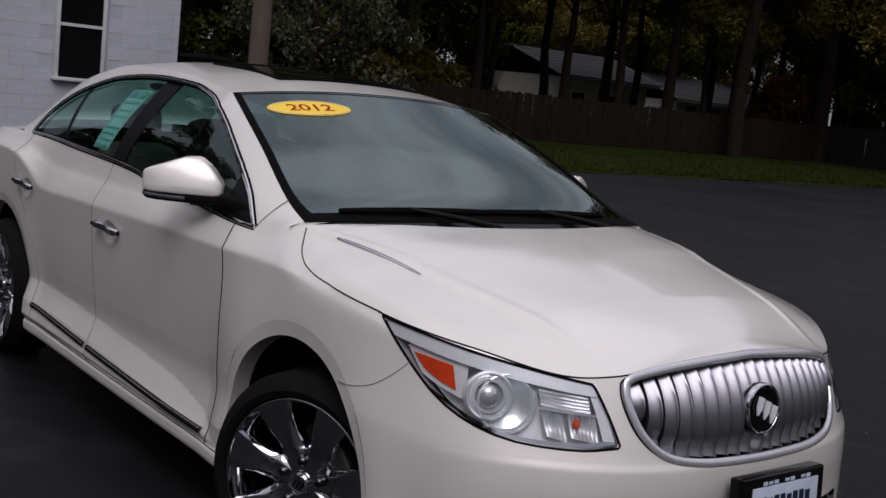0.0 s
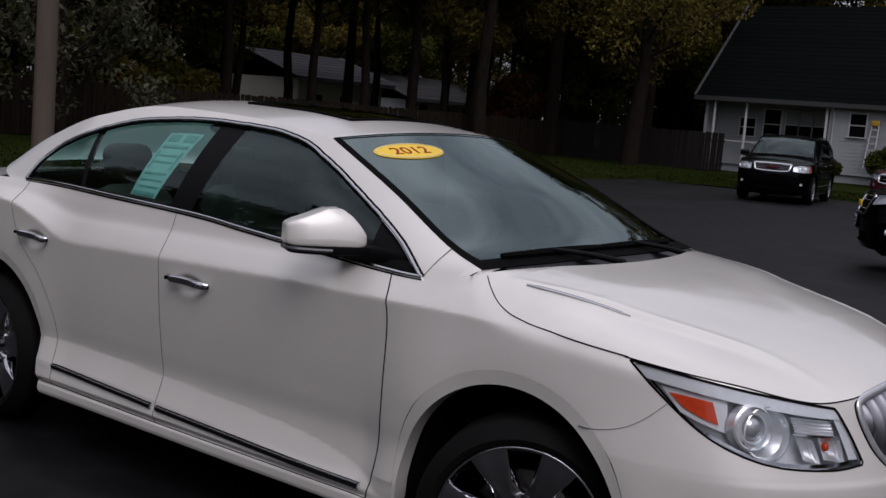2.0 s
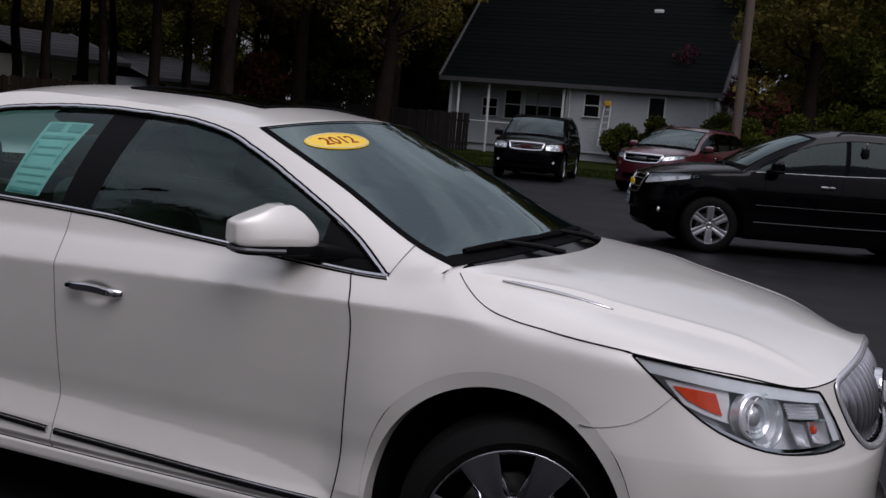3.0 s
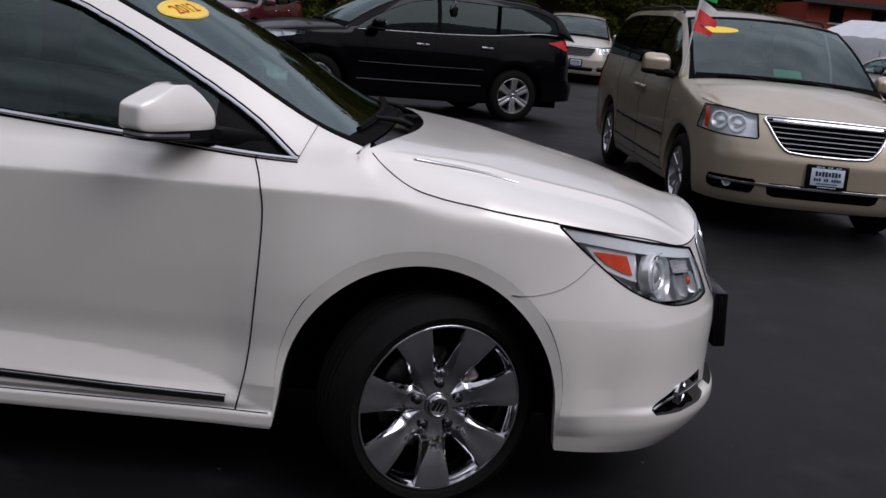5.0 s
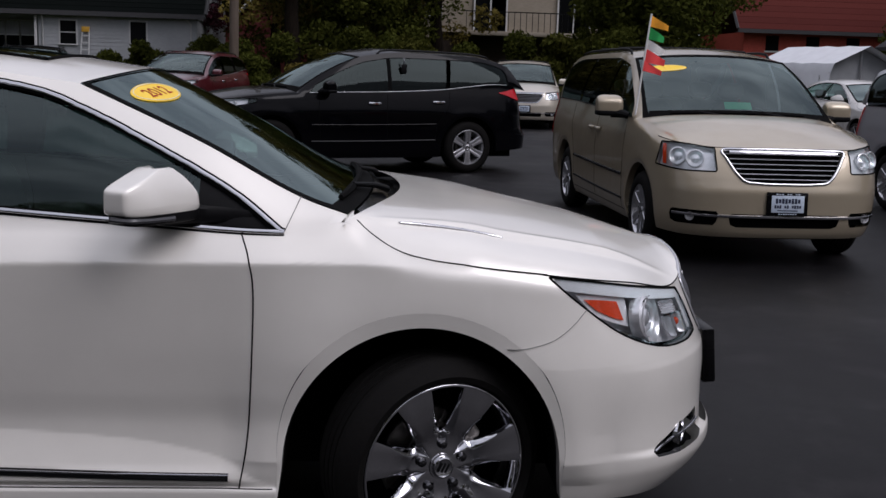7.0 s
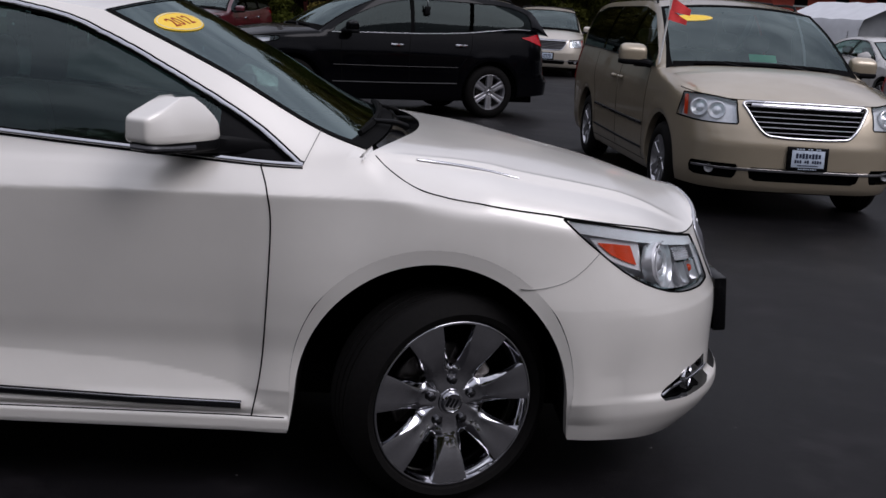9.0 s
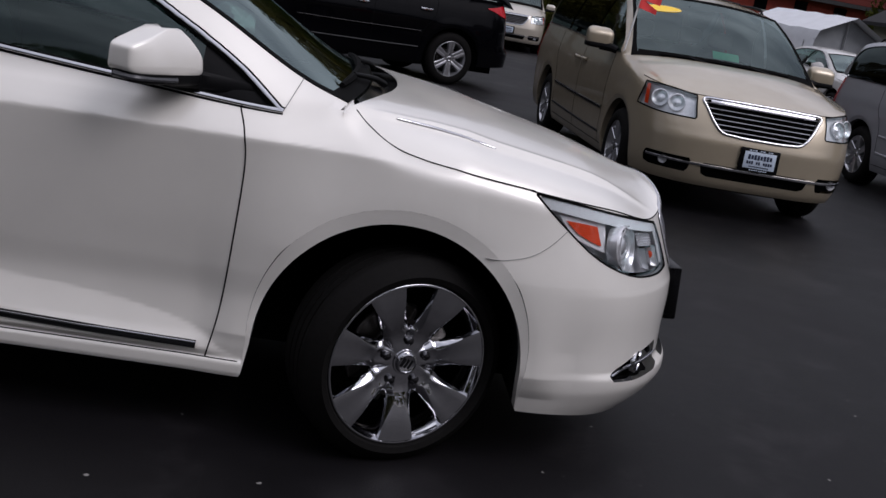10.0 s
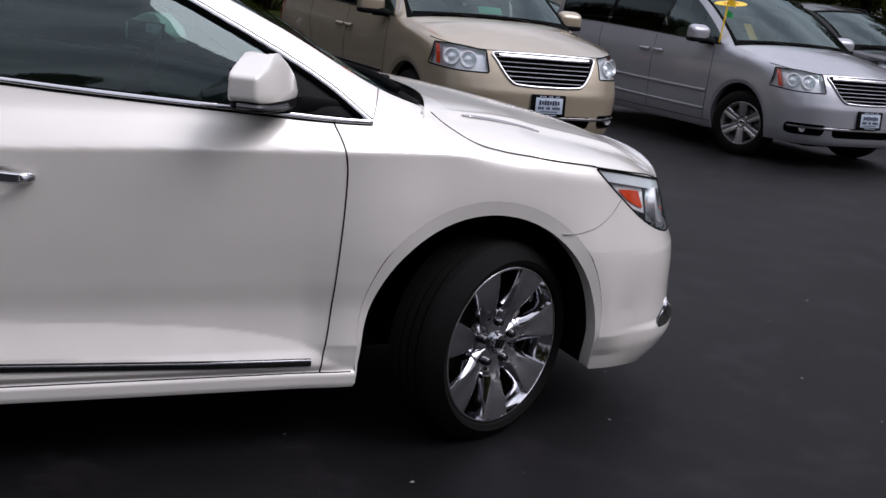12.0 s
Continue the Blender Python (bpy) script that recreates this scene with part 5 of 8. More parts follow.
            part("grille_bar", grid(rows), M["bar_chrome"], grille, smooth=32)
        part("grille_badge", moved(lathe([(0.0, 0.012), (0.045, 0.012), (0.062, 0.008), (0.066, 0.013), (0.070, 0.014), (0.074, 0.012), (0.077, 0.004), (0.077, -0.012)], 40), pose(0.944, 0, 0.752, 0, 84, 0)), M["chrome"], grille, "round badge with three slanted bars")
        part("badge_field", moved(lathe([(0.0, 0.0138), (0.062, 0.0130)], 36), pose(0.945, 0, 0.752, 0, 84, 0)), M["gloss_black"], grille)
        for k in range(3):
            sh = [(-0.011, 0.025), (0.011, 0.025), (0.011, -0.006), (0.0, -0.028), (-0.011, -0.006)]
            m2 = pose(0.947, 0, 0.752, 0, 84, 0) @ pose(0, 0, 0, 0, 0, 90) @ pose((k - 1) * 0.031, (1 - k) * 0.014, 0.014, 0, 0, -20)
            part("badge_bar", moved(prism(sh, 0.006), m2), M["brow"], grille)
        # lower intake
        iq, iz = patch_q([intake[0], (1.8, 0.440), (2.0, 0.432)], [intake[1], (1.8, 0.336), (2.0, 0.331)], 24, 8)
        ik = part("lower_intake", both(grid(S.P(iq, iz) - (0.05, 0, 0))), M["gap"], car)
        for zz in (0.36, 0.385, 0.41):
            p = np.linspace(float(S.q_w(0.47, zz)), 2.0, 24)
            rib = tube(S.P(p, np.full(24, zz)) - (0.035, 0, 0), 0.006, 6)
            part("intake_rib", both(rib), M["gap"], ik)
        plate_and_frame(car, 1.040, 0.500, 0.37, 0.205, -5.0, 0.05)
        # shut lines
        gap_line(S, car, [(-0.600, 1.026), (-0.574, 0.955), (-0.560, 0.85), (-0.566, 0.60), (-0.578, 0.40), (-0.600, 0.258)], 0.0045)
        gap_line(S, car, [(-1.745, 1.09), (-1.740, 0.95), (-1.730, 0.70), (-1.720, 0.45), (-1.720, 0.258)], 0.0026, mat="seam_grey")
        gap_line(S, car, [(-2.78, 1.115), (-2.77, 1.0), (-2.70, 0.86), (-2.55, 0.72), (-2.452, 0.56), (-2.425, 0.40), (-2.42, 0.262)], 0.0028, mat="seam_grey")
        gap_line(S, car, [(-0.50, 0.257), (-1.2, 0.257), (-1.8, 0.257), (-2.50, 0.262)], 0.0035)
        gap_line(S, car, [(0.195, 0.703), (0.225, 0.702), (0.27, 0.708), (0.335, 0.728), (0.39, 0.765), (0.442, 0.818)], 0.0016, mat="seam_grey")
        flat_h = g["H"].reshape(-1, 3)

        def on_bonnet(x, w):
            d = (flat_h[:, 0] - x) ** 2 + (flat_h[:, 1] + w) ** 2
            k = np.argsort(d)[:6]
            wt_ = 1 / (d[k] + 1e-6)
            return float((flat_h[k, 2] * wt_).sum() / wt_.sum())
        # the bonnet's rear corner turns out to the wing and runs forward along its edge
        corner = smooth_path([(-0.262, 0.795), (-0.235, 0.816), (-0.181, 0.853), (-0.117, 0.878), (-0.050, 0.890)], 30)
        edge = np.array([(x, -w, on_bonnet(x, w) + 0.0012) for x, w in corner])
        kk = np.polyfit(np.arange(30), edge[:, 2], 5)
        edge[:, 2] = np.polyval(kk, np.arange(30))
        tq_ = np.linspace(float(S.q_x(-0.035, 0.96)), float(S.q_x(0.312, 0.918)), 30)
        run = S.P(tq_, S.top(tq_)) + (0, -0.001, 0.001)
        ease = np.clip((np.arange(30) - 16) / 13, 0, 1)[:, None] ** 2
        edge = edge * (1 - ease) + (run[0] + (edge - edge[-1])) * ease
        edge = np.vstack([edge, run[1:]])
        line = ribbon(edge, np.repeat([[0.0, -0.55, 0.83]], len(edge), 0), 0.0032, 0.0012)
        for geo in (line, mirrored(line)):
            part("panel_gap", geo, M["gap"], car)
        ks = int(np.argmin(np.abs(g["u"] - 0.069)))
        p = g["up"][:, ks] + np.linspace(0, 0.008, len(g["up"]))[:, None] * (1, 0, 0) + (0, -0.001, 0.001)
        seam = ribbon(p, np.repeat([[0.1, -0.75, 0.65]], len(p), 0), 0.0018, 0.0008)
        for geo in (seam, mirrored(seam)):
            part("panel_gap", geo, M["seam_grey"], car)
        # bonnet edge over lamp and grille
        hq = np.linspace(1.17, 2.0, 60)
        hp = S.P(hq, S.top(hq))
        part("bonnet_gap", both(ribbon(hp + (0.001, 0, -0.002), S.N(np.clip(hq, 0, 1.99), S.top(hq)), 0.0045, 0.0015)), M["gap"], car)
        # mouldings along the doors
        for a, b in (((-0.632, 0.291), (-1.705, 0.319)), ((-1.740, 0.320), (-2.415, 0.346))):
            gap_line(S, car, [a, ((a[0] + b[0]) / 2, (a[1] + b[1]) / 2), b], 0.024, 30, (0, 1), "door_moulding", "black", 0.0, 0.012)
            gap_line(S, car, [(a[0], a[1] + 0.004), ((a[0] + b[0]) / 2, (a[1] + b[1]) / 2 + 0.004), (b[0], b[1] + 0.004)], 0.007, 30, (0, 1), "moulding_strip", "dark_chrome", 0.011, 0.004)
        # door handles with their finger recess
        for x0, x1, z0, z1 in ((-1.665, -1.435, 0.857, 0.850), (-2.70, -2.485, 0.902, 0.889)):
            for sgn in (1, -1):
                t = np.linspace(0, 1, 16)
                xx, zz = x0 + (x1 - x0) * t, z0 + (z1 - z0) * t
                base = S.P(S.q_x(xx, zz), zz)
                off = 0.012 + 0.030 * np.sin(math.pi * np.clip(t * 1.02, 0, 1)) ** 0.45
                path = base + np.stack([0 * t, -off, 0 * t], -1)
                rows = [[p + (0, 0.004 + b * (0.45 + 0.55 * math.sin(math.pi * tt) ** 0.5), a * (0.5 + 0.5 * math.sin(math.pi * tt) ** 0.4)) for a, b in ((-0.016, 0.010), (-0.018, 0), (-0.011, -0.010), (0.011, -0.010), (0.018, 0), (0.016, 0.010), (-0.016, 0.010))] for p, tt in zip(path, t)]
                geo = grid(rows)
                geo = geo if sgn > 0 else mirrored(geo)
                hd = part("door_handle", geo, M["chrome"], car, "chrome pull door handle", smooth=50)
                keys = lathe([(0.0, 0.006), (0.007, 0.005), (0.0085, 0.0)], 14)
                lock = moved(keys, Matrix.Translation(Vector(base[1] + (0, -off[1] - 0.006, 0.0))) @ pose(0, 0, 0, 90, 0, 0))
                part("handle_end", lock if sgn > 0 else mirrored(lock), M["gap"], hd)
        # bright vents on the bonnet
        for sgn in (1, -1):
            t = np.linspace(0, 1, 14)
            vx, vw_ = -0.135 + 0.330 * t, 0.756 - 0.084 * t
            flat = g["H"].reshape(-1, 3)
            pts = []
            for a, b in zip(vx, vw_):
                pts.append(flat[np.argmin((flat[:, 0] - a) ** 2 + (flat[:, 1] + b) ** 2)] * (0, 0, 1) + (a, -b, 0.004))
            pts = np.array(pts)
            pts[:, 2] = np.polyval(np.polyfit(t, pts[:, 2], 2), t) - 0.002
            vent = ribbon(pts, np.repeat([[0, -0.25, 0.97]], 14, 0), 0.014 * np.sin(math.pi * (0.08 + 0.84 * t)) ** 0.6, 0.003)
            vo = part("bonnet_vent", vent if sgn > 0 else mirrored(vent), M["chrome"], car, "slim chrome bonnet vent")
            slot = ribbon(pts[1:-1] + (0, 0, 0.0032), np.repeat([[0, -0.25, 0.97]], 12, 0), 0.0028, 0.001)
            part("vent_slot", slot if sgn > 0 else mirrored(slot), M["satin"], vo)
        # sticker on the windscreen, sheet in the rear door window
        if g["spec"].get("bare"):
            return
        oval_sticker(car, g["G1"], -0.416, len(g["G1"]) - 10.5, 0.165, 0.058, "2012")
        low, uu = g["low"], g["u"]

        def on_glass(u_, v_, inset):
            k = np.interp(u_, uu, np.arange(len(uu)))
            r = v_ * (len(low) - 1)
            i0, k0 = min(int(r), len(low) - 2), min(int(k), len(uu) - 2)
            a, b = r - i0, k - k0
            p = (low[i0, k0] * (1 - a) + low[i0 + 1, k0] * a) * (1 - b) + (low[i0, k0 + 1] * (1 - a) + low[i0 + 1, k0 + 1] * a) * b
            return p + np.array([0, inset, -0.1 * inset])

        def sheet_patch(a0, a1, v0, v1, inset):
            rows = []
            for v_ in np.linspace(v0, v1, 7):
                mid = 0.622 - 0.034 * v_
                rows.append([on_glass(mid + 0.063 * a, v_, inset) for a in np.linspace(a0, a1, 5)])
            return grid(rows)
        pap = part("window_sheet", sheet_patch(-0.5, 0.5, 0.06, 0.84, 0.030), M["paper"], car, "pale green price sheet inside the window", smooth=True)
        for v0, v1, a0, a1 in ((0.74, 0.82, -0.42, -0.08), (0.74, 0.82, 0.06, 0.40), (0.66, 0.69, -0.4, 0.4), (0.40, 0.62, -0.4, -0.36), (0.40, 0.62, 0.36, 0.4), (0.56, 0.575, -0.3, 0.3), (0.48, 0.495, -0.3, 0.3), (0.34, 0.36, -0.4, 0.4), (0.26, 0.275, -0.4, 0.4), (0.18, 0.195, -0.4, 0.3), (0.08, 0.12, -0.42, 0.42)):
            part("print_bar", sheet_patch(a0, a1, v0, v1, 0.026), M["paper_ink"], pap, smooth=True)
        # sunroof
        sr = g["G2"]
        n = len(sr)
        sun = sr[int(n * 0.20):int(n * 0.66), 7:-7] + (0, 0, 0.004)
        so = part("sunroof", grid(sun), M["sunroof"], car, "dark glass panoramic sunroof", smooth=True)
        rim = np.vstack([sun[0], sun[:, -1], sun[-1][::-1], sun[::-1, 0]])
        part("sunroof_seal", tube(rim, 0.006, 6, False), M["gap"], so)
        # roof aerial fin
        part("roof_aerial", moved(superquad(0.05, 0.015, 0.02, 0.8, 8, 16), pose(-2.55, 0, 1.512, 0, 8, 0)), body, car)
        # tail lamps
        for mir in (False, True):
            tl = lamp_patch(S, [(-0.22, 1.02), (-0.5, 1.0), (-0.68, 0.97)], [(-0.26, 0.86), (-0.5, 0.84), (-0.70, 0.83)], 20, 8, 0.004)
            part("tail_lamp", mirrored(grid(tl)) if mir else grid(tl), M["red_lens"], car)
        for y in (-0.45, 0.45):
            part("exhaust_tip", moved(tube([(-3.95, y, 0.27), (-3.7, y, 0.27)], 0.04, 14), pose(0, 0, 0)), M["chrome"], car)

    return dict(holes=[hl, gr_poly, fog, intake], build=build)


def sedan_panels(x, z):
    k = np.full(x.shape, 0)
    k = np.where(x < -0.575, 1, k)
    k = np.where(x < -1.73, 2, k)
    k = np.where(x < np.where(z > 0.86, -2.77, -2.43 - 0.55 * np.clip(z - 0.45, 0, 1)), 3, k)
    k = np.where((z < 0.257) & (x < -0.4) & (x > -2.7), 6, k)
    seam = 0.13 + 0.27 * np.clip((z - 0.705) / 0.12, 0, 1)
    k = np.where((x > seam) & (z < 0.705) | (x > 0.40), 4, k)
    return np.where(x < -3.35, 5, k)


def crease(x, w):
    """The crease that runs from the vents to the nose: the middle of the bonnet stands a little proud."""
    line = 0.756 - 0.285 * (x + 0.135)
    k = np.clip((x + 0.32) / 0.14, 0, 1) * np.clip((0.80 - x) / 0.25, 0, 1)
    return k * (0.013 / (1 + np.exp(-(line - w) / 0.006)) + 0.006 * np.exp(-((w - line + 0.012) / 0.022) ** 2))


CREASE_Z = pchip([(-4.0, 1.03), (-3.2, 1.038), (-2.92, 1.034), (-2.75, 1.016), (-2.62, 0.980), (-2.52, 0.943), (-2.43, 0.912), (-2.34, 0.900), (-2.0, 0.910), (-1.5, 0.924), (-1.0, 0.938), (-0.4, 0.944), (1.0, 0.944)])
SKIRT_Z = pchip([(-3.5, 0.46), (-2.34, 0.46), (-1.7, 0.442), (-1.2, 0.422), (-0.93, 0.402), (-0.76, 0.374), (-0.64, 0.340), (-0.56, 0.29), (-0.4, 0.22), (1.0, 0.20)])
GRIPS = ((-1.553, 0.838), (-2.588, 0.880))


def shoulder_line(x, z, top):
    """The sharp shoulder runs along the doors, dips, and sweeps up over the rear wheel."""
    c = CREASE_Z(x)
    t = np.maximum(top, c + 0.03)
    over = 0.930 + (z - c) * (t - 0.930) / (t - c)
    under = np.where(z > 0.55, 0.55 + (z - 0.55) * 0.380 / (c - 0.55), z)
    return np.where(z > c, over, under)


def wing_round(x, z):
    """The crease of the doors dies out in the front wing; a skirt flares out along their foot; scoops lie behind the handles."""
    a, b = np.clip((x + 0.60) / 0.35, 0, 1), np.clip((z - 0.64) / 0.30, 0, 1)
    w = -0.026 * a * a * (3 - 2 * a) * b * (1 - 0.15 * b)
    w = w + 0.012 * a * a * (3 - 2 * a) * np.exp(-((z - 0.62) / 0.20) ** 2)
    k = np.clip((SKIRT_Z(x) - z) / 0.10, 0, 1.0) * np.clip((z - 0.262) / 0.02, 0, 1)
    w = w + 0.023 * k
    for gx, gz in GRIPS:
        w = w - 0.022 * np.exp(-(((x - gx) / 0.060) ** 2 + ((z - gz) / 0.034) ** 2) ** 2)
    return w


SEDAN = dict(
    xf0=0.05, xr0=-3.05, arches=(-0.0525, -2.955), ra=0.432, arch_e=0.972, arch_k=0.13, cz=0.330, lip=0.006, lip_w=0.045, halo=0.030, halo_w=0.15, flare=1.0, cheek=0.030, shoulder=wing_round, warp=shoulder_line,
    F=[(0.15, 0.88), (0.20, 0.945), (0.26, 0.998), (0.31, 1.018), (0.335, 1.015), (0.365, 0.980), (0.45, 0.980), (0.57, 0.987), (0.612, 0.985), (0.638, 0.975), (0.70, 0.960), (0.76, 0.945), (0.85, 0.911), (0.90, 0.880), (0.95, 0.835)],
    R=[(0.2, -3.88), (0.5, -4.05), (0.8, -4.05), (0.95, -4.00), (1.1, -3.91)],
    W=[(0.15, 0.880), (0.19, 0.912), (0.225, 0.927), (0.247, 0.927), (0.264, 0.915), (0.30, 0.9065), (0.335, 0.899), (0.45, 0.8885), (0.55, 0.9005), (0.70, 0.9155), (0.82, 0.9228), (0.90, 0.9265), (0.925, 0.9275), (0.932, 0.9265), (0.942, 0.922), (0.972, 0.9045), (1.0, 0.887), (1.03, 0.868), (1.08, 0.848), (1.13, 0.828)],
    WN=[(0.15, 0.865), (0.19, 0.882), (0.25, 0.899), (0.30, 0.909), (0.335, 0.910), (0.43, 0.905), (0.55, 0.908), (0.70, 0.913), (0.82, 0.918), (0.925, 0.924), (0.945, 0.919), (0.972, 0.9045), (1.0, 0.887), (1.03, 0.868), (1.08, 0.848), (1.13, 0.828)],
    WX=[(-4.0, 0.985), (-2.9, 1.0), (-1.5, 1.0), (0.05, 0.99)],
    NF=[(0.2, 2.8), (0.35, 2.9), (0.6, 2.65), (0.75, 2.4), (0.85, 2.3), (1.0, 2.2)], NR=[(0.2, 3.0), (1.1, 2.6)],
    top=[(-1, 1.06), (-0.5, 1.08), (0.0, 1.115), (0.145, 1.125), (0.274, 1.115), (0.468, 1.098), (0.548, 1.080), (0.69, 1.052), (0.829, 1.030), (0.887, 1.060), (0.913, 1.018), (0.952, 0.972), (1.0, 0.952), (1.18, 0.923), (1.40, 0.886), (1.60, 0.842), (1.68, 0.850), (1.80, 0.880), (2.0, 0.905)],
    bottom=[(-1, 0.30), (-0.5, 0.26), (0.0, 0.22), (0.226, 0.208), (0.855, 0.208), (1.1, 0.212), (1.5, 0.195), (2.0, 0.190)],
    cowl_x=-0.30, tail_x=-3.05, belt_low=1.02,
    centre=[(0.887, -0.118, 1.077), (1.0, 0.15, 1.048), (1.18, 0.36, 1.014), (1.45, 0.62, 0.962), (1.68, 0.795, 0.922), (1.85, 0.85, 0.910), (2.0, 0.869, 0.905)],
    crown=[(0.887, 8.0), (0.952, 7.0), (1.0, 5.0), (1.07, 3.4), (1.2, 2.5), (1.5, 1.9), (2.0, 1.5)],
    ridge=crease,
    tail_centre=[(-1, -3.87, 1.075), (-0.5, -3.70, 1.105), (0.0, -3.2, 1.14)],
    belt_x=[(0, -0.31), (0.07, -0.48), (0.2, -0.75), (0.36, -1.19), (0.5, -1.70), (0.65, -2.10), (0.8, -2.46), (0.9, -2.72), (1, -2.95)],
    rail=[(0, -0.292, 0.785, 1.078), (0.05, -0.40, 0.772, 1.112), (0.2, -0.744, 0.718, 1.283), (0.36, -1.12, 0.648, 1.446), (0.5, -1.60, 0.608, 1.492), (0.65, -2.12, 0.595, 1.504), (0.8, -2.58, 0.615, 1.438), (0.9, -2.90, 0.65, 1.320), (1.0, -3.17, 0.70, 1.16)],
    window_curve=[(-0.470, 1.020), (-0.614, 1.129), (-0.897, 1.281), (-1.062, 1.358), (-1.227, 1.418), (-1.45, 1.452), (-1.79, 1.462), (-2.17, 1.440), (-2.45, 1.385), (-2.64, 1.318), (-2.735, 1.262), (-2.795, 1.19), (-2.82, 1.10)],
    side_panes=[(0.07, 0.196, "black", "mirror_sail"), (0.192, 0.495, "glass", "front_door_glass"), (0.488, 0.542, "black", "centre_pillar"), (0.535, 0.775, "clear_glass", "rear_door_glass"), (0.766, 0.785, "black", "pane_divider"), (0.78, 0.938, "glass", "quarter_glass")],
    chrome_u=(0.065, 0.943), chrome_w=0.016, screen_u=0.36, rear_u=0.72, bow=0.03,
    bulge=((0.07, 0.10), (0.015, 0.045), 0.012, (-0.06, -0.14), (0.045, 0.02)),
    seats=((-1.45, -0.37), (-1.45, 0.37), (-2.40, -0.34), (-2.40, 0.34)), seat_z=0.50,
    mirror=(-0.836, 0.952, 1.152, 0.067, 0.139, 0.061), mirror_yaw=0.554,
    tyre=0.340, hub_z=0.327, rim=0.261, front_w=0.945, axle_dx=0.010, shield="shield_green", res=1.6, wheel_w=0.928, spokes=7, spoke_w=(0.074, 0.030), steer=22.4, wheel_kind="chrome", fine=True,
    face=sedan_face, panels=sedan_panels,
    panel_names=["front_wing", "front_door", "rear_door", "rear_wing", "front_bumper", "rear_bumper", "sill"], whole=("front_bumper", "rear_bumper"),
)

# ---------------------------------------------------------------- ground
def flat(x0, x1, y0, y1, z, nx=2, ny=2):
    xs, ys = np.linspace(x0, x1, nx), np.linspace(y0, y1, ny)
    g = np.array([[(x, y, z) for x in xs] for y in ys])
    return grid(g)


thing("ground", flat(-900, 900, -900, 900, -0.02), M["far_ground"], pose(0, 0, 0), "rough yard ground that reaches the horizon", "ground", kind="structure")
thing("road", merge(flat(-15.2, 60, -60, 32.5, 0.0, 40, 40), flat(-60, -15.2, -60, 7.0, 0.0, 20, 20)), M["asphalt"], pose(0, 0, 0), "dark worn asphalt of the car lot", "asphalt", kind="structure")
vehicle(SEDAN, "pearl", pose(0, 0, 0), "pearl white four-door sedan parked on the asphalt lot", "sedan")

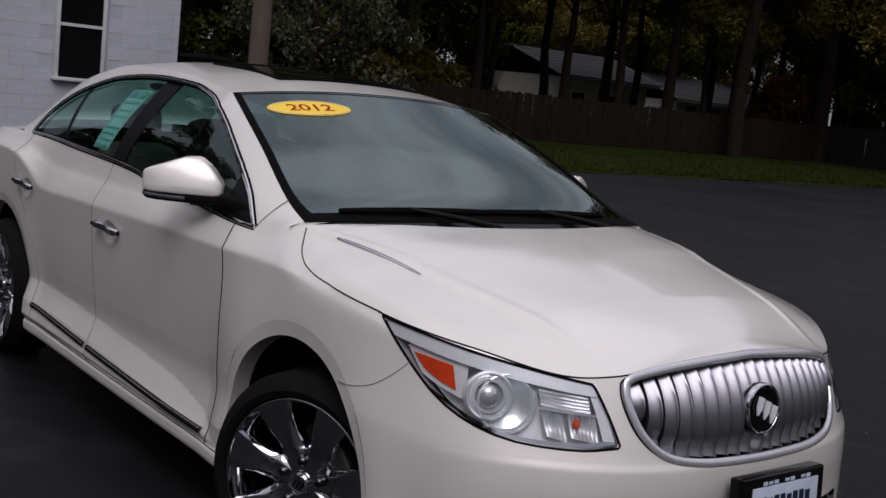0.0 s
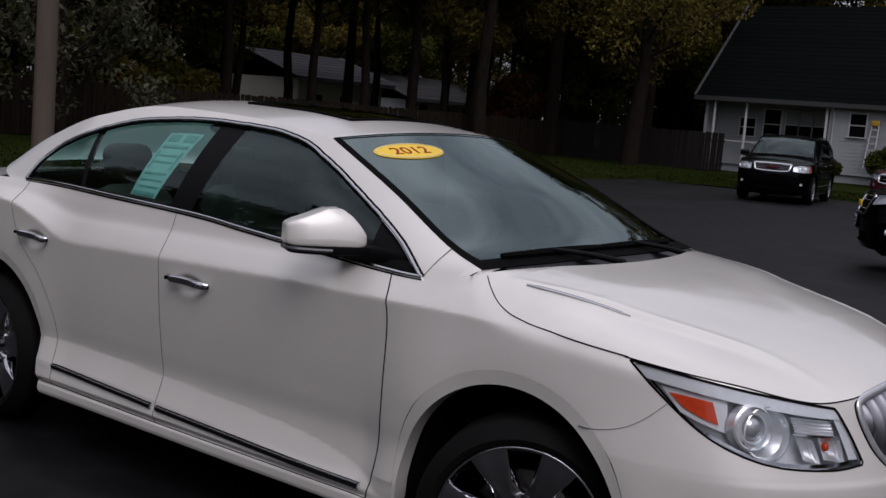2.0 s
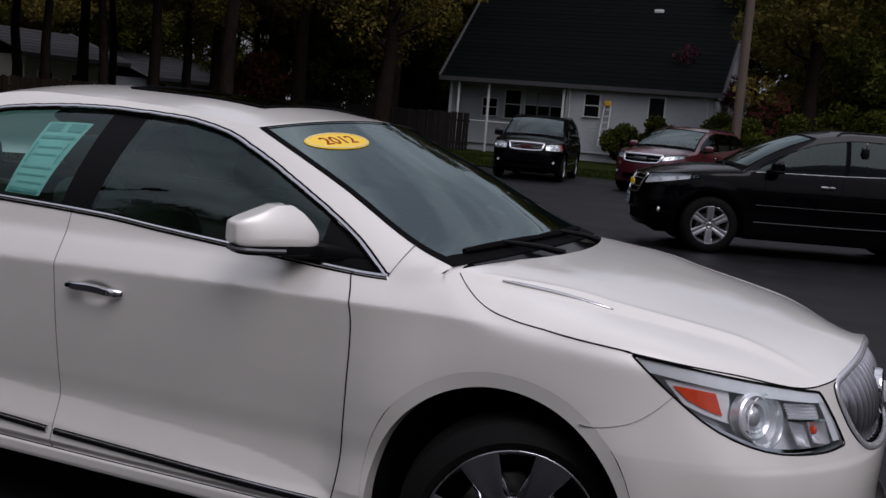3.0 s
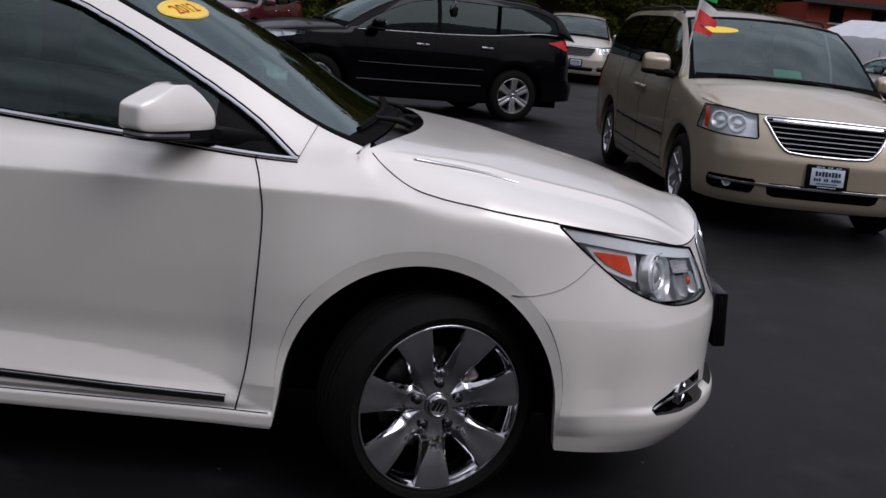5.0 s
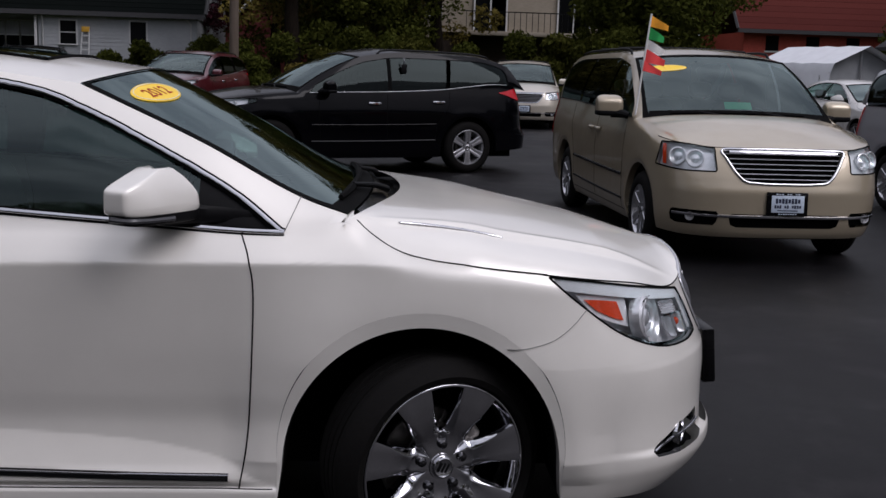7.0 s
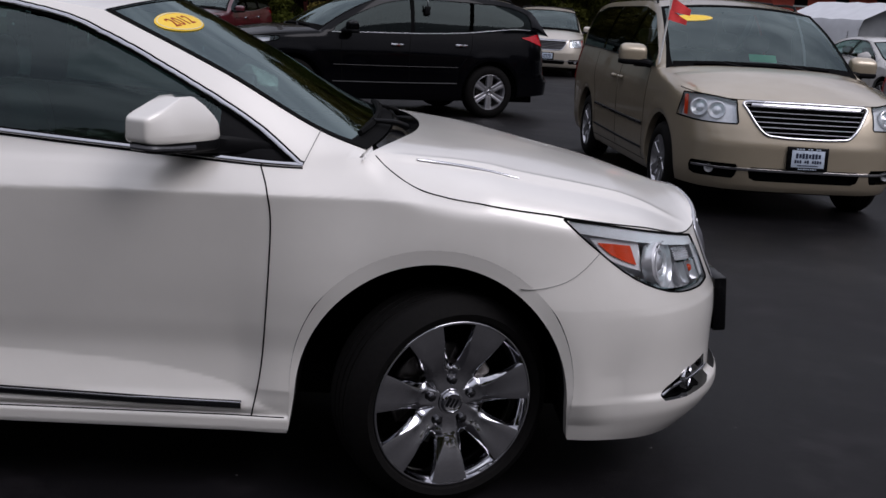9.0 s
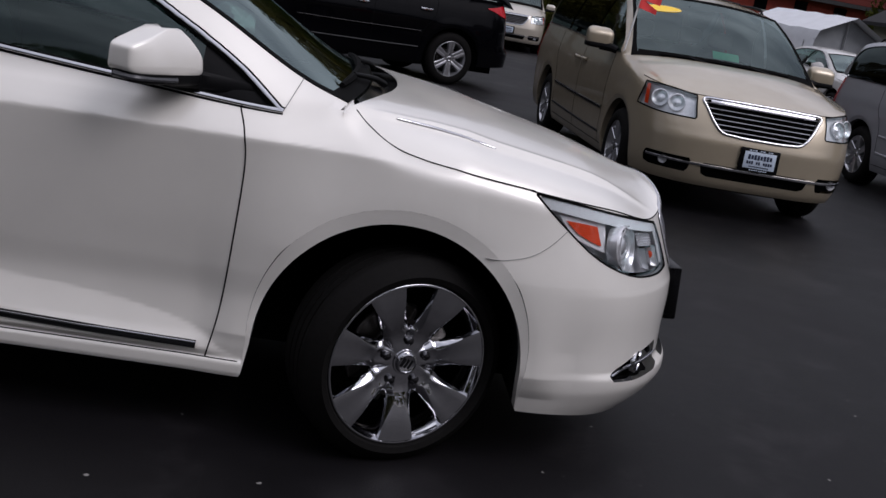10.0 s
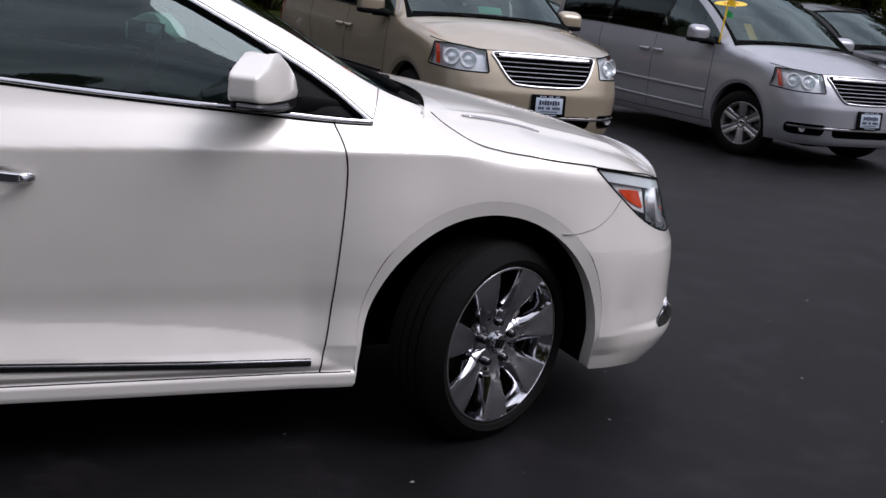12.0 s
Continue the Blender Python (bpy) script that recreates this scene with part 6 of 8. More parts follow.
# ---------------------------------------------------------------- vans and sport utility vehicles
def plain_face(o):
    """Lamps, grille, intakes and trim of a vehicle, from a few sizes in o."""
    def face(S):
        qx = lambda x, z: float(S.q_x(x, z))  # noqa: E731
        qw = lambda w, z, rear=False: float(S.q_w(w, z, rear))  # noqa: E731
        x0, w1, zt0, zt1, zl0, zl1 = o["lamp"]
        up = [(qx(x0, zt0), zt0), ((qx(x0, zt0) + qw(w1, zt1)) / 2, (zt0 + zt1) / 2 + o.get("lamp_arc", 0.012)), (qw(w1, zt1), zt1)]
        lo = [(qx(x0, zl0), zl0), ((qx(x0, zl0) + qw(w1, zl1)) / 2, (zl0 + zl1) / 2 - 0.012), (qw(w1, zl1), zl1)]
        hl = [tuple(p) for p in smooth_path(up, 10)] + [tuple(p) for p in smooth_path(lo, 10)[::-1]]
        gt, gb, gz1, gz0 = o["grille"]
        gtop = [(qw(gt * k, gz1), gz1 - 0.012 * k ** 3) for k in (1, 0.66, 0.33, 0)]
        gbot = [(qw(gb * k, gz0), gz0 + 0.03 * k ** 4) for k in (1, 0.66, 0.33, 0)]
        gr = [*gtop[::-1], (qw((gt * 1.02 + gb * 0.2) / 1.22, (gz1 * 0.7 + gz0 * 0.3)), gz1 * 0.7 + gz0 * 0.3), *gbot]
        gr = [tuple(p) for p in smooth_path(gr, 36)]
        gr_poly = gr + [(2.2, gz0), (2.2, gz1)]
        holes = [hl, gr_poly]
        iw, iz1, iz0 = o["intake"]
        inp = [(qw(iw, iz1), iz1), (qw(iw * 0.93, iz0), iz0), (2.2, iz0), (2.2, iz1)]
        fw0, fw1, fz1, fz0 = o["fog"]
        fg = [(qw(fw0, fz0 + 0.03), fz0 + 0.03), (qw(fw0 * 0.99, fz1), fz1), (qw(fw1, fz1), fz1), (qw(fw1 + 0.03, fz0), fz0), (qw(fw0 * 0.95, fz0), fz0)]
        holes += [inp, fg]

        def build(S, car, body, g):
            for mir in (False, True):
                put = (lambda x: mirrored(x)) if mir else (lambda x: x)
                lamp = part("headlight", put(grid(lamp_patch(S, up, lo, 24, 10, 0.001))), M["lens"], car, "clear headlight with amber corner", smooth=True)
                part("headlight_bowl", put(grid(lamp_patch(S, up, lo, 24, 10, -0.04))), M["reflector"] if o.get("bright_lamp", True) else M["lamp_dark"], lamp, smooth=True)
                part("headlight_wall", put(lamp_wall(S, hl, 0.041)), M["lamp_dark"], lamp)
                part("headlight_seal", put(edge_rib(S, hl, 0.012, 0.004, 0.0, True, 50)), M["gap"], lamp)
                qa, qb = up[0][0], up[-1][0]
                if o.get("amber", True):
                    part("amber_reflector", put(grid(lamp_patch(S, [(qa + 0.006, zt0 - 0.015), (qa + 0.05, zt0 - 0.012)], [(qa + 0.008, zl0 + 0.012), (qa + 0.05, zl0 + 0.008)], 6, 6, -0.006))), M["amber"], lamp)
                for k in (0.36, 0.70):
                    qq = qa + (qb - qa) * k
                    zz = ((zt0 + zl0) * (1 - k) + (zt1 + zl1) * k) / 2
                    r = min(zt0 - zl0, 0.2) * 0.40
                    rot = (Vector(S.N(qq, zz)) * 0.5 + Vector((0.9, -0.2, 0.05)) * 0.5).to_track_quat("Z", "Y").to_matrix().to_4x4()
                    rot.translation = Vector(S.P(qq, zz, np.array(-0.012)))
                    bowl = lathe([(r, -0.02), (r, 0.006), (r * 0.9, 0.008), (r * 0.84, 0.0), (r * 0.5, -0.018), (r * 0.3, -0.012), (0.0, -0.004)], 24)
                    part("reflector_bowl", put(moved(bowl, rot)), M["bowl"], lamp)
                pk = part("fog_pocket", put(grid(lamp_patch(S, [fg[0], fg[1], fg[2]], [fg[0], fg[4], fg[3]], 12, 6, -0.04))), M["gap"], car)
                fq, fz = qw(fw0 * 0.86, (fz0 + fz1) / 2), (fz0 + fz1) / 2
                rot = Vector((1, 0, 0)).to_track_quat("Z", "Y").to_matrix().to_4x4()
                rot.translation = Vector(S.P(fq, fz, np.array(-0.015)))
                part("fog_lamp", put(moved(lathe([(0.035, -0.02), (0.035, 0.004), (0.028, 0.004), (0.0, -0.008)], 18), rot)), M["reflector"] if o.get("fog_bright") else M["lamp_dark"], pk)
                tz1, tz0 = o["tail"]
                t_up, t_lo = o.get("tail_shape", ([(-0.12, tz1), (-0.5, tz1), (-0.62, tz1)], [(-0.16, tz0), (-0.5, tz0), (-0.62, tz0)]))
                part("tail_lamp", put(grid(lamp_patch(S, t_up, t_lo, 14, 6, 0.012))), M["red_lens"], car)
            gq, gz = patch_q(gtop[::1], gbot[::1], 16, 8)
            grl = part("grille", both(grid(S.P(np.clip(gq, 1, 2), gz) - (0.045, 0, 0))), M["gap"], car, o.get("grille_label", "dark grille with chrome slats"))
            part("grille_frame", both(edge_rib(S, gr, o.get("frame_w", 0.035), 0.016, -0.002, False, 70)), M["chrome"], grl, "chrome grille surround", smooth=60)
            n = o.get("slats", 6)
            for k in range(n):
                zz = gz1 - 0.02 - (gz1 - gz0 - 0.04) * (k + 0.5) / n
                half = gt + (gb - gt) * ((gz1 - zz) / (gz1 - gz0)) ** 2
                p = np.linspace(qw(half * 0.985, zz), 2.0, 14)
                path = S.P(p, np.full(14, zz)) - (0.018, 0, 0)
                rows = [[x + np.array([a, 0, b]) for a, b in ((-0.02, 0.003), (0.0, 0.0048), (0.006, 0.0), (0.0, -0.0048), (-0.02, -0.003))] for x in path]
                part("grille_slat", both(grid(rows)), M["bright_silver"], grl, smooth=50)
            if o.get("top_bar"):
                p = np.linspace(qw(gt * 0.9, gz1 - 0.02), 2.0, 16)
                part("badge_wing", both(ribbon(S.P(p, np.full(16, gz1 - 0.022)), S.N(np.clip(p, 0, 1.99), np.full(16, gz1 - 0.022)), 0.024, 0.012, -0.004)), M["chrome"], grl)
            if o.get("badge"):
                bx = S.P(2.0, (gz1 + gz0) / 2)[0]
                part("grille_badge", box(0.02, 0.30, 0.075, (bx + 0.01, 0, (gz1 + gz0) / 2), 0.006), M[o["badge"]], grl)
            iq, iz = patch_q([inp[0], (1.85, iz1), (2.0, iz1)], [inp[1], (1.85, iz0), (2.0, iz0)], 12, 5)
            part("lower_intake", both(grid(S.P(iq, iz) - (0.05, 0, 0))), M["gap"], car)
            if o.get("bumper_bar"):
                zz = o["bumper_bar"]
                p = np.linspace(qw(fw0 * 0.98, zz), 2.0, 30)
                part("bumper_bar", both(ribbon(S.P(p, np.full(30, zz)), S.N(np.clip(p, 0, 1.99), np.full(30, zz)), 0.026, 0.014, -0.004)), M["chrome"], car, "chrome bumper strip")
            if o.get("plate"):
                plate_and_frame(car, float(S.F(o["plate"])) + 0.012, o["plate"], 0.34, 0.19, -3.0, 0.025)
            hq = np.linspace(qx(x0, zt0) - 0.05, 2.0, 40)
            part("bonnet_gap", both(ribbon(S.P(hq, S.top(hq)) + (0.001, 0, -0.002), S.N(np.clip(hq, 0, 1.99), S.top(hq)), 0.007, 0.002)), M["gap"], car)
            lo_z = o["sill_z"]
            for line in o["doors"]:
                gap_line(S, car, line, 0.006, 30)
            gap_line(S, car, [(S.arches[0] - S.ra - 0.02, lo_z), (-1.5, lo_z), (S.arches[1] + S.ra + 0.02, lo_z)], 0.006, 30)
            for z0, wd, mat in o.get("mould", ()):
                gap_line(S, car, [(S.arches[0] - S.ra - 0.12, z0), (-1.5, z0 + 0.005), (S.arches[1] + S.ra + 0.10, z0 + 0.02)], wd, 30, (0, 1), "door_moulding", mat, 0.0, 0.014)
            for hx, hz in o["handles"]:
                for sgn in (1, -1):
                    t = np.linspace(0, 1, 12)
                    base = S.P(S.q_x(hx - 0.19 * t, hz + 0 * t), hz + 0 * t)
                    path = base + np.stack([0 * t, -0.01 - 0.03 * np.sin(math.pi * t) ** 0.45, 0 * t], -1)
                    rows = [[p + (0, b, a) for a, b in ((-0.016, 0.010), (-0.018, 0), (-0.010, -0.010), (0.010, -0.010), (0.018, 0), (0.016, 0.010), (-0.016, 0.010))] for p in path]
                    part("door_handle", grid(rows) if sgn > 0 else mirrored(grid(rows)), M["chrome"] if o.get("handle_chrome") else body, car, smooth=50)
            if "sticker" in o:
                oval_sticker(car, g["G1"], -0.53, len(g["G1"]) - 5.5, 0.20, 0.066, o["sticker"])
            if o.get("rails"):
                for sgn in (-1, 1):
                    e = g["RC"][(g["u"] > 0.36) & (g["u"] < 0.86)]
                    p = np.stack([e[:, 0], sgn * (np.abs(e[:, 1]) - 0.03), e[:, 2] + 0.035], -1)
                    p[0, 2] -= 0.04
                    p[-1, 2] -= 0.04
                    part("roof_rail_bar", tube(p, 0.013, 8), M[o["rails"]], car)
                if o.get("cross_bars", True):
                    for k in (0.3, 0.62):
                        i = int(len(p) * k)
                        q2 = np.array([(p[i, 0], y, p[i, 2] + 0.01 + 0.02 * (1 - (y / 0.7) ** 2)) for y in np.linspace(-abs(p[i, 1]), abs(p[i, 1]), 9)])
                        part("cross_bar", tube(q2, 0.014, 8), M["black"], car)
            if o.get("cladding"):
                for sgn in (1, -1):
                    zz = np.linspace(0.24, 0.46, 6)
                    xs = np.linspace(S.arches[1] + S.ra + 0.03, S.arches[0] - S.ra - 0.03, 30)
                    rows = [S.P(S.q_x(xs, np.full(30, z)), np.full(30, z), np.full(30, 0.006)) for z in zz]
                    part("sill_cladding", grid(rows) if sgn > 0 else mirrored(grid(rows)), M[o["cladding"]], car, smooth=True)
        return dict(holes=holes, build=build)
    return face


def van_panels(x, z):
    k = np.where(x < -0.50, 1, 0)
    k = np.where(x < -1.62, 2, k)
    k = np.where(x < -2.75, 3, k)
    k = np.where((x > 0.30) & (z < 0.72) | (x > 0.62), 4, k)
    return np.where((x < -3.7) & (z < 0.62), 5, k)


NAMES = ["front_wing", "front_door", "sliding_door", "rear_wing", "front_bumper", "rear_bumper"]
VAN_FACE = dict(lamp=(0.42, 0.555, 0.985, 0.955, 0.80, 0.775), grille=(0.50, 0.36, 0.955, 0.685), slats=6, top_bar=True, intake=(0.47, 0.445, 0.335), fog=(0.87, 0.53, 0.462, 0.345), frame_w=0.024, bumper_bar=0.425,
                plate=0.535, tail=(1.20, 0.80), sill_z=0.30, doors=[[(-0.53, 1.12), (-0.50, 0.9), (-0.52, 0.6), (-0.56, 0.30)], [(-1.62, 1.16), (-1.60, 0.9), (-1.60, 0.6), (-1.62, 0.30)], [(-2.80, 1.18), (-2.75, 0.95), (-2.62, 0.75), (-2.58, 0.42)]],
                handles=[(-1.40, 0.98), (-1.66, 0.98)], mould=[(0.62, 0.03, "gloss_black"), (0.40, 0.02, "black")], rails="black", grille_label="chrome slatted grille")
VAN = dict(
    category="minivan", res=0.55, xf0=-0.10, xr0=-3.60, arches=(0.0, -3.08), ra=0.415, cz=0.355, lip=0.012,
    F=[(0.15, 0.78), (0.22, 0.86), (0.30, 0.91), (0.45, 0.935), (0.60, 0.935), (0.70, 0.91), (0.80, 0.875), (0.90, 0.83), (1.0, 0.765), (1.1, 0.68)],
    R=[(0.2, -4.10), (0.5, -4.20), (1.0, -4.17), (1.25, -4.10)],
    W=[(0.15, 0.86), (0.25, 0.925), (0.40, 0.965), (0.60, 0.978), (0.80, 0.985), (0.95, 0.975), (1.10, 0.945), (1.22, 0.915)],
    WX=[(-4.2, 0.97), (-3.4, 1.0), (-0.6, 1.0), (-0.1, 0.985)], NF=[(0.2, 3.6), (0.6, 3.7), (0.9, 3.5), (1.0, 3.2)], NR=[(0.2, 3.6), (1.2, 3.6)],
    top=[(-1, 1.22), (0, 1.225), (0.5, 1.19), (0.80, 1.155), (0.943, 1.130), (1.0, 1.090), (1.25, 1.020), (1.5, 0.985), (1.75, 0.965), (2.0, 0.968)],
    bottom=[(-1, 0.32), (0.0, 0.26), (0.2, 0.22), (0.85, 0.22), (1.1, 0.26), (1.5, 0.25), (2.0, 0.25)],
    cowl_x=-0.30, tail_x=-3.60, belt_low=1.10,
    centre=[(0.943, -0.10, 1.195), (1.0, 0.10, 1.170), (1.25, 0.38, 1.105), (1.5, 0.60, 1.035), (1.75, 0.73, 0.990), (2.0, 0.785, 0.968)],
    crown=[(0.943, 3.0), (1.1, 2.2), (1.5, 1.9), (2.0, 1.5)],
    tail_centre=[(-1, -4.11, 1.24), (-0.5, -4.08, 1.25), (0.0, -3.9, 1.26)],
    belt_x=[(0, -0.28), (0.1, -0.62), (0.2, -0.95), (0.3, -1.25), (0.45, -1.8), (0.75, -3.2), (0.92, -3.82), (1, -4.02)],
    rail=[(0, -0.27, 0.88, 1.135), (0.1, -0.52, 0.83, 1.32), (0.2, -0.84, 0.785, 1.52), (0.3, -1.17, 0.735, 1.675), (0.45, -1.75, 0.715, 1.735), (0.75, -3.2, 0.705, 1.725), (0.92, -3.92, 0.725, 1.64), (1, -4.12, 0.82, 1.25)],
    window_top=[(0, 0), (0.03, 0), (0.1, 0.66), (0.2, 0.82), (0.3, 0.88), (0.45, 0.90), (0.75, 0.90), (0.90, 0.86), (0.935, 0.55), (0.95, 0), (1, 0)],
    side_panes=[(0.04, 0.395, "glass", "front_door_glass"), (0.385, 0.41, "gloss_black", "centre_pillar"), (0.40, 0.645, "privacy", "sliding_door_glass"), (0.635, 0.655, "gloss_black", "pane_divider"), (0.65, 0.948, "privacy", "quarter_glass")],
    chrome_u=(0.04, 0.945), surround="black", screen_u=0.30, rear_u=0.93, bow=0.03, dark_rear=True,
    bulge=((0.14, 0.10), (0.03, 0.05), 0.012, (-0.05, -0.08), (0.05, 0.02)),
    seats=((-1.35, -0.42), (-1.35, 0.42), (-2.3, -0.42), (-2.3, 0.42)), seat_z=0.62, seat_h=0.66,
    mirror=(-0.66, 1.09, 1.235, 0.075, 0.125, 0.095), mirror_foot=0.93, tyre=0.350, rim=0.225, wheel_w=0.945, spokes=6, spoke_w=(0.050, 0.034),
    face=plain_face(VAN_FACE), panels=van_panels, panel_names=NAMES, whole=("front_bumper", "rear_bumper"),
)
SILVER_VAN = dict(VAN, steer=24.0, face=plain_face(dict(VAN_FACE, sticker="2011", mould=[(0.62, 0.03, "silver"), (0.42, 0.03, "silver")])))
SUV_FACE = dict(lamp=(0.18, 0.50, 1.045, 0.99, 0.99, 0.85), grille=(0.46, 0.40, 0.985, 0.72), slats=2, badge="yellow", intake=(0.50, 0.50, 0.36), fog=(0.88, 0.62, 0.58, 0.47), fog_bright=True, amber=False,
                tail=(1.28, 1.06), sill_z=0.45, doors=[[(-0.70, 1.10), (-0.68, 0.85), (-0.72, 0.46)], [(-1.72, 1.14), (-1.70, 0.85), (-1.72, 0.46)], [(-2.70, 1.18), (-2.66, 0.95), (-2.50, 0.72), (-2.46, 0.46)]],
                handles=[(-1.42, 1.00), (-2.42, 1.03)], handle_chrome=True, tail_shape=([(-0.02, 1.185), (-0.3, 1.235), (-0.62, 1.24)], [(-0.03, 1.172), (-0.3, 1.09), (-0.62, 1.06)]), mould=[(0.70, 0.012, "gloss_black"), (0.47, 0.014, "trim_grey")], cladding="black_paint", rails="black", cross_bars=False, plate=0.62)
SUV = dict(
    category="sport utility", res=0.5, xf0=-0.15, xr0=-3.45, arches=(0.0, -3.02), ra=0.455, cz=0.375, lip=0.012,
    F=[(0.15, 0.72), (0.24, 0.82), (0.35, 0.90), (0.50, 0.935), (0.65, 0.945), (0.80, 0.93), (0.92, 0.89), (1.02, 0.82), (1.12, 0.72)],
    R=[(0.2, -4.02), (0.36, -4.19), (0.55, -4.20), (0.66, -4.12), (1.0, -4.08), (1.3, -3.98)],
    W=[(0.15, 0.86), (0.28, 0.94), (0.45, 0.965), (0.65, 0.985), (0.85, 0.99), (1.0, 0.97), (1.10, 0.945), (1.25, 0.90)],
    WX=[(-4.2, 0.97), (-3.2, 1.0), (-0.6, 1.0), (-0.15, 0.985)], NF=[(0.2, 2.8), (0.6, 2.7), (1.1, 2.5)], NR=[(0.2, 3.2), (1.2, 3.0)],
    top=[(-1, 1.24), (0, 1.300), (0.12, 1.262), (0.28, 1.205), (0.5, 1.168), (0.80, 1.14), (0.924, 1.125), (1.0, 1.105), (1.25, 1.065), (1.5, 1.025), (1.75, 1.005), (2.0, 1.005)],
    bottom=[(-1, 0.38), (0.0, 0.32), (0.2, 0.26), (0.85, 0.26), (1.1, 0.30), (1.5, 0.28), (2.0, 0.28)],
    cowl_x=-0.40, tail_x=-3.45, belt_low=1.10,
    centre=[(0.924, -0.20, 1.195), (1.0, 0.05, 1.180), (1.25, 0.38, 1.135), (1.5, 0.60, 1.085), (1.75, 0.75, 1.035), (2.0, 0.833, 1.005)],
    crown=[(0.924, 3.0), (1.1, 2.4), (1.5, 2.0), (2.0, 1.5)],
    tail_centre=[(-1, -4.05, 1.24), (-0.5, -4.02, 1.26), (0.0, -3.9, 1.27)],
    belt_x=[(0, -0.38), (0.1, -0.70), (0.2, -1.05), (0.3, -1.40), (0.45, -1.9), (0.75, -3.0), (0.92, -3.62), (1, -3.90)],
    rail=[(0, -0.38, 0.87, 1.135), (0.1, -0.66, 0.81, 1.32), (0.2, -1.02, 0.755, 1.51), (0.3, -1.40, 0.715, 1.655), (0.45, -1.95, 0.695, 1.72), (0.75, -3.1, 0.675, 1.70), (0.92, -3.72, 0.70, 1.58), (1, -4.02, 0.81, 1.22)],
    window_top=[(0, 0), (0.04, 0), (0.1, 0.62), (0.2, 0.78), (0.3, 0.84), (0.45, 0.87), (0.75, 0.86), (0.90, 0.78), (0.94, 0.40), (0.955, 0), (1, 0)],
    side_panes=[(0.045, 0.40, "privacy", "front_door_glass"), (0.392, 0.425, "gap", "centre_pillar"), (0.415, 0.655, "privacy", "rear_door_glass"), (0.645, 0.67, "gloss_black", "pane_divider"), (0.66, 0.95, "privacy", "quarter_glass")],
    chrome_u=(0.05, 0.95), surround="belt", screen_u=0.30, rear_u=0.93, bow=0.03, dark_rear=True,
    bulge=((0.14, 0.10), (0.03, 0.05), 0.012, (-0.05, -0.08), (0.05, 0.02)),
    seats=((-1.45, -0.42), (-1.45, 0.42)), seat_z=0.62, seat_h=0.66,
    mirror=(-0.80, 1.07, 1.225, 0.075, 0.12, 0.085), mirror_foot=0.93, tyre=0.382, rim=0.252, wheel_w=0.955, spokes=6, spoke_w=(0.056, 0.040),
    face=plain_face(SUV_FACE), panels=van_panels, panel_names=NAMES, whole=("front_bumper", "rear_bumper"),
)
BOX_SUV = dict(SUV, res=0.4, NF=[(0.2, 4.0), (1.1, 3.6)], face=plain_face(dict(SUV_FACE, lamp=(0.45, 0.52, 1.02, 1.02, 0.84, 0.84), lamp_arc=0.0, grille=(0.46, 0.42, 1.02, 0.82), slats=4, badge="maroon", amber=True, plate=0, frame_w=0.045)),
               rail=[(0, -0.38, 0.87, 1.135), (0.1, -0.56, 0.82, 1.32), (0.2, -0.80, 0.77, 1.52), (0.3, -1.05, 0.735, 1.675), (0.45, -1.75, 0.715, 1.73), (0.75, -3.1, 0.70, 1.73), (0.92, -3.82, 0.72, 1.62), (1, -4.02, 0.81, 1.22)])
RING_SUV = dict(SUV, res=0.4, face=plain_face(dict(SUV_FACE, grille=(0.52, 0.46, 1.0, 0.78), slats=1, badge="satin", frame_w=0.055, plate=0)))

vehicle(dict(SEDAN, bare=True, res=0.4, steer=0.0, fine=False), "white_paint", pose(10.65, 18.6, 0, 0, 0, -84), "cream white sedan parked before the canvas shed", "sedan", "parked cars")
GOLD_VAN = dict(VAN, face=plain_face(dict(VAN_FACE, sticker=None)))
gold = vehicle(GOLD_VAN, "gold", pose(3.044, 5.47, 0, 0, 0, -87.8), "champagne gold minivan with a pennant pole and yellow sticker", "minivan", "parked cars")
silver = vehicle(SILVER_VAN, "silver", pose(7.01, 5.81, 0, 0, 0, -87.1), "silver minivan parked with its front wheels turned", "minivan", "parked cars")
vehicle(dict(VAN, res=0.4), "tan", pose(3.75, 26.0, 0, 0, 0, -96), "light tan minivan parked far back on the lot", "minivan", "parked cars")
black_wagon = vehicle(SUV, "black_paint", pose(-2.0, 12.0, 0, 0, 0, 202.5), "glossy black sport utility with chrome belt strip", "sport_utility", "parked cars")
vehicle(BOX_SUV, "black_paint", pose(-9.14, 25.14, 0, 0, 0, -79.2), "boxy black sport utility with a chrome grille ring", "sport_utility", "parked cars")
vehicle(RING_SUV, "maroon", pose(-5.53, 24.61, 0, 0, 0, -102.3), "maroon sport utility with a wide chrome grille ring", "sport_utility", "parked cars")
vehicle(dict(SUV, res=0.4), "dark_green_paint", pose(10.9, 8.2, 0, 0, 0, -88), "dark grey sport utility behind the silver minivan", "sport_utility", "parked cars")
vehicle(dict(SUV, res=0.35), "dark_green_paint", pose(-22.5, 9.4, 0, 0, 0, -30), "dark grey sport utility parked by the white building", "sport_utility", "parked cars")

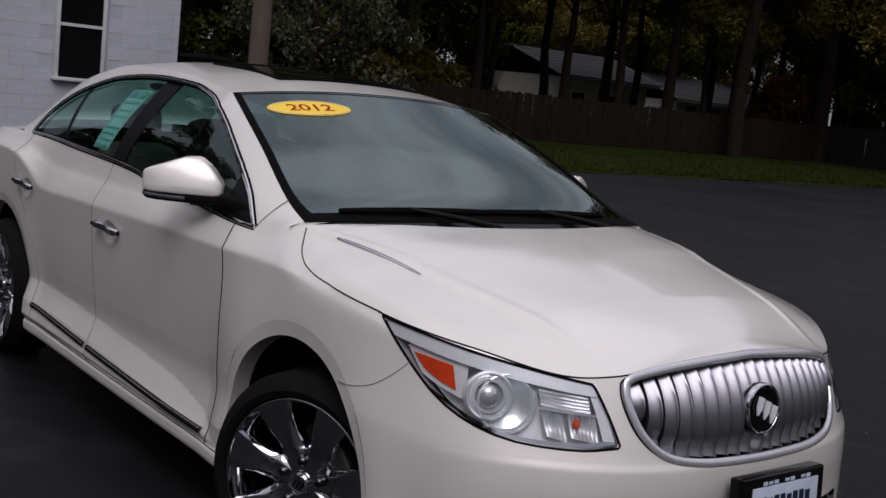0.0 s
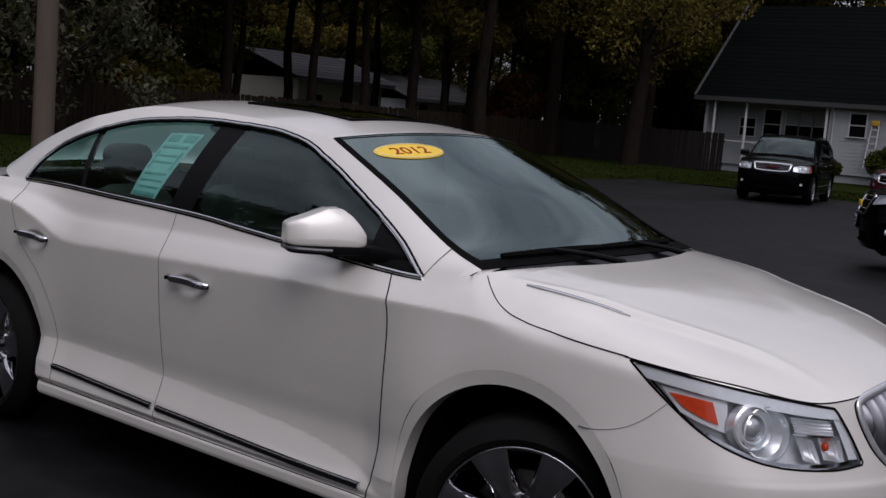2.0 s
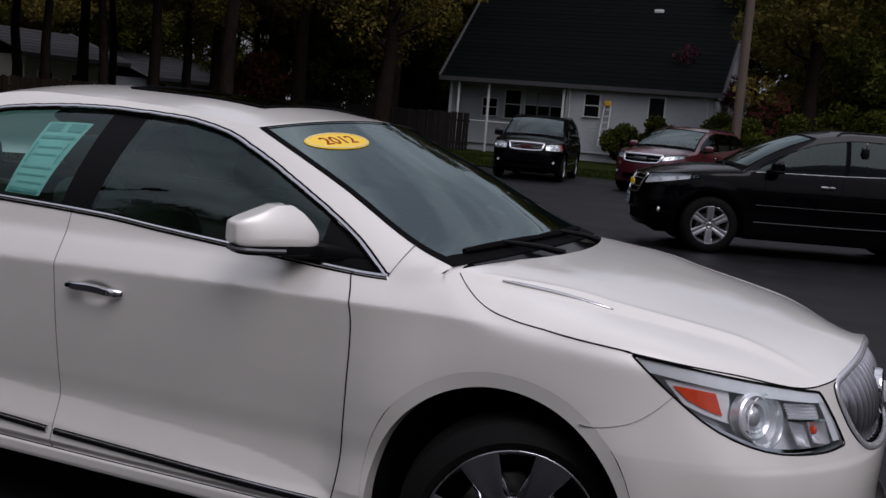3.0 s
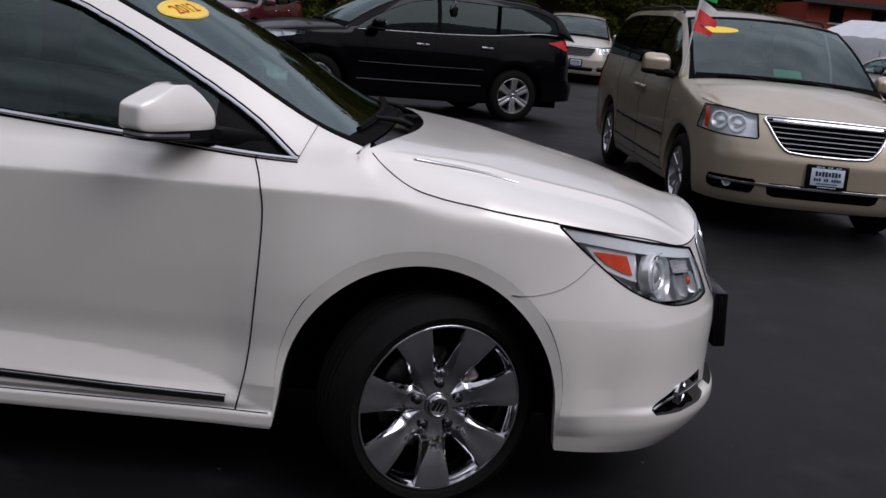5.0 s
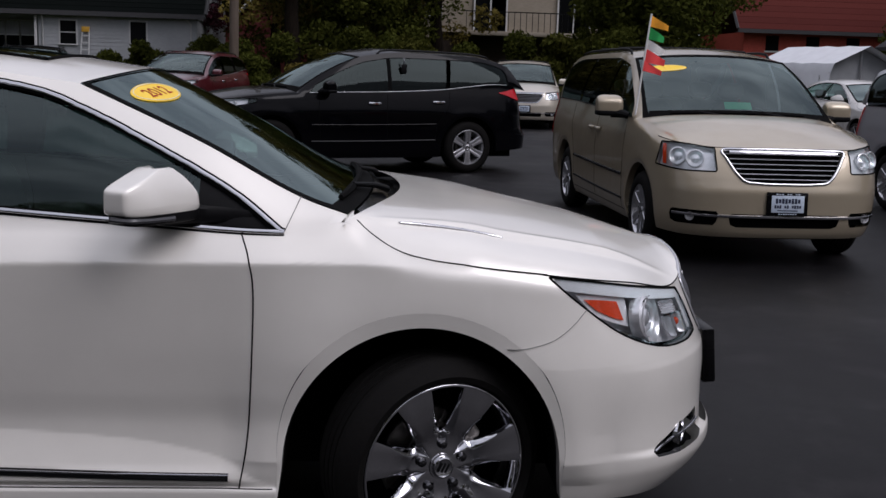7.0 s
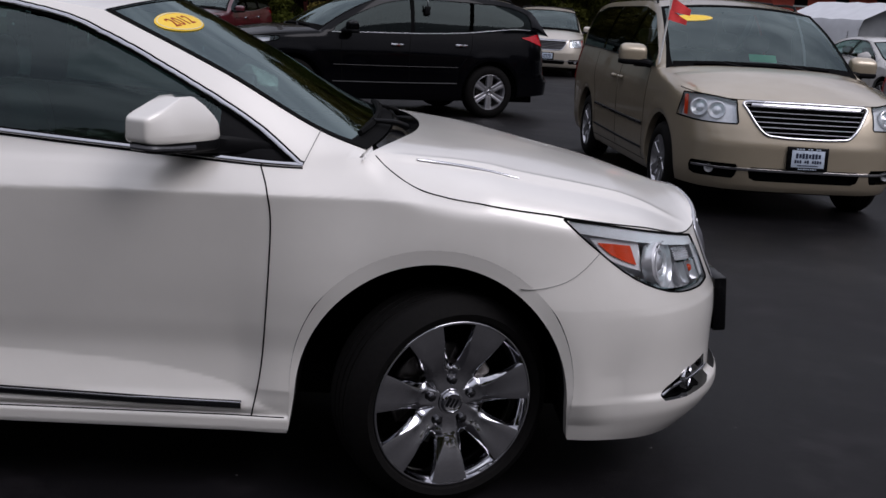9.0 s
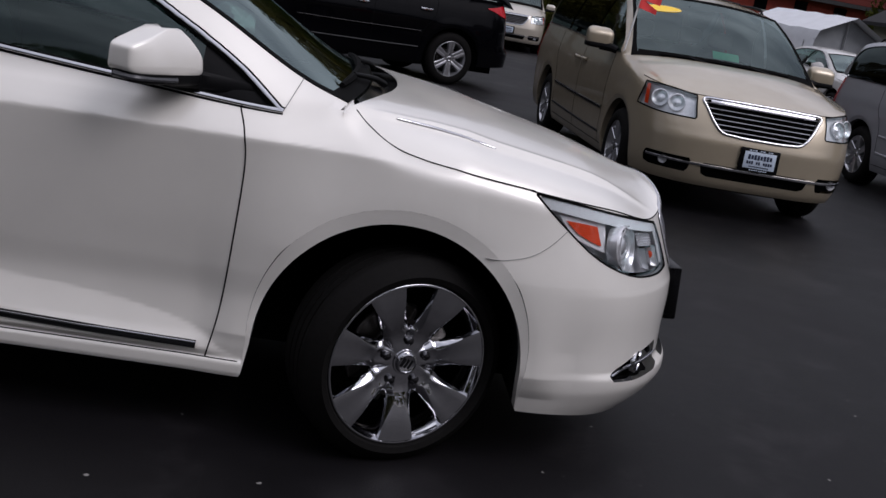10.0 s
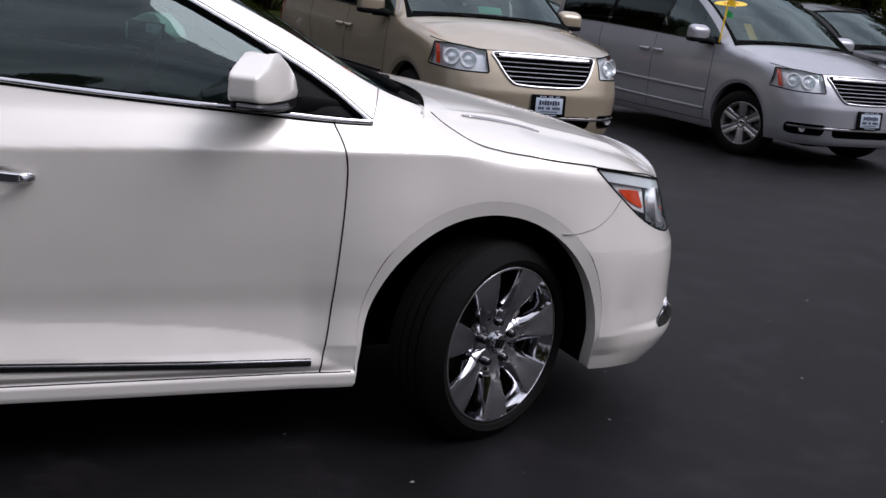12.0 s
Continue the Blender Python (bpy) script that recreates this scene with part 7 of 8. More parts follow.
# ---------------------------------------------------------------- buildings
def wall_boards(parent, length, z0, z1, step, mat, m, holes=(), single=False, lap=0.018):
    """Lapped boards along x, facing -y, with rectangular openings (x0, x1, z0, z1) left out."""
    geos = []
    n = int(round((z1 - z0) / step))
    for k in range(n):
        a, b = z0 + k * step, z0 + (k + 1) * step
        spans = [(0.0, length)]
        for h0, h1, hz0, hz1 in holes:
            if b > hz0 + 0.01 and a < hz1 - 0.01:
                spans = [s for x0, x1 in spans for s in ((x0, min(x1, h0)), (max(x0, h1), x1)) if s[1] - s[0] > 0.02]
        for x0, x1 in spans:
            v = np.array([(x0, -lap, a), (x1, -lap, a), (x1, -0.004, b), (x0, -0.004, b), (x0, 0.03, a), (x1, 0.03, a), (x1, 0.03, b), (x0, 0.03, b)])
            geos.append((v, [(0, 1, 2, 3), (0, 4, 5, 1), (0, 3, 7, 4), (1, 5, 6, 2), (3, 2, 6, 7)]))
    if single:
        for g in geos:
            part("board", moved(g, m), mat, parent, smooth=False)
    else:
        tagged(part("siding", moved(merge(*geos), m), mat, parent, smooth=False), kind="stuff")


def sash_window(parent, x0, x1, z0, z1, m, blind=False, name="window"):
    w, h, cx, cz = x1 - x0, z1 - z0, (x0 + x1) / 2, (z0 + z1) / 2
    t = max(0.05, 0.09 * w)
    ob = part(name, moved(box(w, 0.02, h, (cx, -0.002, cz)), m), M["pane_dark"], parent, smooth=False)
    for a in ((t, h + 2 * t, x0 - t / 2, cz), (t, h + 2 * t, x1 + t / 2, cz)):
        part("frame", moved(box(a[0], 0.07, a[1], (a[2], -0.01, a[3]), 0.006), m), M["trim_white"], ob)
    part("frame", moved(box(w, 0.07, t, (cx, -0.012, z1 + t / 2), 0.006), m), M["trim_white"], ob)
    part("sill", moved(box(w + 3 * t, 0.14, 0.05, (cx, -0.04, z0 - 0.03), 0.008), m), M["trim_white"], ob)
    part("sash_bar", moved(box(w, 0.05, 0.045, (cx, -0.004, cz)), m), M["trim_white"], ob)
    if blind:
        part("blind", moved(box(w * 0.96, 0.01, h * 0.48, (cx, -0.018, cz + h * 0.25)), m), M["curtain"], ob)
    return ob


def gable_roof(parent, length, depth, z_eave, z_ridge, mat, m, over=0.35, courses=14):
    """Two slopes of shingle courses over a box that runs along x, with fascia boards."""
    geos = []
    for side in (0, 1):
        for k in range(courses):
            a, b = k / courses, (k + 1) / courses + 0.25 / courses
            y0, y1 = -over + (depth / 2 + over) * a, -over + (depth / 2 + over) * min(b, 1.0)
            s = (z_ridge - z_eave) / (depth / 2 + over)
            za, zb = z_eave + s * (y0 + over) + 0.028, z_eave + s * (y1 + over) + 0.006
            v = np.array([(-over, y0, za), (length + over, y0, za), (length + over, y1, zb), (-over, y1, zb), (-over, y0, za - 0.026), (length + over, y0, za - 0.026)])
            if side:
                v[:, 1] = depth - v[:, 1]
            f = [(0, 1, 2, 3), (0, 4, 5, 1)]
            geos.append((v, f if not side else [tuple(reversed(x)) for x in f]))
    roof = tagged(part("roof", moved(merge(*geos), m), mat, parent, smooth=False), kind="stuff")
    fas = box(length + 2 * over, 0.03, 0.20, (length / 2, -over + 0.0, z_eave - 0.09))
    part("fascia", moved(fas, m), M["trim_grey"], parent, smooth=False)
    part("soffit", moved(box(length + 2 * over, over, 0.03, (length / 2, -over / 2, z_eave - 0.17)), m), M["trim_grey"], parent, smooth=False)
    for x in (-over, length + over):
        for sg in (0, 1):
            p = np.array([(x, -over, z_eave), (x, depth / 2, z_ridge)])
            if sg:
                p[:, 1] = depth - p[:, 1]
            part("rake_board", moved(tube(p, 0.09, 4), m), M["trim_grey"], parent, smooth=False)
    return roof


def gable_ends(parent, length, depth, z_eave, z_ridge, mat, m):
    for x in (0.0, length):
        g = prism([(0, z_eave - 0.2), (depth, z_eave - 0.2), (depth / 2, z_ridge - 0.1)], 0.06)
        g = (np.c_[g[0][:, 2] + x - 0.03, g[0][:, 0], g[0][:, 1]], g[1])
        part("gable", moved(g, m), mat, parent, smooth=False)


def house_box(parent, length, depth, height, mat, m):
    """Back and end walls and a core behind the boards of the front."""
    for geo in (box(length, 0.15, height, (length / 2, 0.11, height / 2)), box(length, 0.15, height, (length / 2, depth - 0.075, height / 2)), box(0.15, depth - 0.3, height, (0.075, depth / 2, height / 2)), box(0.15, depth - 0.3, height, (length - 0.075, depth / 2, height / 2))):
        part("wall", moved(geo, m), mat, parent, smooth=False)


# white building beside the lot
hall = holder("white_building", pose(0, 0, 0), "white painted concrete block building with sash windows", "building")
mh = pose(-13.7, -4.16, 0, 0, 0, 90)
holes = [(7.15, 7.78, 1.13, 2.65), (1.8, 2.6, 1.1, 2.6)]
part("wall_face", moved(box(9.0, 0.05, 6.1, (4.5, 0.0325, 3.05)), mh), M["joint"], hall, smooth=False)
far_blocks = []
for row in range(30):
    z0 = 0.02 + 0.203 * row
    x = -0.2 * (row % 2)
    while x < 9.0:
        x0, x1 = max(x, 0.0), min(x + 0.4005, 9.0)
        clear = all(x1 < h[0] or x0 > h[1] or z0 + 0.195 < h[2] or z0 > h[3] for h in holes)
        if clear and x1 - x0 > 0.05:
            g = box(x1 - x0, 0.05, 0.1995, ((x0 + x1) / 2, 0.028 + 0.0015 * math.sin(37 * x + 11 * row), z0 + 0.0998))
            if x0 > 5.0 and 0.4 < z0 < 5.0:
                part("block", moved(g, mh), M["block"], hall, smooth=False)
            else:
                far_blocks.append(g)
        x += 0.404
tagged(part("blocks", moved(merge(*far_blocks), mh), M["block"], hall, smooth=False), kind="stuff")
part("foundation", moved(box(9.0, 0.2, 0.32, (4.5, 0.08, 0.16)), mh), M["concrete"], hall)
for h in holes:
    sash_window(hall, *h, mh)
for geo in (box(9.0, 0.12, 6.1, (4.5, 0.14, 3.05)), box(0.15, 9.0, 6.1, (9.0 - 0.075, 4.6, 3.05)), box(9.0, 0.15, 6.1, (4.5, 9.1, 3.05))):
    part("wall", moved(geo, mh), M["block"], hall, smooth=False)
gable_roof(hall, 9.0, 9.2, 6.2, 8.6, M["shingle_grey"], mh)

# house with the dark green roof
home = holder("green_roofed_house", pose(0, 0, 0), "white one-storey house with a steep dark green roof", "house")
mg = pose(-20.45, 45.0, 0.0) @ Matrix.Diagonal((0.95, 1, 1, 1))
hh = [(7.10, 7.80, 2.05, 3.02), (10.20, 10.90, 1.2, 3.05)]
wall_boards(home, 7.0, 0.4, 3.3, 0.16, M["siding"], mg @ pose(6.15, 0, 0), [(h[0] - 6.15, h[1] - 6.15, h[2], h[3]) for h in hh])
for h in hh:
    sash_window(home, *h, mg)
part("wall", moved(box(7.0, 0.12, 3.3, (9.65, 0.14, 1.65)), mg), M["siding"], home, smooth=False)
part("wall", moved(box(0.15, 9.0, 3.3, (13.08, 4.6, 1.65)), mg), M["siding"], home, smooth=False)
part("wall", moved(box(0.15, 9.0, 3.3, (0.08, 4.6, 1.65)), mg), M["siding"], home, smooth=False)
# recessed porch with windows
wall_boards(home, 6.1, 0.4, 3.2, 0.16, M["siding"], mg @ pose(0.05, 1.2, 0), [(1.35, 2.10, 1.75, 2.55), (2.55, 3.35, 1.70, 3.0), (3.6, 5.6, 1.75, 3.0)])
part("wall", moved(box(6.1, 0.12, 3.3, (3.05, 1.36, 1.65)), mg), M["siding"], home, smooth=False)
part("wall", moved(box(0.15, 1.3, 3.3, (6.2, 0.68, 1.65)), mg), M["siding"], home, smooth=False)
mp = mg @ pose(0.05, 1.2, 0)
sash_window(home, 1.35, 2.10, 1.75, 2.55, mp)
sash_window(home, 2.55, 3.35, 1.70, 3.0, mp)
for k in range(3):
    sash_window(home, 3.62 + 0.66 * k, 4.22 + 0.66 * k, 1.78, 2.98, mp, blind=True)
for x in (0.6, 2.2, 6.05):
    part("porch_post", moved(box(0.10, 0.10, 3.2, (x, -0.1, 1.6), 0.01), mg), M["trim_white"], home)
part("porch_rail", moved(box(5.4, 0.05, 0.06, (3.3, -0.1, 1.45), 0.01), mg), M["trim_white"], home)
gable_roof(home, 13.2, 9.2, 3.42, 8.1, M["shingle_green"], mg, 0.4, 22)
gable_ends(home, 13.2, 9.2, 3.42, 8.1, M["siding"], mg)
part("downpipe", moved(tube([(6.35, -0.30, 3.3), (6.35, -0.08, 3.0), (6.35, -0.08, 0.2)], 0.04, 8), mg), M["trim_white"], home)
part("downpipe", moved(tube([(12.6, -0.35, 3.35), (12.9, -0.08, 3.0), (12.9, -0.08, 0.2)], 0.04, 8), mg), M["trim_white"], home)
part("roof_vent", moved(box(0.45, 0.25, 0.16, (9.3, 3.6, 7.2), 0.02), mg), M["trim_white"], home)

lad = holder("step_ladder", mg @ pose(8.25, -0.55, 0.75), "white and yellow step ladder leaning by the house", "ladder")
for x in (-0.2, 0.2):
    part("rail", tube([(x, 0, 0), (x * 0.75, 0.45, 1.95)], 0.03, 6), M["trim_white"], lad)
for k in range(6):
    t = 0.1 + 0.15 * k
    part("rung", box(0.38 - 0.09 * t, 0.08, 0.05, (0, 0.45 * t, 1.95 * t)), M["trim_white"], lad)
part("ladder_top", box(0.34, 0.12, 0.22, (0, 0.44, 1.93), 0.01), M["ladder_yellow"], lad)

# flats behind the hedge
flats = holder("apartment_house", pose(0, 0, 0), "beige apartment house with a balcony over dark ground floor", "building")
ma = pose(2.2, 55.0, 0)
for geo in (box(12, 0.3, 6.6, (6, 0.3, 6.7)), box(0.3, 9, 10, (0.15, 4.7, 5)), box(0.3, 9, 10, (11.85, 4.7, 5)), box(12, 0.3, 10, (6, 9.2, 5))):
    part("wall", moved(geo, ma), M["siding_beige"], flats, smooth=False)
part("ground_floor", moved(box(12, 0.3, 3.3, (6, 0.6, 1.65)), ma), M["brown_wall"], flats, smooth=False)
part("balcony_slab", moved(box(9.5, 1.5, 0.22, (6.6, -0.45, 3.36), 0.02), ma), M["siding_beige"], flats)
for x in (2.6, 7.0):
    d = part("balcony_door", moved(box(1.7, 0.06, 2.1, (x + 0.85, 0.12, 4.55)), ma), M["pane_dark"], flats, smooth=False)
    for k in range(3):
        part("frame", moved(box(0.08, 0.10, 2.2, (x + 0.85 * k, 0.08, 4.55)), ma), M["trim_white"], d)
    part("curtain", moved(box(0.75, 0.02, 2.0, (x + 1.25, 0.10, 4.55)), ma), M["curtain"], d)
for k in range(30):
    part("baluster", moved(box(0.03, 0.03, 0.95, (2.1 + 0.31 * k, -1.12, 3.95)), ma), M["black"], flats)
part("balcony_rail", moved(box(9.4, 0.06, 0.05, (6.6, -1.12, 4.45)), ma), M["black"], flats)
for x in (0.5, 11.4):
    sash_window(flats, x - 0.35, x + 0.35, 4.2, 5.5, ma @ pose(0, 0.05, 0))
gable_roof(flats, 12, 9.4, 10.1, 12.5, M["shingle_grey"], ma, 0.4, 10)

# red building with a dark red roof
barn = holder("red_building", pose(0, 0, 0), "red painted building under a dark red roof", "building")
mb = pose(19.2, 55.0, 0, 0, 0, 0)
house_box(barn, 9.0, 8.0, 3.9, M["brick_red"], mb)
for x in (1.2, 3.4, 5.6, 7.6):
    w = part("window", moved(box(0.7, 0.06, 0.8, (x + 0.35, 0.01, 3.35)), mb), M["pane_dark"], barn, smooth=False)
    part("frame", moved(box(0.8, 0.08, 0.08, (x + 0.35, 0.0, 2.92)), mb), M["trim_white"], w)
gable_roof(barn, 9.0, 8.0, 4.05, 8.6, M["shingle_red"], mb, 0.5, 14)

cottage = holder("red_cottage", pose(0, 0, 0), "small brick-red cottage gable between the trees", "house")
mc = pose(-8.2, 56.0, 0, 0, 0, 0)
house_box(cottage, 4.4, 6.0, 3.3, M["brick_dark"], mc)
for sg in (-1, 1):
    p = np.array([(2.2, -0.4, 5.3), (2.2 + sg * 2.7, -0.4, 3.1)])
    part("rake_board", moved(tube(p, 0.10, 4), mc), M["trim_white"], cottage, smooth=False)
g = prism([(0, 3.2), (4.4, 3.2), (2.2, 5.1)], 0.2)
part("gable", moved((np.c_[g[0][:, 0], g[0][:, 2], g[0][:, 1]], g[1]), mc), M["brick_dark"], cottage, smooth=False)
rf = [[(2.2 + sg * 2.7 * (1 if a else 0), y, 5.3 - (2.2 if a else 0)) for a in (0, 1)] for sg in (-1, 1) for y in (-0.4, 6.0)]
for k in (0, 2):
    part("roof", moved((np.array(rf[k] + rf[k + 1][::-1]), [(0, 1, 2, 3)]), mc), M["shingle_red"], cottage, smooth=False)

# canvas shed and the grey roof beside it
shed = holder("canvas_shed", pose(0, 0, 0), "white canvas carport with grey end wall", "shed")
ms = pose(10.5, 22.0, 0, 0, 0, 16) @ Matrix.Diagonal((0.75, 1, 0.95, 1))
prof = [(0.0, 0.0), (0.0, 1.75), (0.15, 2.02), (1.5, 2.48), (2.85, 2.02), (3.0, 1.75), (3.0, 0.0)]
rows = [[(x, y, z + (0.015 * math.sin(9 * y) if 0 < i < 6 else 0)) for i, (x, z) in enumerate(prof)] for y in np.linspace(0, 3.2, 9)]
part("canvas_cover", moved(grid(rows), ms), M["tarp"], shed, smooth=40)
ew = prism([(x, z) for x, z in prof], 0.05)
part("end_wall", moved((np.c_[ew[0][:, 0], ew[0][:, 2] + 0.35, ew[0][:, 1] - 0.03], ew[1]), ms), M["tarp_grey"], shed, smooth=False)
for x in (0.04, 2.96):
    part("frame_pole", moved(tube([(x, 0.05, 0), (x, 0.05, 1.8)], 0.03, 8), ms), M["alloy"], shed)
part("frame_pole", moved(tube([(1.5, 0.30, 0), (1.5, 0.30, 2.4)], 0.03, 8), ms), M["alloy"], shed)

garage = holder("grey_garage", pose(0, 0, 0), "pale grey garage with a white-edged gable roof", "building")
mq = pose(16.75, 30.0, 0, 0, 0, 0)
house_box(garage, 7, 2.5, 2.7, M["siding_cool"], mq)
wall_boards(garage, 7, 0.2, 2.7, 0.2, M["siding_cool"], mq)
g = prism([(0, 2.7), (7, 2.7), (3.5, 5.0)], 0.15)
part("gable", moved((np.c_[g[0][:, 0], g[0][:, 2], g[0][:, 1]], g[1]), mq), M["siding_cool"], garage, smooth=False)
for sg in (-1, 1):
    part("rake_board", moved(tube([(3.5, -0.35, 5.15), (3.5 + sg * 3.9, -0.35, 2.6)], 0.11, 4), mq), M["trim_white"], garage, smooth=False)
    slab = np.array([(3.5, -0.35, 5.2), (3.5 + sg * 3.9, -0.35, 2.65), (3.5 + sg * 3.9, 2.7, 2.65), (3.5, 2.7, 5.2)])
    part("roof", moved((np.vstack([slab, slab - (0, 0, 0.12)]), [(0, 1, 2, 3), (4, 7, 6, 5), (0, 4, 5, 1), (1, 5, 6, 2), (2, 6, 7, 3)]), mq), M["shingle_grey"], garage, smooth=False)

# houses beyond the fence
for k, (x, y, ln, ze, zr, mat) in enumerate(((-42.0, 40.1, 7.0, 2.90, 3.85, "siding_cool"), (-44.0, 52.2, 11.0, 2.35, 3.4, "siding"), (-40.0, 8.0, 9.0, 3.0, 4.8, "siding_cool"))):
    far = holder("far_house", pose(0, 0, 0), "pale bungalow with grey roof beyond the fence", "house", "houses beyond the fence")
    mf = pose(x, y, 0, 0, 0, 90)
    house_box(far, ln, 8.0, ze, M[mat], mf)
    for i in range(int((ln - 1.2) / 2.4)):
        sash_window(far, 0.9 + 2.4 * i, 1.9 + 2.4 * i, 1.1, 2.1, mf)
    gable_roof(far, ln, 8.0, ze + 0.1, zr + 0.6, M["shingle_grey"], mf, 0.5, 8)

# ---------------------------------------------------------------- fence
def fence(name, p0, p1, height, mat, label, step=0.155, singles=300, tone=0.0):
    a, b = Vector((*p0, 0)), Vector((*p1, 0))
    n = int((b - a).length / step)
    ang = math.degrees(math.atan2(b.y - a.y, b.x - a.x))
    fo = holder(name, pose(a.x, a.y, 0, 0, 0, ang), label, "fence")
    rnd = random.Random(n)
    kinds = [mesh_of("plank", (lambda g: g)(prism([(-0.07, 0.05), (0.07, 0.05), (0.07, height - 0.03 + d), (0.055, height + d), (-0.055, height + d), (-0.07, height - 0.03 + d)], 0.02)), M[mat], False) for d in (0.0, 0.015, -0.02, 0.03)]
    for me in kinds:
        for v in me.vertices:
            v.co = (v.co.x, v.co.z, v.co.y)
    for i in range(n):
        ob = new("plank", kinds[rnd.randrange(4)])
        ob.parent = fo
        ob.matrix_basis = pose((i + 0.5) * step, rnd.uniform(-0.006, 0.006), 0, rnd.uniform(-0.8, 0.8), rnd.uniform(-0.8, 0.8), 0)
    ln = (b - a).length
    for z in (0.35, height - 0.35):
        part("fence_rail", box(ln, 0.04, 0.09, (ln / 2, 0.045, z)), M[mat], fo, smooth=False)
    for i in range(int(ln / 2.4) + 1):
        part("fence_post", box(0.10, 0.10, height + 0.05, (min(i * 2.4, ln), 0.09, height / 2)), M[mat], fo, smooth=False)
    return fo


fence("fence", (-27.0, 9.5), (-27.0, 43.3), 1.68, "fence_dark", "dark weathered wooden privacy fence behind the lawn")
fence("fence", (-27.0, 43.4), (-18.6, 43.4), 1.75, "fence_grey", "grey weathered plank fence beside the house")

# ---------------------------------------------------------------- poles and wires
def utility_pole(x, y, h, r, label, arms=True):
    ob = holder("utility_pole", pose(x, y, 0), label, "pole")
    t = np.linspace(0, 1, 8)
    part("pole", tube(np.stack([0.02 * np.sin(3 * t), 0 * t, t * h - 0.05], -1), r * (1 - 0.25 * t), 20), M["pole_wood"], ob, smooth=60)
    if arms:
        part("cross_arm", box(2.4, 0.10, 0.12, (0, 0.12, h - 0.8), 0.01), M["pole_wood"], ob)
        for k in (-1.05, -0.4, 0.4, 1.05):
            part("insulator", moved(lathe([(0.0, 0.14), (0.03, 0.13), (0.045, 0.08), (0.03, 0.05), (0.03, 0)], 10), pose(k, 0.12, h - 0.74)), M["concrete"], ob)
    return ob


utility_pole(-13.35, 6.05, 10.5, 0.165, "grey wooden utility pole standing at the lot's edge")
utility_pole(-4.57, 30.5, 10.0, 0.15, "brown wooden utility pole beside the maroon vehicle")
for k, (a, b, sag) in enumerate((((-14.2, 6.4, 9.75), (-5.3, 30.6, 9.3), 0.7), ((-12.4, 6.4, 9.75), (-3.4, 30.6, 9.3), 0.75), ((-4.3, 30.5, 7.4), (26.0, 34.0, 7.0), 0.8), ((-4.3, 30.5, 6.6), (-19.5, 46.0, 6.0), 0.4))):
    t = np.linspace(0, 1, 24)
    p = np.array(a)[None] * (1 - t)[:, None] + np.array(b)[None] * t[:, None]
    p[:, 2] -= sag * 4 * t * (1 - t)
    thing("cable", tube(p, 0.012, 5), M["wire"], pose(0, 0, 0), "thin black overhead cable strung between poles", "cable", "overhead cables")

post = utility_pole(-11.5, -9.6, 8.6, 0.15, "brown wooden lamp post with two street lamps", arms=False)
for ang, z in ((35, 7.6), (150, 6.6)):
    m = pose(0, 0, z, 0, 0, ang)
    arm = part("lamp_arm", moved(tube(smooth_path([(0.1, 0, 0), (0.9, 0, 0.35), (2.1, 0, 0.5)], 14), 0.035, 8), m), M["alloy"], post)
    head = superquad(0.34, 0.13, 0.09, 0.7, 10, 18)
    part("lamp_head", moved(moved(head, pose(2.35, 0, 0.48)), m), M["satin"], arm)

# ---------------------------------------------------------------- plants
def leaf_cloud(centres, radii, count, size, seed, flat=0.8):
    """Many small pointed leaves scattered through round clumps."""
    rng = np.random.default_rng(seed)
    c, r = np.array(centres, float), np.array(radii, float)
    pick = rng.choice(len(c), count, p=r**2 / (r**2).sum())
    d = rng.normal(size=(count, 3))
    d /= np.linalg.norm(d, axis=1)[:, None]
    rad = r[pick] * rng.uniform(0.25, 1.0, count) ** 0.5
    p = c[pick] + d * rad[:, None] * (1, 1, flat)
    a = rng.normal(size=(count, 3))
    a /= np.linalg.norm(a, axis=1)[:, None]
    b = np.cross(a, rng.normal(size=(count, 3)))
    b /= np.linalg.norm(b, axis=1)[:, None]
    s = size * rng.uniform(0.6, 1.4, count)[:, None]
    v = np.stack([p - a * s, p + b * s * 0.45, p + a * s, p - b * s * 0.45], 1).reshape(-1, 3)
    f = np.arange(4 * count).reshape(-1, 4)
    return v, f


def fast_mesh(name, v, f, mat):
    me = bpy.data.meshes.new(name)
    me.vertices.add(len(v))
    me.vertices.foreach_set("co", np.asarray(v, np.float32).ravel())
    me.loops.add(f.size)
    me.loops.foreach_set("vertex_index", f.astype(np.int32).ravel())
    me.polygons.add(len(f))
    me.polygons.foreach_set("loop_start", (np.arange(len(f)) * 4).astype(np.int32))
    me.materials.append(mat)
    me.update(calc_edges=True)
    return me


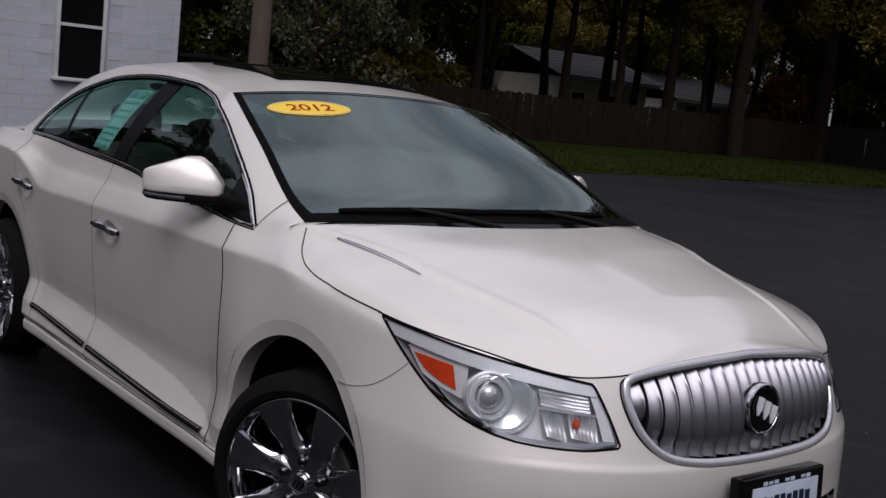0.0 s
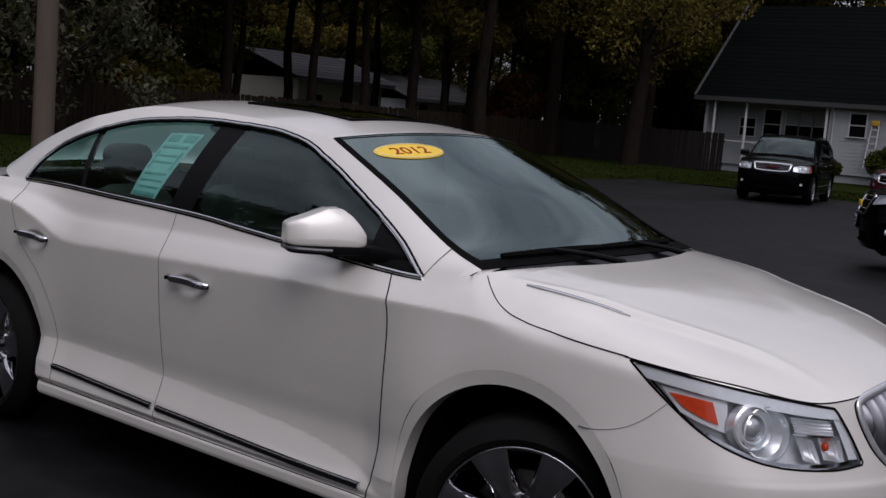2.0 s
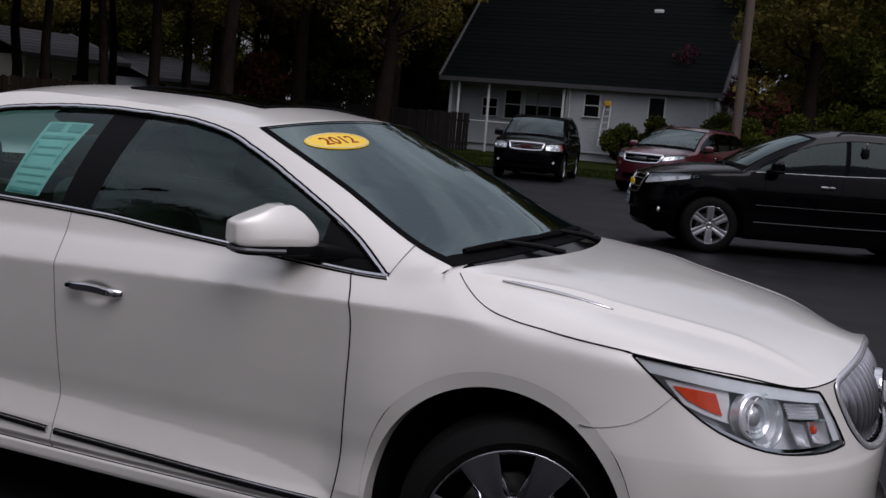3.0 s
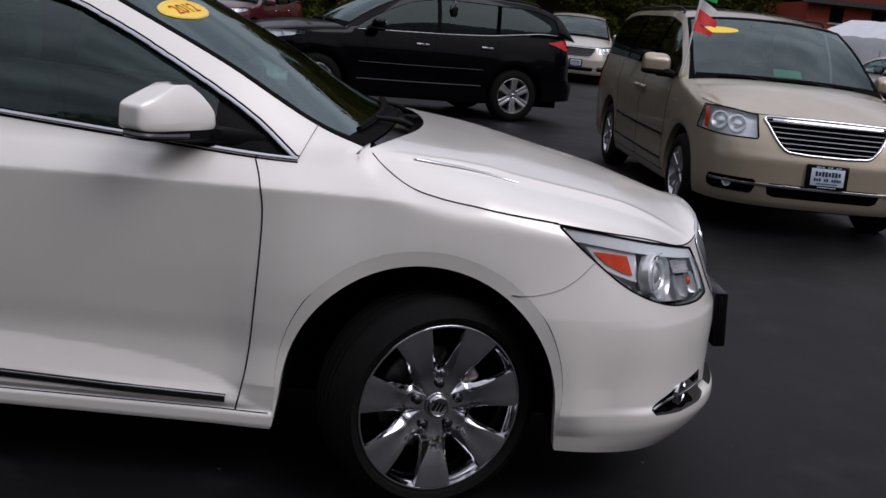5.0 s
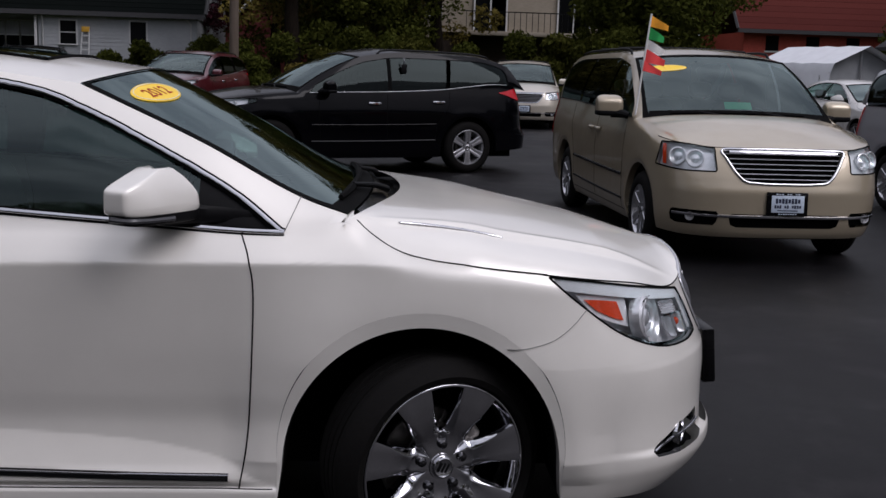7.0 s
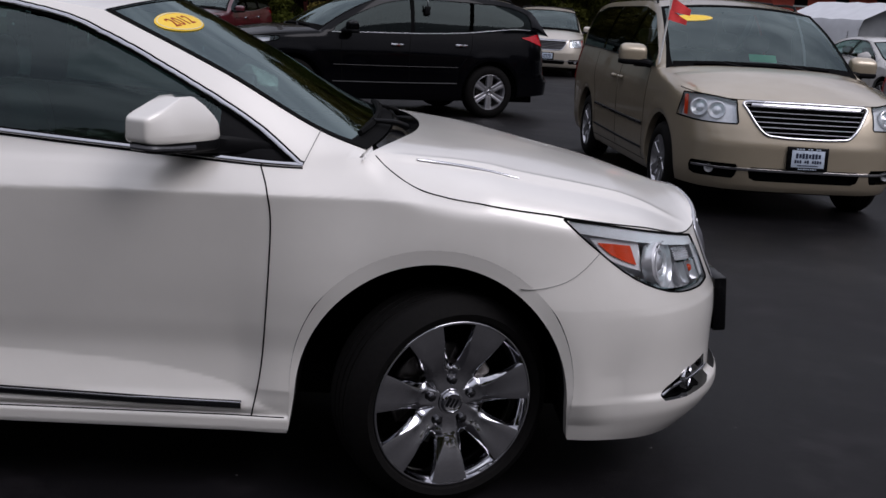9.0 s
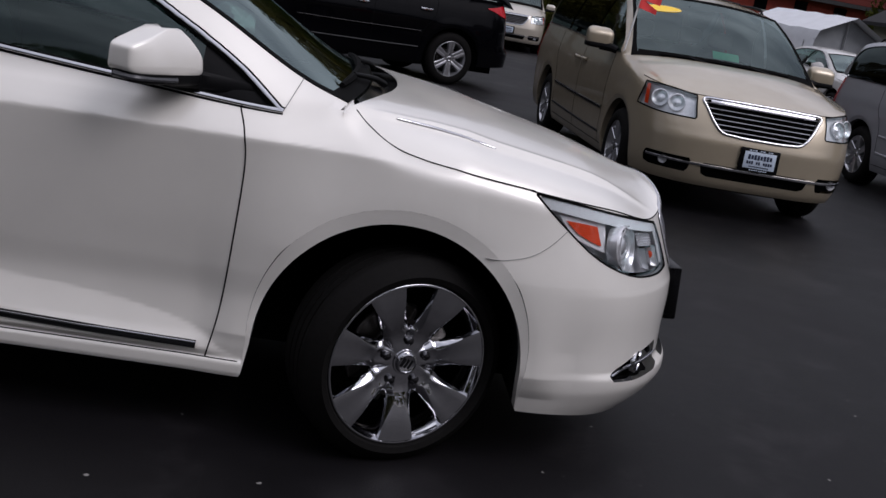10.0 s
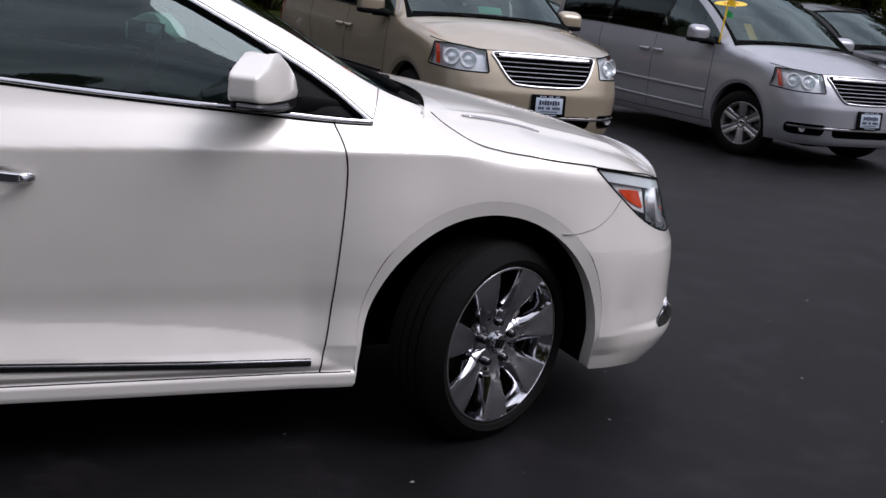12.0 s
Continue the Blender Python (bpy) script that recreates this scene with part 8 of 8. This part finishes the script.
def tree(seed, h, r, spread, low, leaf, count, size, label, fork=0.35):
    """Tapered trunk, limbs that branch twice, and clumps of leaves on the twigs."""
    rnd = random.Random(seed)
    geos, tips = [], []
    trunk = [(0, 0, -0.1)]
    for k in range(1, 7):
        trunk.append((trunk[-1][0] + rnd.uniform(-0.12, 0.12), trunk[-1][1] + rnd.uniform(-0.12, 0.12), h * 0.75 * k / 6))
    tp = smooth_path(trunk, 16)
    geos.append(tube(tp, np.linspace(r * 1.25, r * 0.30, 16), 9))
    for i in range(11):
        t = rnd.uniform(fork, 1.0)
        base = tp[min(15, int(t * 15))]
        ang = i * 2.4 + rnd.uniform(-0.4, 0.4)
        reach = spread * rnd.uniform(0.55, 1.0) * (1.1 - 0.5 * t)
        rise = h * rnd.uniform(0.08, 0.28)
        e = base + np.array([reach * math.cos(ang), reach * math.sin(ang), rise])
        mid = (base + e) / 2 + np.array([rnd.uniform(-0.2, 0.2), rnd.uniform(-0.2, 0.2), rnd.uniform(-0.3, 0.1)])
        limb = smooth_path([base, mid, e], 8)
        geos.append(tube(limb, np.linspace(r * 0.42 * (1.2 - t), 0.025, 8), 6))
        for j in range(3):
            b2 = limb[3 + j * 2 if 3 + j * 2 < 8 else 7]
            e2 = b2 + np.array([rnd.uniform(-1, 1), rnd.uniform(-1, 1), rnd.uniform(-0.2, 0.9)]) * spread * 0.34
            geos.append(tube(np.array([b2, (b2 + e2) / 2 + 0.05, e2]), [0.03, 0.02, 0.01], 5))
            tips.append((e2, spread * rnd.uniform(0.16, 0.30)))
        tips.append((e, spread * rnd.uniform(0.18, 0.32)))
    for k in range(int(low)):
        a = rnd.uniform(0, 6.28)
        tips.append((np.array([math.cos(a), math.sin(a), 0]) * spread * rnd.uniform(0.3, 0.9) + (0, 0, h * rnd.uniform(0.15, 0.5)), spread * rnd.uniform(0.18, 0.32)))
    ob = holder("tree", pose(0, 0, -200), label, "tree", "trees round the lot")
    part("trunk", merge(*geos), M["bark"], ob, smooth=60)
    v, f = leaf_cloud([t[0] for t in tips], [t[1] for t in tips], count, size, seed)
    cr = new("crown", fast_mesh("crown", v, f, M[leaf]))
    cr.parent = ob
    return ob


def shrub(seed, h, w, leaf, count, size, label):
    rnd = random.Random(seed)
    cs, rs, geos = [], [], []
    for k in range(14):
        a, d = rnd.uniform(0, 6.28), w * rnd.uniform(0, 0.8)
        c = np.array([d * math.cos(a), d * math.sin(a), h * rnd.uniform(0.2, 0.85)])
        cs.append(c)
        rs.append(w * rnd.uniform(0.22, 0.42))
        geos.append(tube(np.array([(c[0] * 0.1, c[1] * 0.1, -0.05), c * (0.5, 0.5, 0.5), c]), [0.03, 0.02, 0.008], 5))
    ob = holder("shrub", pose(0, 0, -200), label, "shrub", "shrubs round the lot")
    part("stems", merge(*geos), M["bark"], ob)
    v, f = leaf_cloud(cs, rs, count, size, seed)
    v[:, 2] = np.maximum(v[:, 2], 0.02)
    cr = new("foliage", fast_mesh("foliage", v, f, M[leaf]))
    cr.parent = ob
    return ob


KINDS = [
    tree(1, 12.0, 0.32, 4.2, 8, "leaf", 15000, 0.13, "tall dark broad-leaved tree in full leaf"),
    tree(2, 13.5, 0.28, 3.6, 10, "leaf_olive", 12000, 0.12, "tall olive spring tree with thin crown"),
    tree(3, 10.5, 0.24, 3.8, 10, "leaf", 14000, 0.12, "dark spreading tree behind the fence"),
    tree(4, 9.0, 0.20, 3.4, 14, "leaf_bright", 14000, 0.11, "fresh green tree in spring leaf"),
    tree(5, 12.5, 0.36, 4.6, 2, "leaf_olive", 7000, 0.11, "old tree with bare dark limbs and few leaves"),
    tree(6, 7.0, 0.15, 2.6, 8, "blossom", 3200, 0.09, "small tree in pale blossom"),
    tree(7, 5.5, 0.13, 2.2, 10, "redbud", 5000, 0.09, "small tree with dusky pink blossom"),
]
SHRUBS = [
    shrub(11, 2.6, 1.6, "leaf", 8000, 0.09, "dense dark green shrub in leaf"),
    shrub(12, 2.2, 1.5, "leaf_olive", 6500, 0.08, "loose olive shrub with visible stems"),
    shrub(13, 3.2, 1.8, "leaf_bright", 9000, 0.09, "tall fresh green shrub"),
    shrub(14, 1.4, 0.9, "leaf_bright", 3500, 0.07, "low green bush by the house"),
    shrub(15, 2.4, 1.4, "leaf_rust", 5000, 0.08, "reddish brown shrub in new leaf"),
]
HIGH = [
    tree(21, 13.0, 0.20, 4.6, 0, "leaf", 15000, 0.13, "tall dark tree with a high bare trunk", 0.55),
    tree(22, 12.0, 0.17, 4.2, 0, "leaf_olive", 13000, 0.12, "tall olive tree with a high bare trunk", 0.5),
]
PLANT = random.Random(5)
STANDING = set()


def plant(kind, x, y, s=1.0):
    m = pose(x, y, 0, 0, 0, PLANT.uniform(0, 360))
    if kind.name in STANDING:
        o = copy_thing(kind, m)
    else:
        STANDING.add(kind.name)
        o = kind
        o.matrix_basis = m
    o.scale = (s, s, s * PLANT.uniform(0.92, 1.1))


# row behind the fence, in three ranks
for rank, (x0, gap_y, kinds) in enumerate(((-30.0, 3.0, (2, 0, 2, 4)), (-34.5, 3.6, (0, 1, 2, 0)), (-50.0, 4.2, (0, 1, 1, 2)), (-58.0, 4.6, (0, 1, 0, 1)))):
    y = -2.0 if rank < 2 else -12.0
    i = 0
    while y < 74:
        kind = KINDS[kinds[i % 4]]
        if rank < 2 and 20 < y < 57:
            kind = HIGH[i % 2]
        plant(kind, x0 + PLANT.uniform(-1.4, 1.4), y, PLANT.uniform(0.85, 1.2))
        y += gap_y * PLANT.uniform(0.8, 1.2)
        i += 1
for k in range(20):
    plant(SHRUBS[(0, 1, 0, 4)[k % 4]], -28.6 + PLANT.uniform(-0.4, 0.5), 10 + 1.75 * k, PLANT.uniform(0.7, 1.0) if not 22 < 10 + 1.75 * k < 43 else 0.5)
for x, y, k, sc in ((-30.5, 22.0, 1, 1.6), (-29.8, 43.0, 4, 1.6), (-29.6, 19.0, 1, 1.5)):
    plant(SHRUBS[k], x, y, sc)
# round and behind the green-roofed house
for x, y, k in ((-24.0, 46.0, 4), (-22.0, 41.0, 4), (-23.5, 52.0, 0), (-18.0, 58.0, 1), (-13.0, 60.0, 0), (-8.0, 62.0, 1), (-3.0, 60.0, 0), (-5.0, 50.0, 2), (-1.0, 52.0, 3), (-30, 50, 0), (-27, 56, 1), (-35, 58, 0), (-2.5, 46.0, 3), (0.8, 49.0, 1)):
    plant(KINDS[k], x, y, PLANT.uniform(0.9, 1.15))
plant(KINDS[6], -9.0, 47.5, 1.0)
# hedge and trees behind the black vehicle
for k in range(11):
    plant(SHRUBS[(0, 2, 1, 0, 2)[k % 5]], -5.8 + 1.35 * k + PLANT.uniform(-0.3, 0.3), 38.0 + PLANT.uniform(-1.5, 1.0), PLANT.uniform(0.75, 1.0))
for x, y, k in ((-3.6, 40.5, 1), (-0.5, 42.0, 3), (2.2, 43.5, 1), (9.5, 41.0, 3), (12.0, 44.0, 0), (10.5, 38.0, 3), (6.0, 66.0, 0), (12, 68, 1), (18, 70, 0), (24, 68, 1), (0, 68, 1), (29, 60, 0), (31, 50, 1), (27.0, 46.0, 4), (36, 56, 0), (34, 40, 3), (40, 46, 1), (23, 40, 3)):
    plant(KINDS[k], x, y, PLANT.uniform(0.85, 1.1))
for x, y, k, s in ((-11.4, 43.6, 3, 1.3), (-10.2, 43.4, 3, 1.6), (-14.0, 43.2, 3, 0.9), (-7.6, 43.5, 2, 0.8), (-6.2, 42.0, 1, 1.1), (8.6, 36.0, 2, 1.1), (7.2, 36.8, 0, 1.2)):
    plant(SHRUBS[k], x, y, s)
# blossom and trees beyond the white building
for x, y, k in ((-24.0, 13.5, 5), (-27.5, 16.5, 5), (-29.0, 12.0, 5), (-31, 8, 0), (-36, 2, 1), (-44, 30, 5)):
    plant(KINDS[k], x, y, PLANT.uniform(0.9, 1.15))
# trees across the street on the open sides, in two ranks
for k in range(17):
    a = radians(-158 + 11.5 * k)
    r1, r2 = 27 + PLANT.uniform(-2, 2), 34 + PLANT.uniform(-2, 2)
    if 8 < k < 14:
        r1, r2 = r1 + 22, r2 + 26
    plant(KINDS[(0, 3, 1, 0, 2)[k % 5]], 2 + r1 * math.cos(a), 1 + r1 * math.sin(a), PLANT.uniform(0.95, 1.2))
    plant(KINDS[(1, 0, 0)[k % 3]], 2 + r2 * math.cos(a + 0.1), 1 + r2 * math.sin(a + 0.1), PLANT.uniform(1.0, 1.3))
for x, y in ((20, 14), (22, 19), (25, 24), (19, 26), (28, 30)):
    plant(KINDS[3], x, y, 1.0)
# tall trees on the lawn's far side
for x, y in ((-26.0, 35.0), (-27.2, 42.5), (-25.0, 54.0), (-20.5, 57.0)):
    plant(HIGH[int(y) % 2], x, y, 1.65)
# taller ranks behind the houses
for k in range(10):
    if not 30 < -6 + 6.6 * k < 57:
        plant(KINDS[(0, 2, 0, 1)[k % 4]], -37.5 + PLANT.uniform(-1.5, 1.5), -6 + 6.6 * k, PLANT.uniform(1.55, 1.85))
for k in range(16):
    plant(KINDS[(0, 1, 0, 2)[k % 4]], -40 + 5.2 * k + PLANT.uniform(-1, 1), 64 + PLANT.uniform(-2, 2), PLANT.uniform(1.25, 1.5))
for k in range(12):
    plant(KINDS[(0, 1)[k % 2]], -66 + PLANT.uniform(-2, 2), -5 + 6.5 * k, PLANT.uniform(1.3, 1.6))

# ---------------------------------------------------------------- lawn
def lawn():
    xs = np.linspace(-28.5, -15.2, 30)
    ys = np.linspace(7.0, 60.0, 90)
    g = np.array([[(x + (0.18 * math.sin(1.7 * y) + 0.1 * math.sin(5.1 * y) if i == len(xs) - 1 else 0), y, (0.004 if i == len(xs) - 1 else 0.030) + 0.012 * math.sin(x * 1.3 + y)) for i, x in enumerate(xs)] for y in ys])
    g2 = np.array([[(x, y + (0.2 * math.sin(1.9 * x) if j == 0 else 0), 0.03 + 0.02 * math.sin(x + y * 1.3)) for x in np.linspace(-15.2, 14, 40)] for j, y in enumerate(np.linspace(29.5, 60, 30))])
    return merge(grid(g), grid(g2))


thing("lawn", lawn(), M["grass_ground"], pose(0, 0, 0), "short green lawn between lot and fence", "lawn", kind="structure", smooth=True)
rng = np.random.default_rng(9)
cnt = 22000
bx = np.r_[-15.2 - 10 * rng.random(cnt // 2) ** 1.6, -15 + 20 * rng.random(cnt // 2)]
by = np.r_[7 + 34 * rng.random(cnt // 2), 29.5 + 6 * rng.random(cnt // 2) ** 1.3]
ba = rng.uniform(0, 6.28, cnt)
bh = rng.uniform(0.03, 0.075, cnt)
c, s = np.cos(ba) * 0.02, np.sin(ba) * 0.02
base = np.stack([bx, by, np.full(cnt, 0.03)], -1)
dv = np.stack([c, s, 0 * c], -1)
tip = base + np.stack([rng.uniform(-0.04, 0.04, cnt), rng.uniform(-0.04, 0.04, cnt), bh], -1)
vv = np.stack([base - dv, base + dv, tip + dv * 0.2, tip - dv * 0.2], 1).reshape(-1, 3)
gr = new("grass", fast_mesh("grass", vv, np.arange(4 * cnt).reshape(-1, 4), M["blade"]))
tagged(gr, "tufts of short green grass along the lawn edge", "grass", kind="stuff")

# ---------------------------------------------------------------- small things on the vehicles and the lot
def pennant_pole(m, colours, height, pole_mat, label):
    ob = holder("pennant_pole", m, label, "flag")
    part("pole", tube([(0, 0, 0), (0, 0, height)], 0.009, 8), M[pole_mat], ob)
    for k, (z, mat, dx, hh) in enumerate(colours):
        rows = []
        for t in np.linspace(0, 1, 7):
            w = hh * (1 - 0.55 * t)
            rows.append([(dx * t, 0.02 * math.sin(6 * t + k), z + a * w - 0.05 * t) for a in (-0.5, 0, 0.5)])
        part("pennant", grid(rows), M[mat], ob, smooth=True)
    return ob


def on_van(van, x, y, z):
    return van.matrix_basis @ Matrix.Translation((x, y, z))


def price_card(van, y, z, w, h, mat, label):
    m = van.matrix_basis @ pose(-0.50 + 0.11 * (z < 1.29), y, z, 0, 48, 0)
    thing("price_card", moved(box(h, w, 0.004, (0, 0, 0), 0.001), pose(0, 0, 0)), M[mat], m, label, "card")


price_card(gold, 0.03, 1.268, 0.25, 0.085, "green_card", "green card lying on the dashboard behind glass")
pennant_pole(on_van(gold, -0.40, -0.915, 1.13) @ pose(0, 0, 0, 4, 5, 88), [(0.87, "flag_orange", 0.17, 0.10), (0.765, "flag_green", 0.15, 0.11), (0.66, "flag_white", 0.17, 0.10), (0.565, "flag_red", 0.19, 0.12), (0.475, "flag_red", 0.17, 0.09)], 0.93, "flag_white", "white pole with bright coloured pennants on the window")
pennant_pole(on_van(silver, -0.50, -0.915, 1.155) @ pose(0, 0, 0, 3, 3, 88), [(0.34, "flag_green", 0.10, 0.09), (0.46, "yellow", 0.12, 0.09), (0.62, "flag_red", 0.12, 0.09)], 0.80, "yellow", "yellow pole with coloured pennants on the window")
price_card(silver, -0.50, 1.30, 0.11, 0.22, "yellow", "yellow price sheet behind the windscreen glass")


def key_box(van, x, y, z):
    """A dark key box that hangs from the top of a side window by its hook."""
    ob = holder("key_box", van.matrix_basis @ Matrix.Translation((x, y, z)), "small black key box hanging on the window", "key box")
    part("case", box(0.085, 0.035, 0.125, (0, 0, 0), 0.012), M["black"], ob)
    part("hook", tube(smooth_path([(0, -0.012, 0.05), (0.0, 0.006, 0.10), (0.0, -0.004, 0.135), (0, -0.030, 0.135)], 12), 0.009, 6), M["satin"], ob)


key_box(black_wagon, -2.0, 0.845, 1.495)
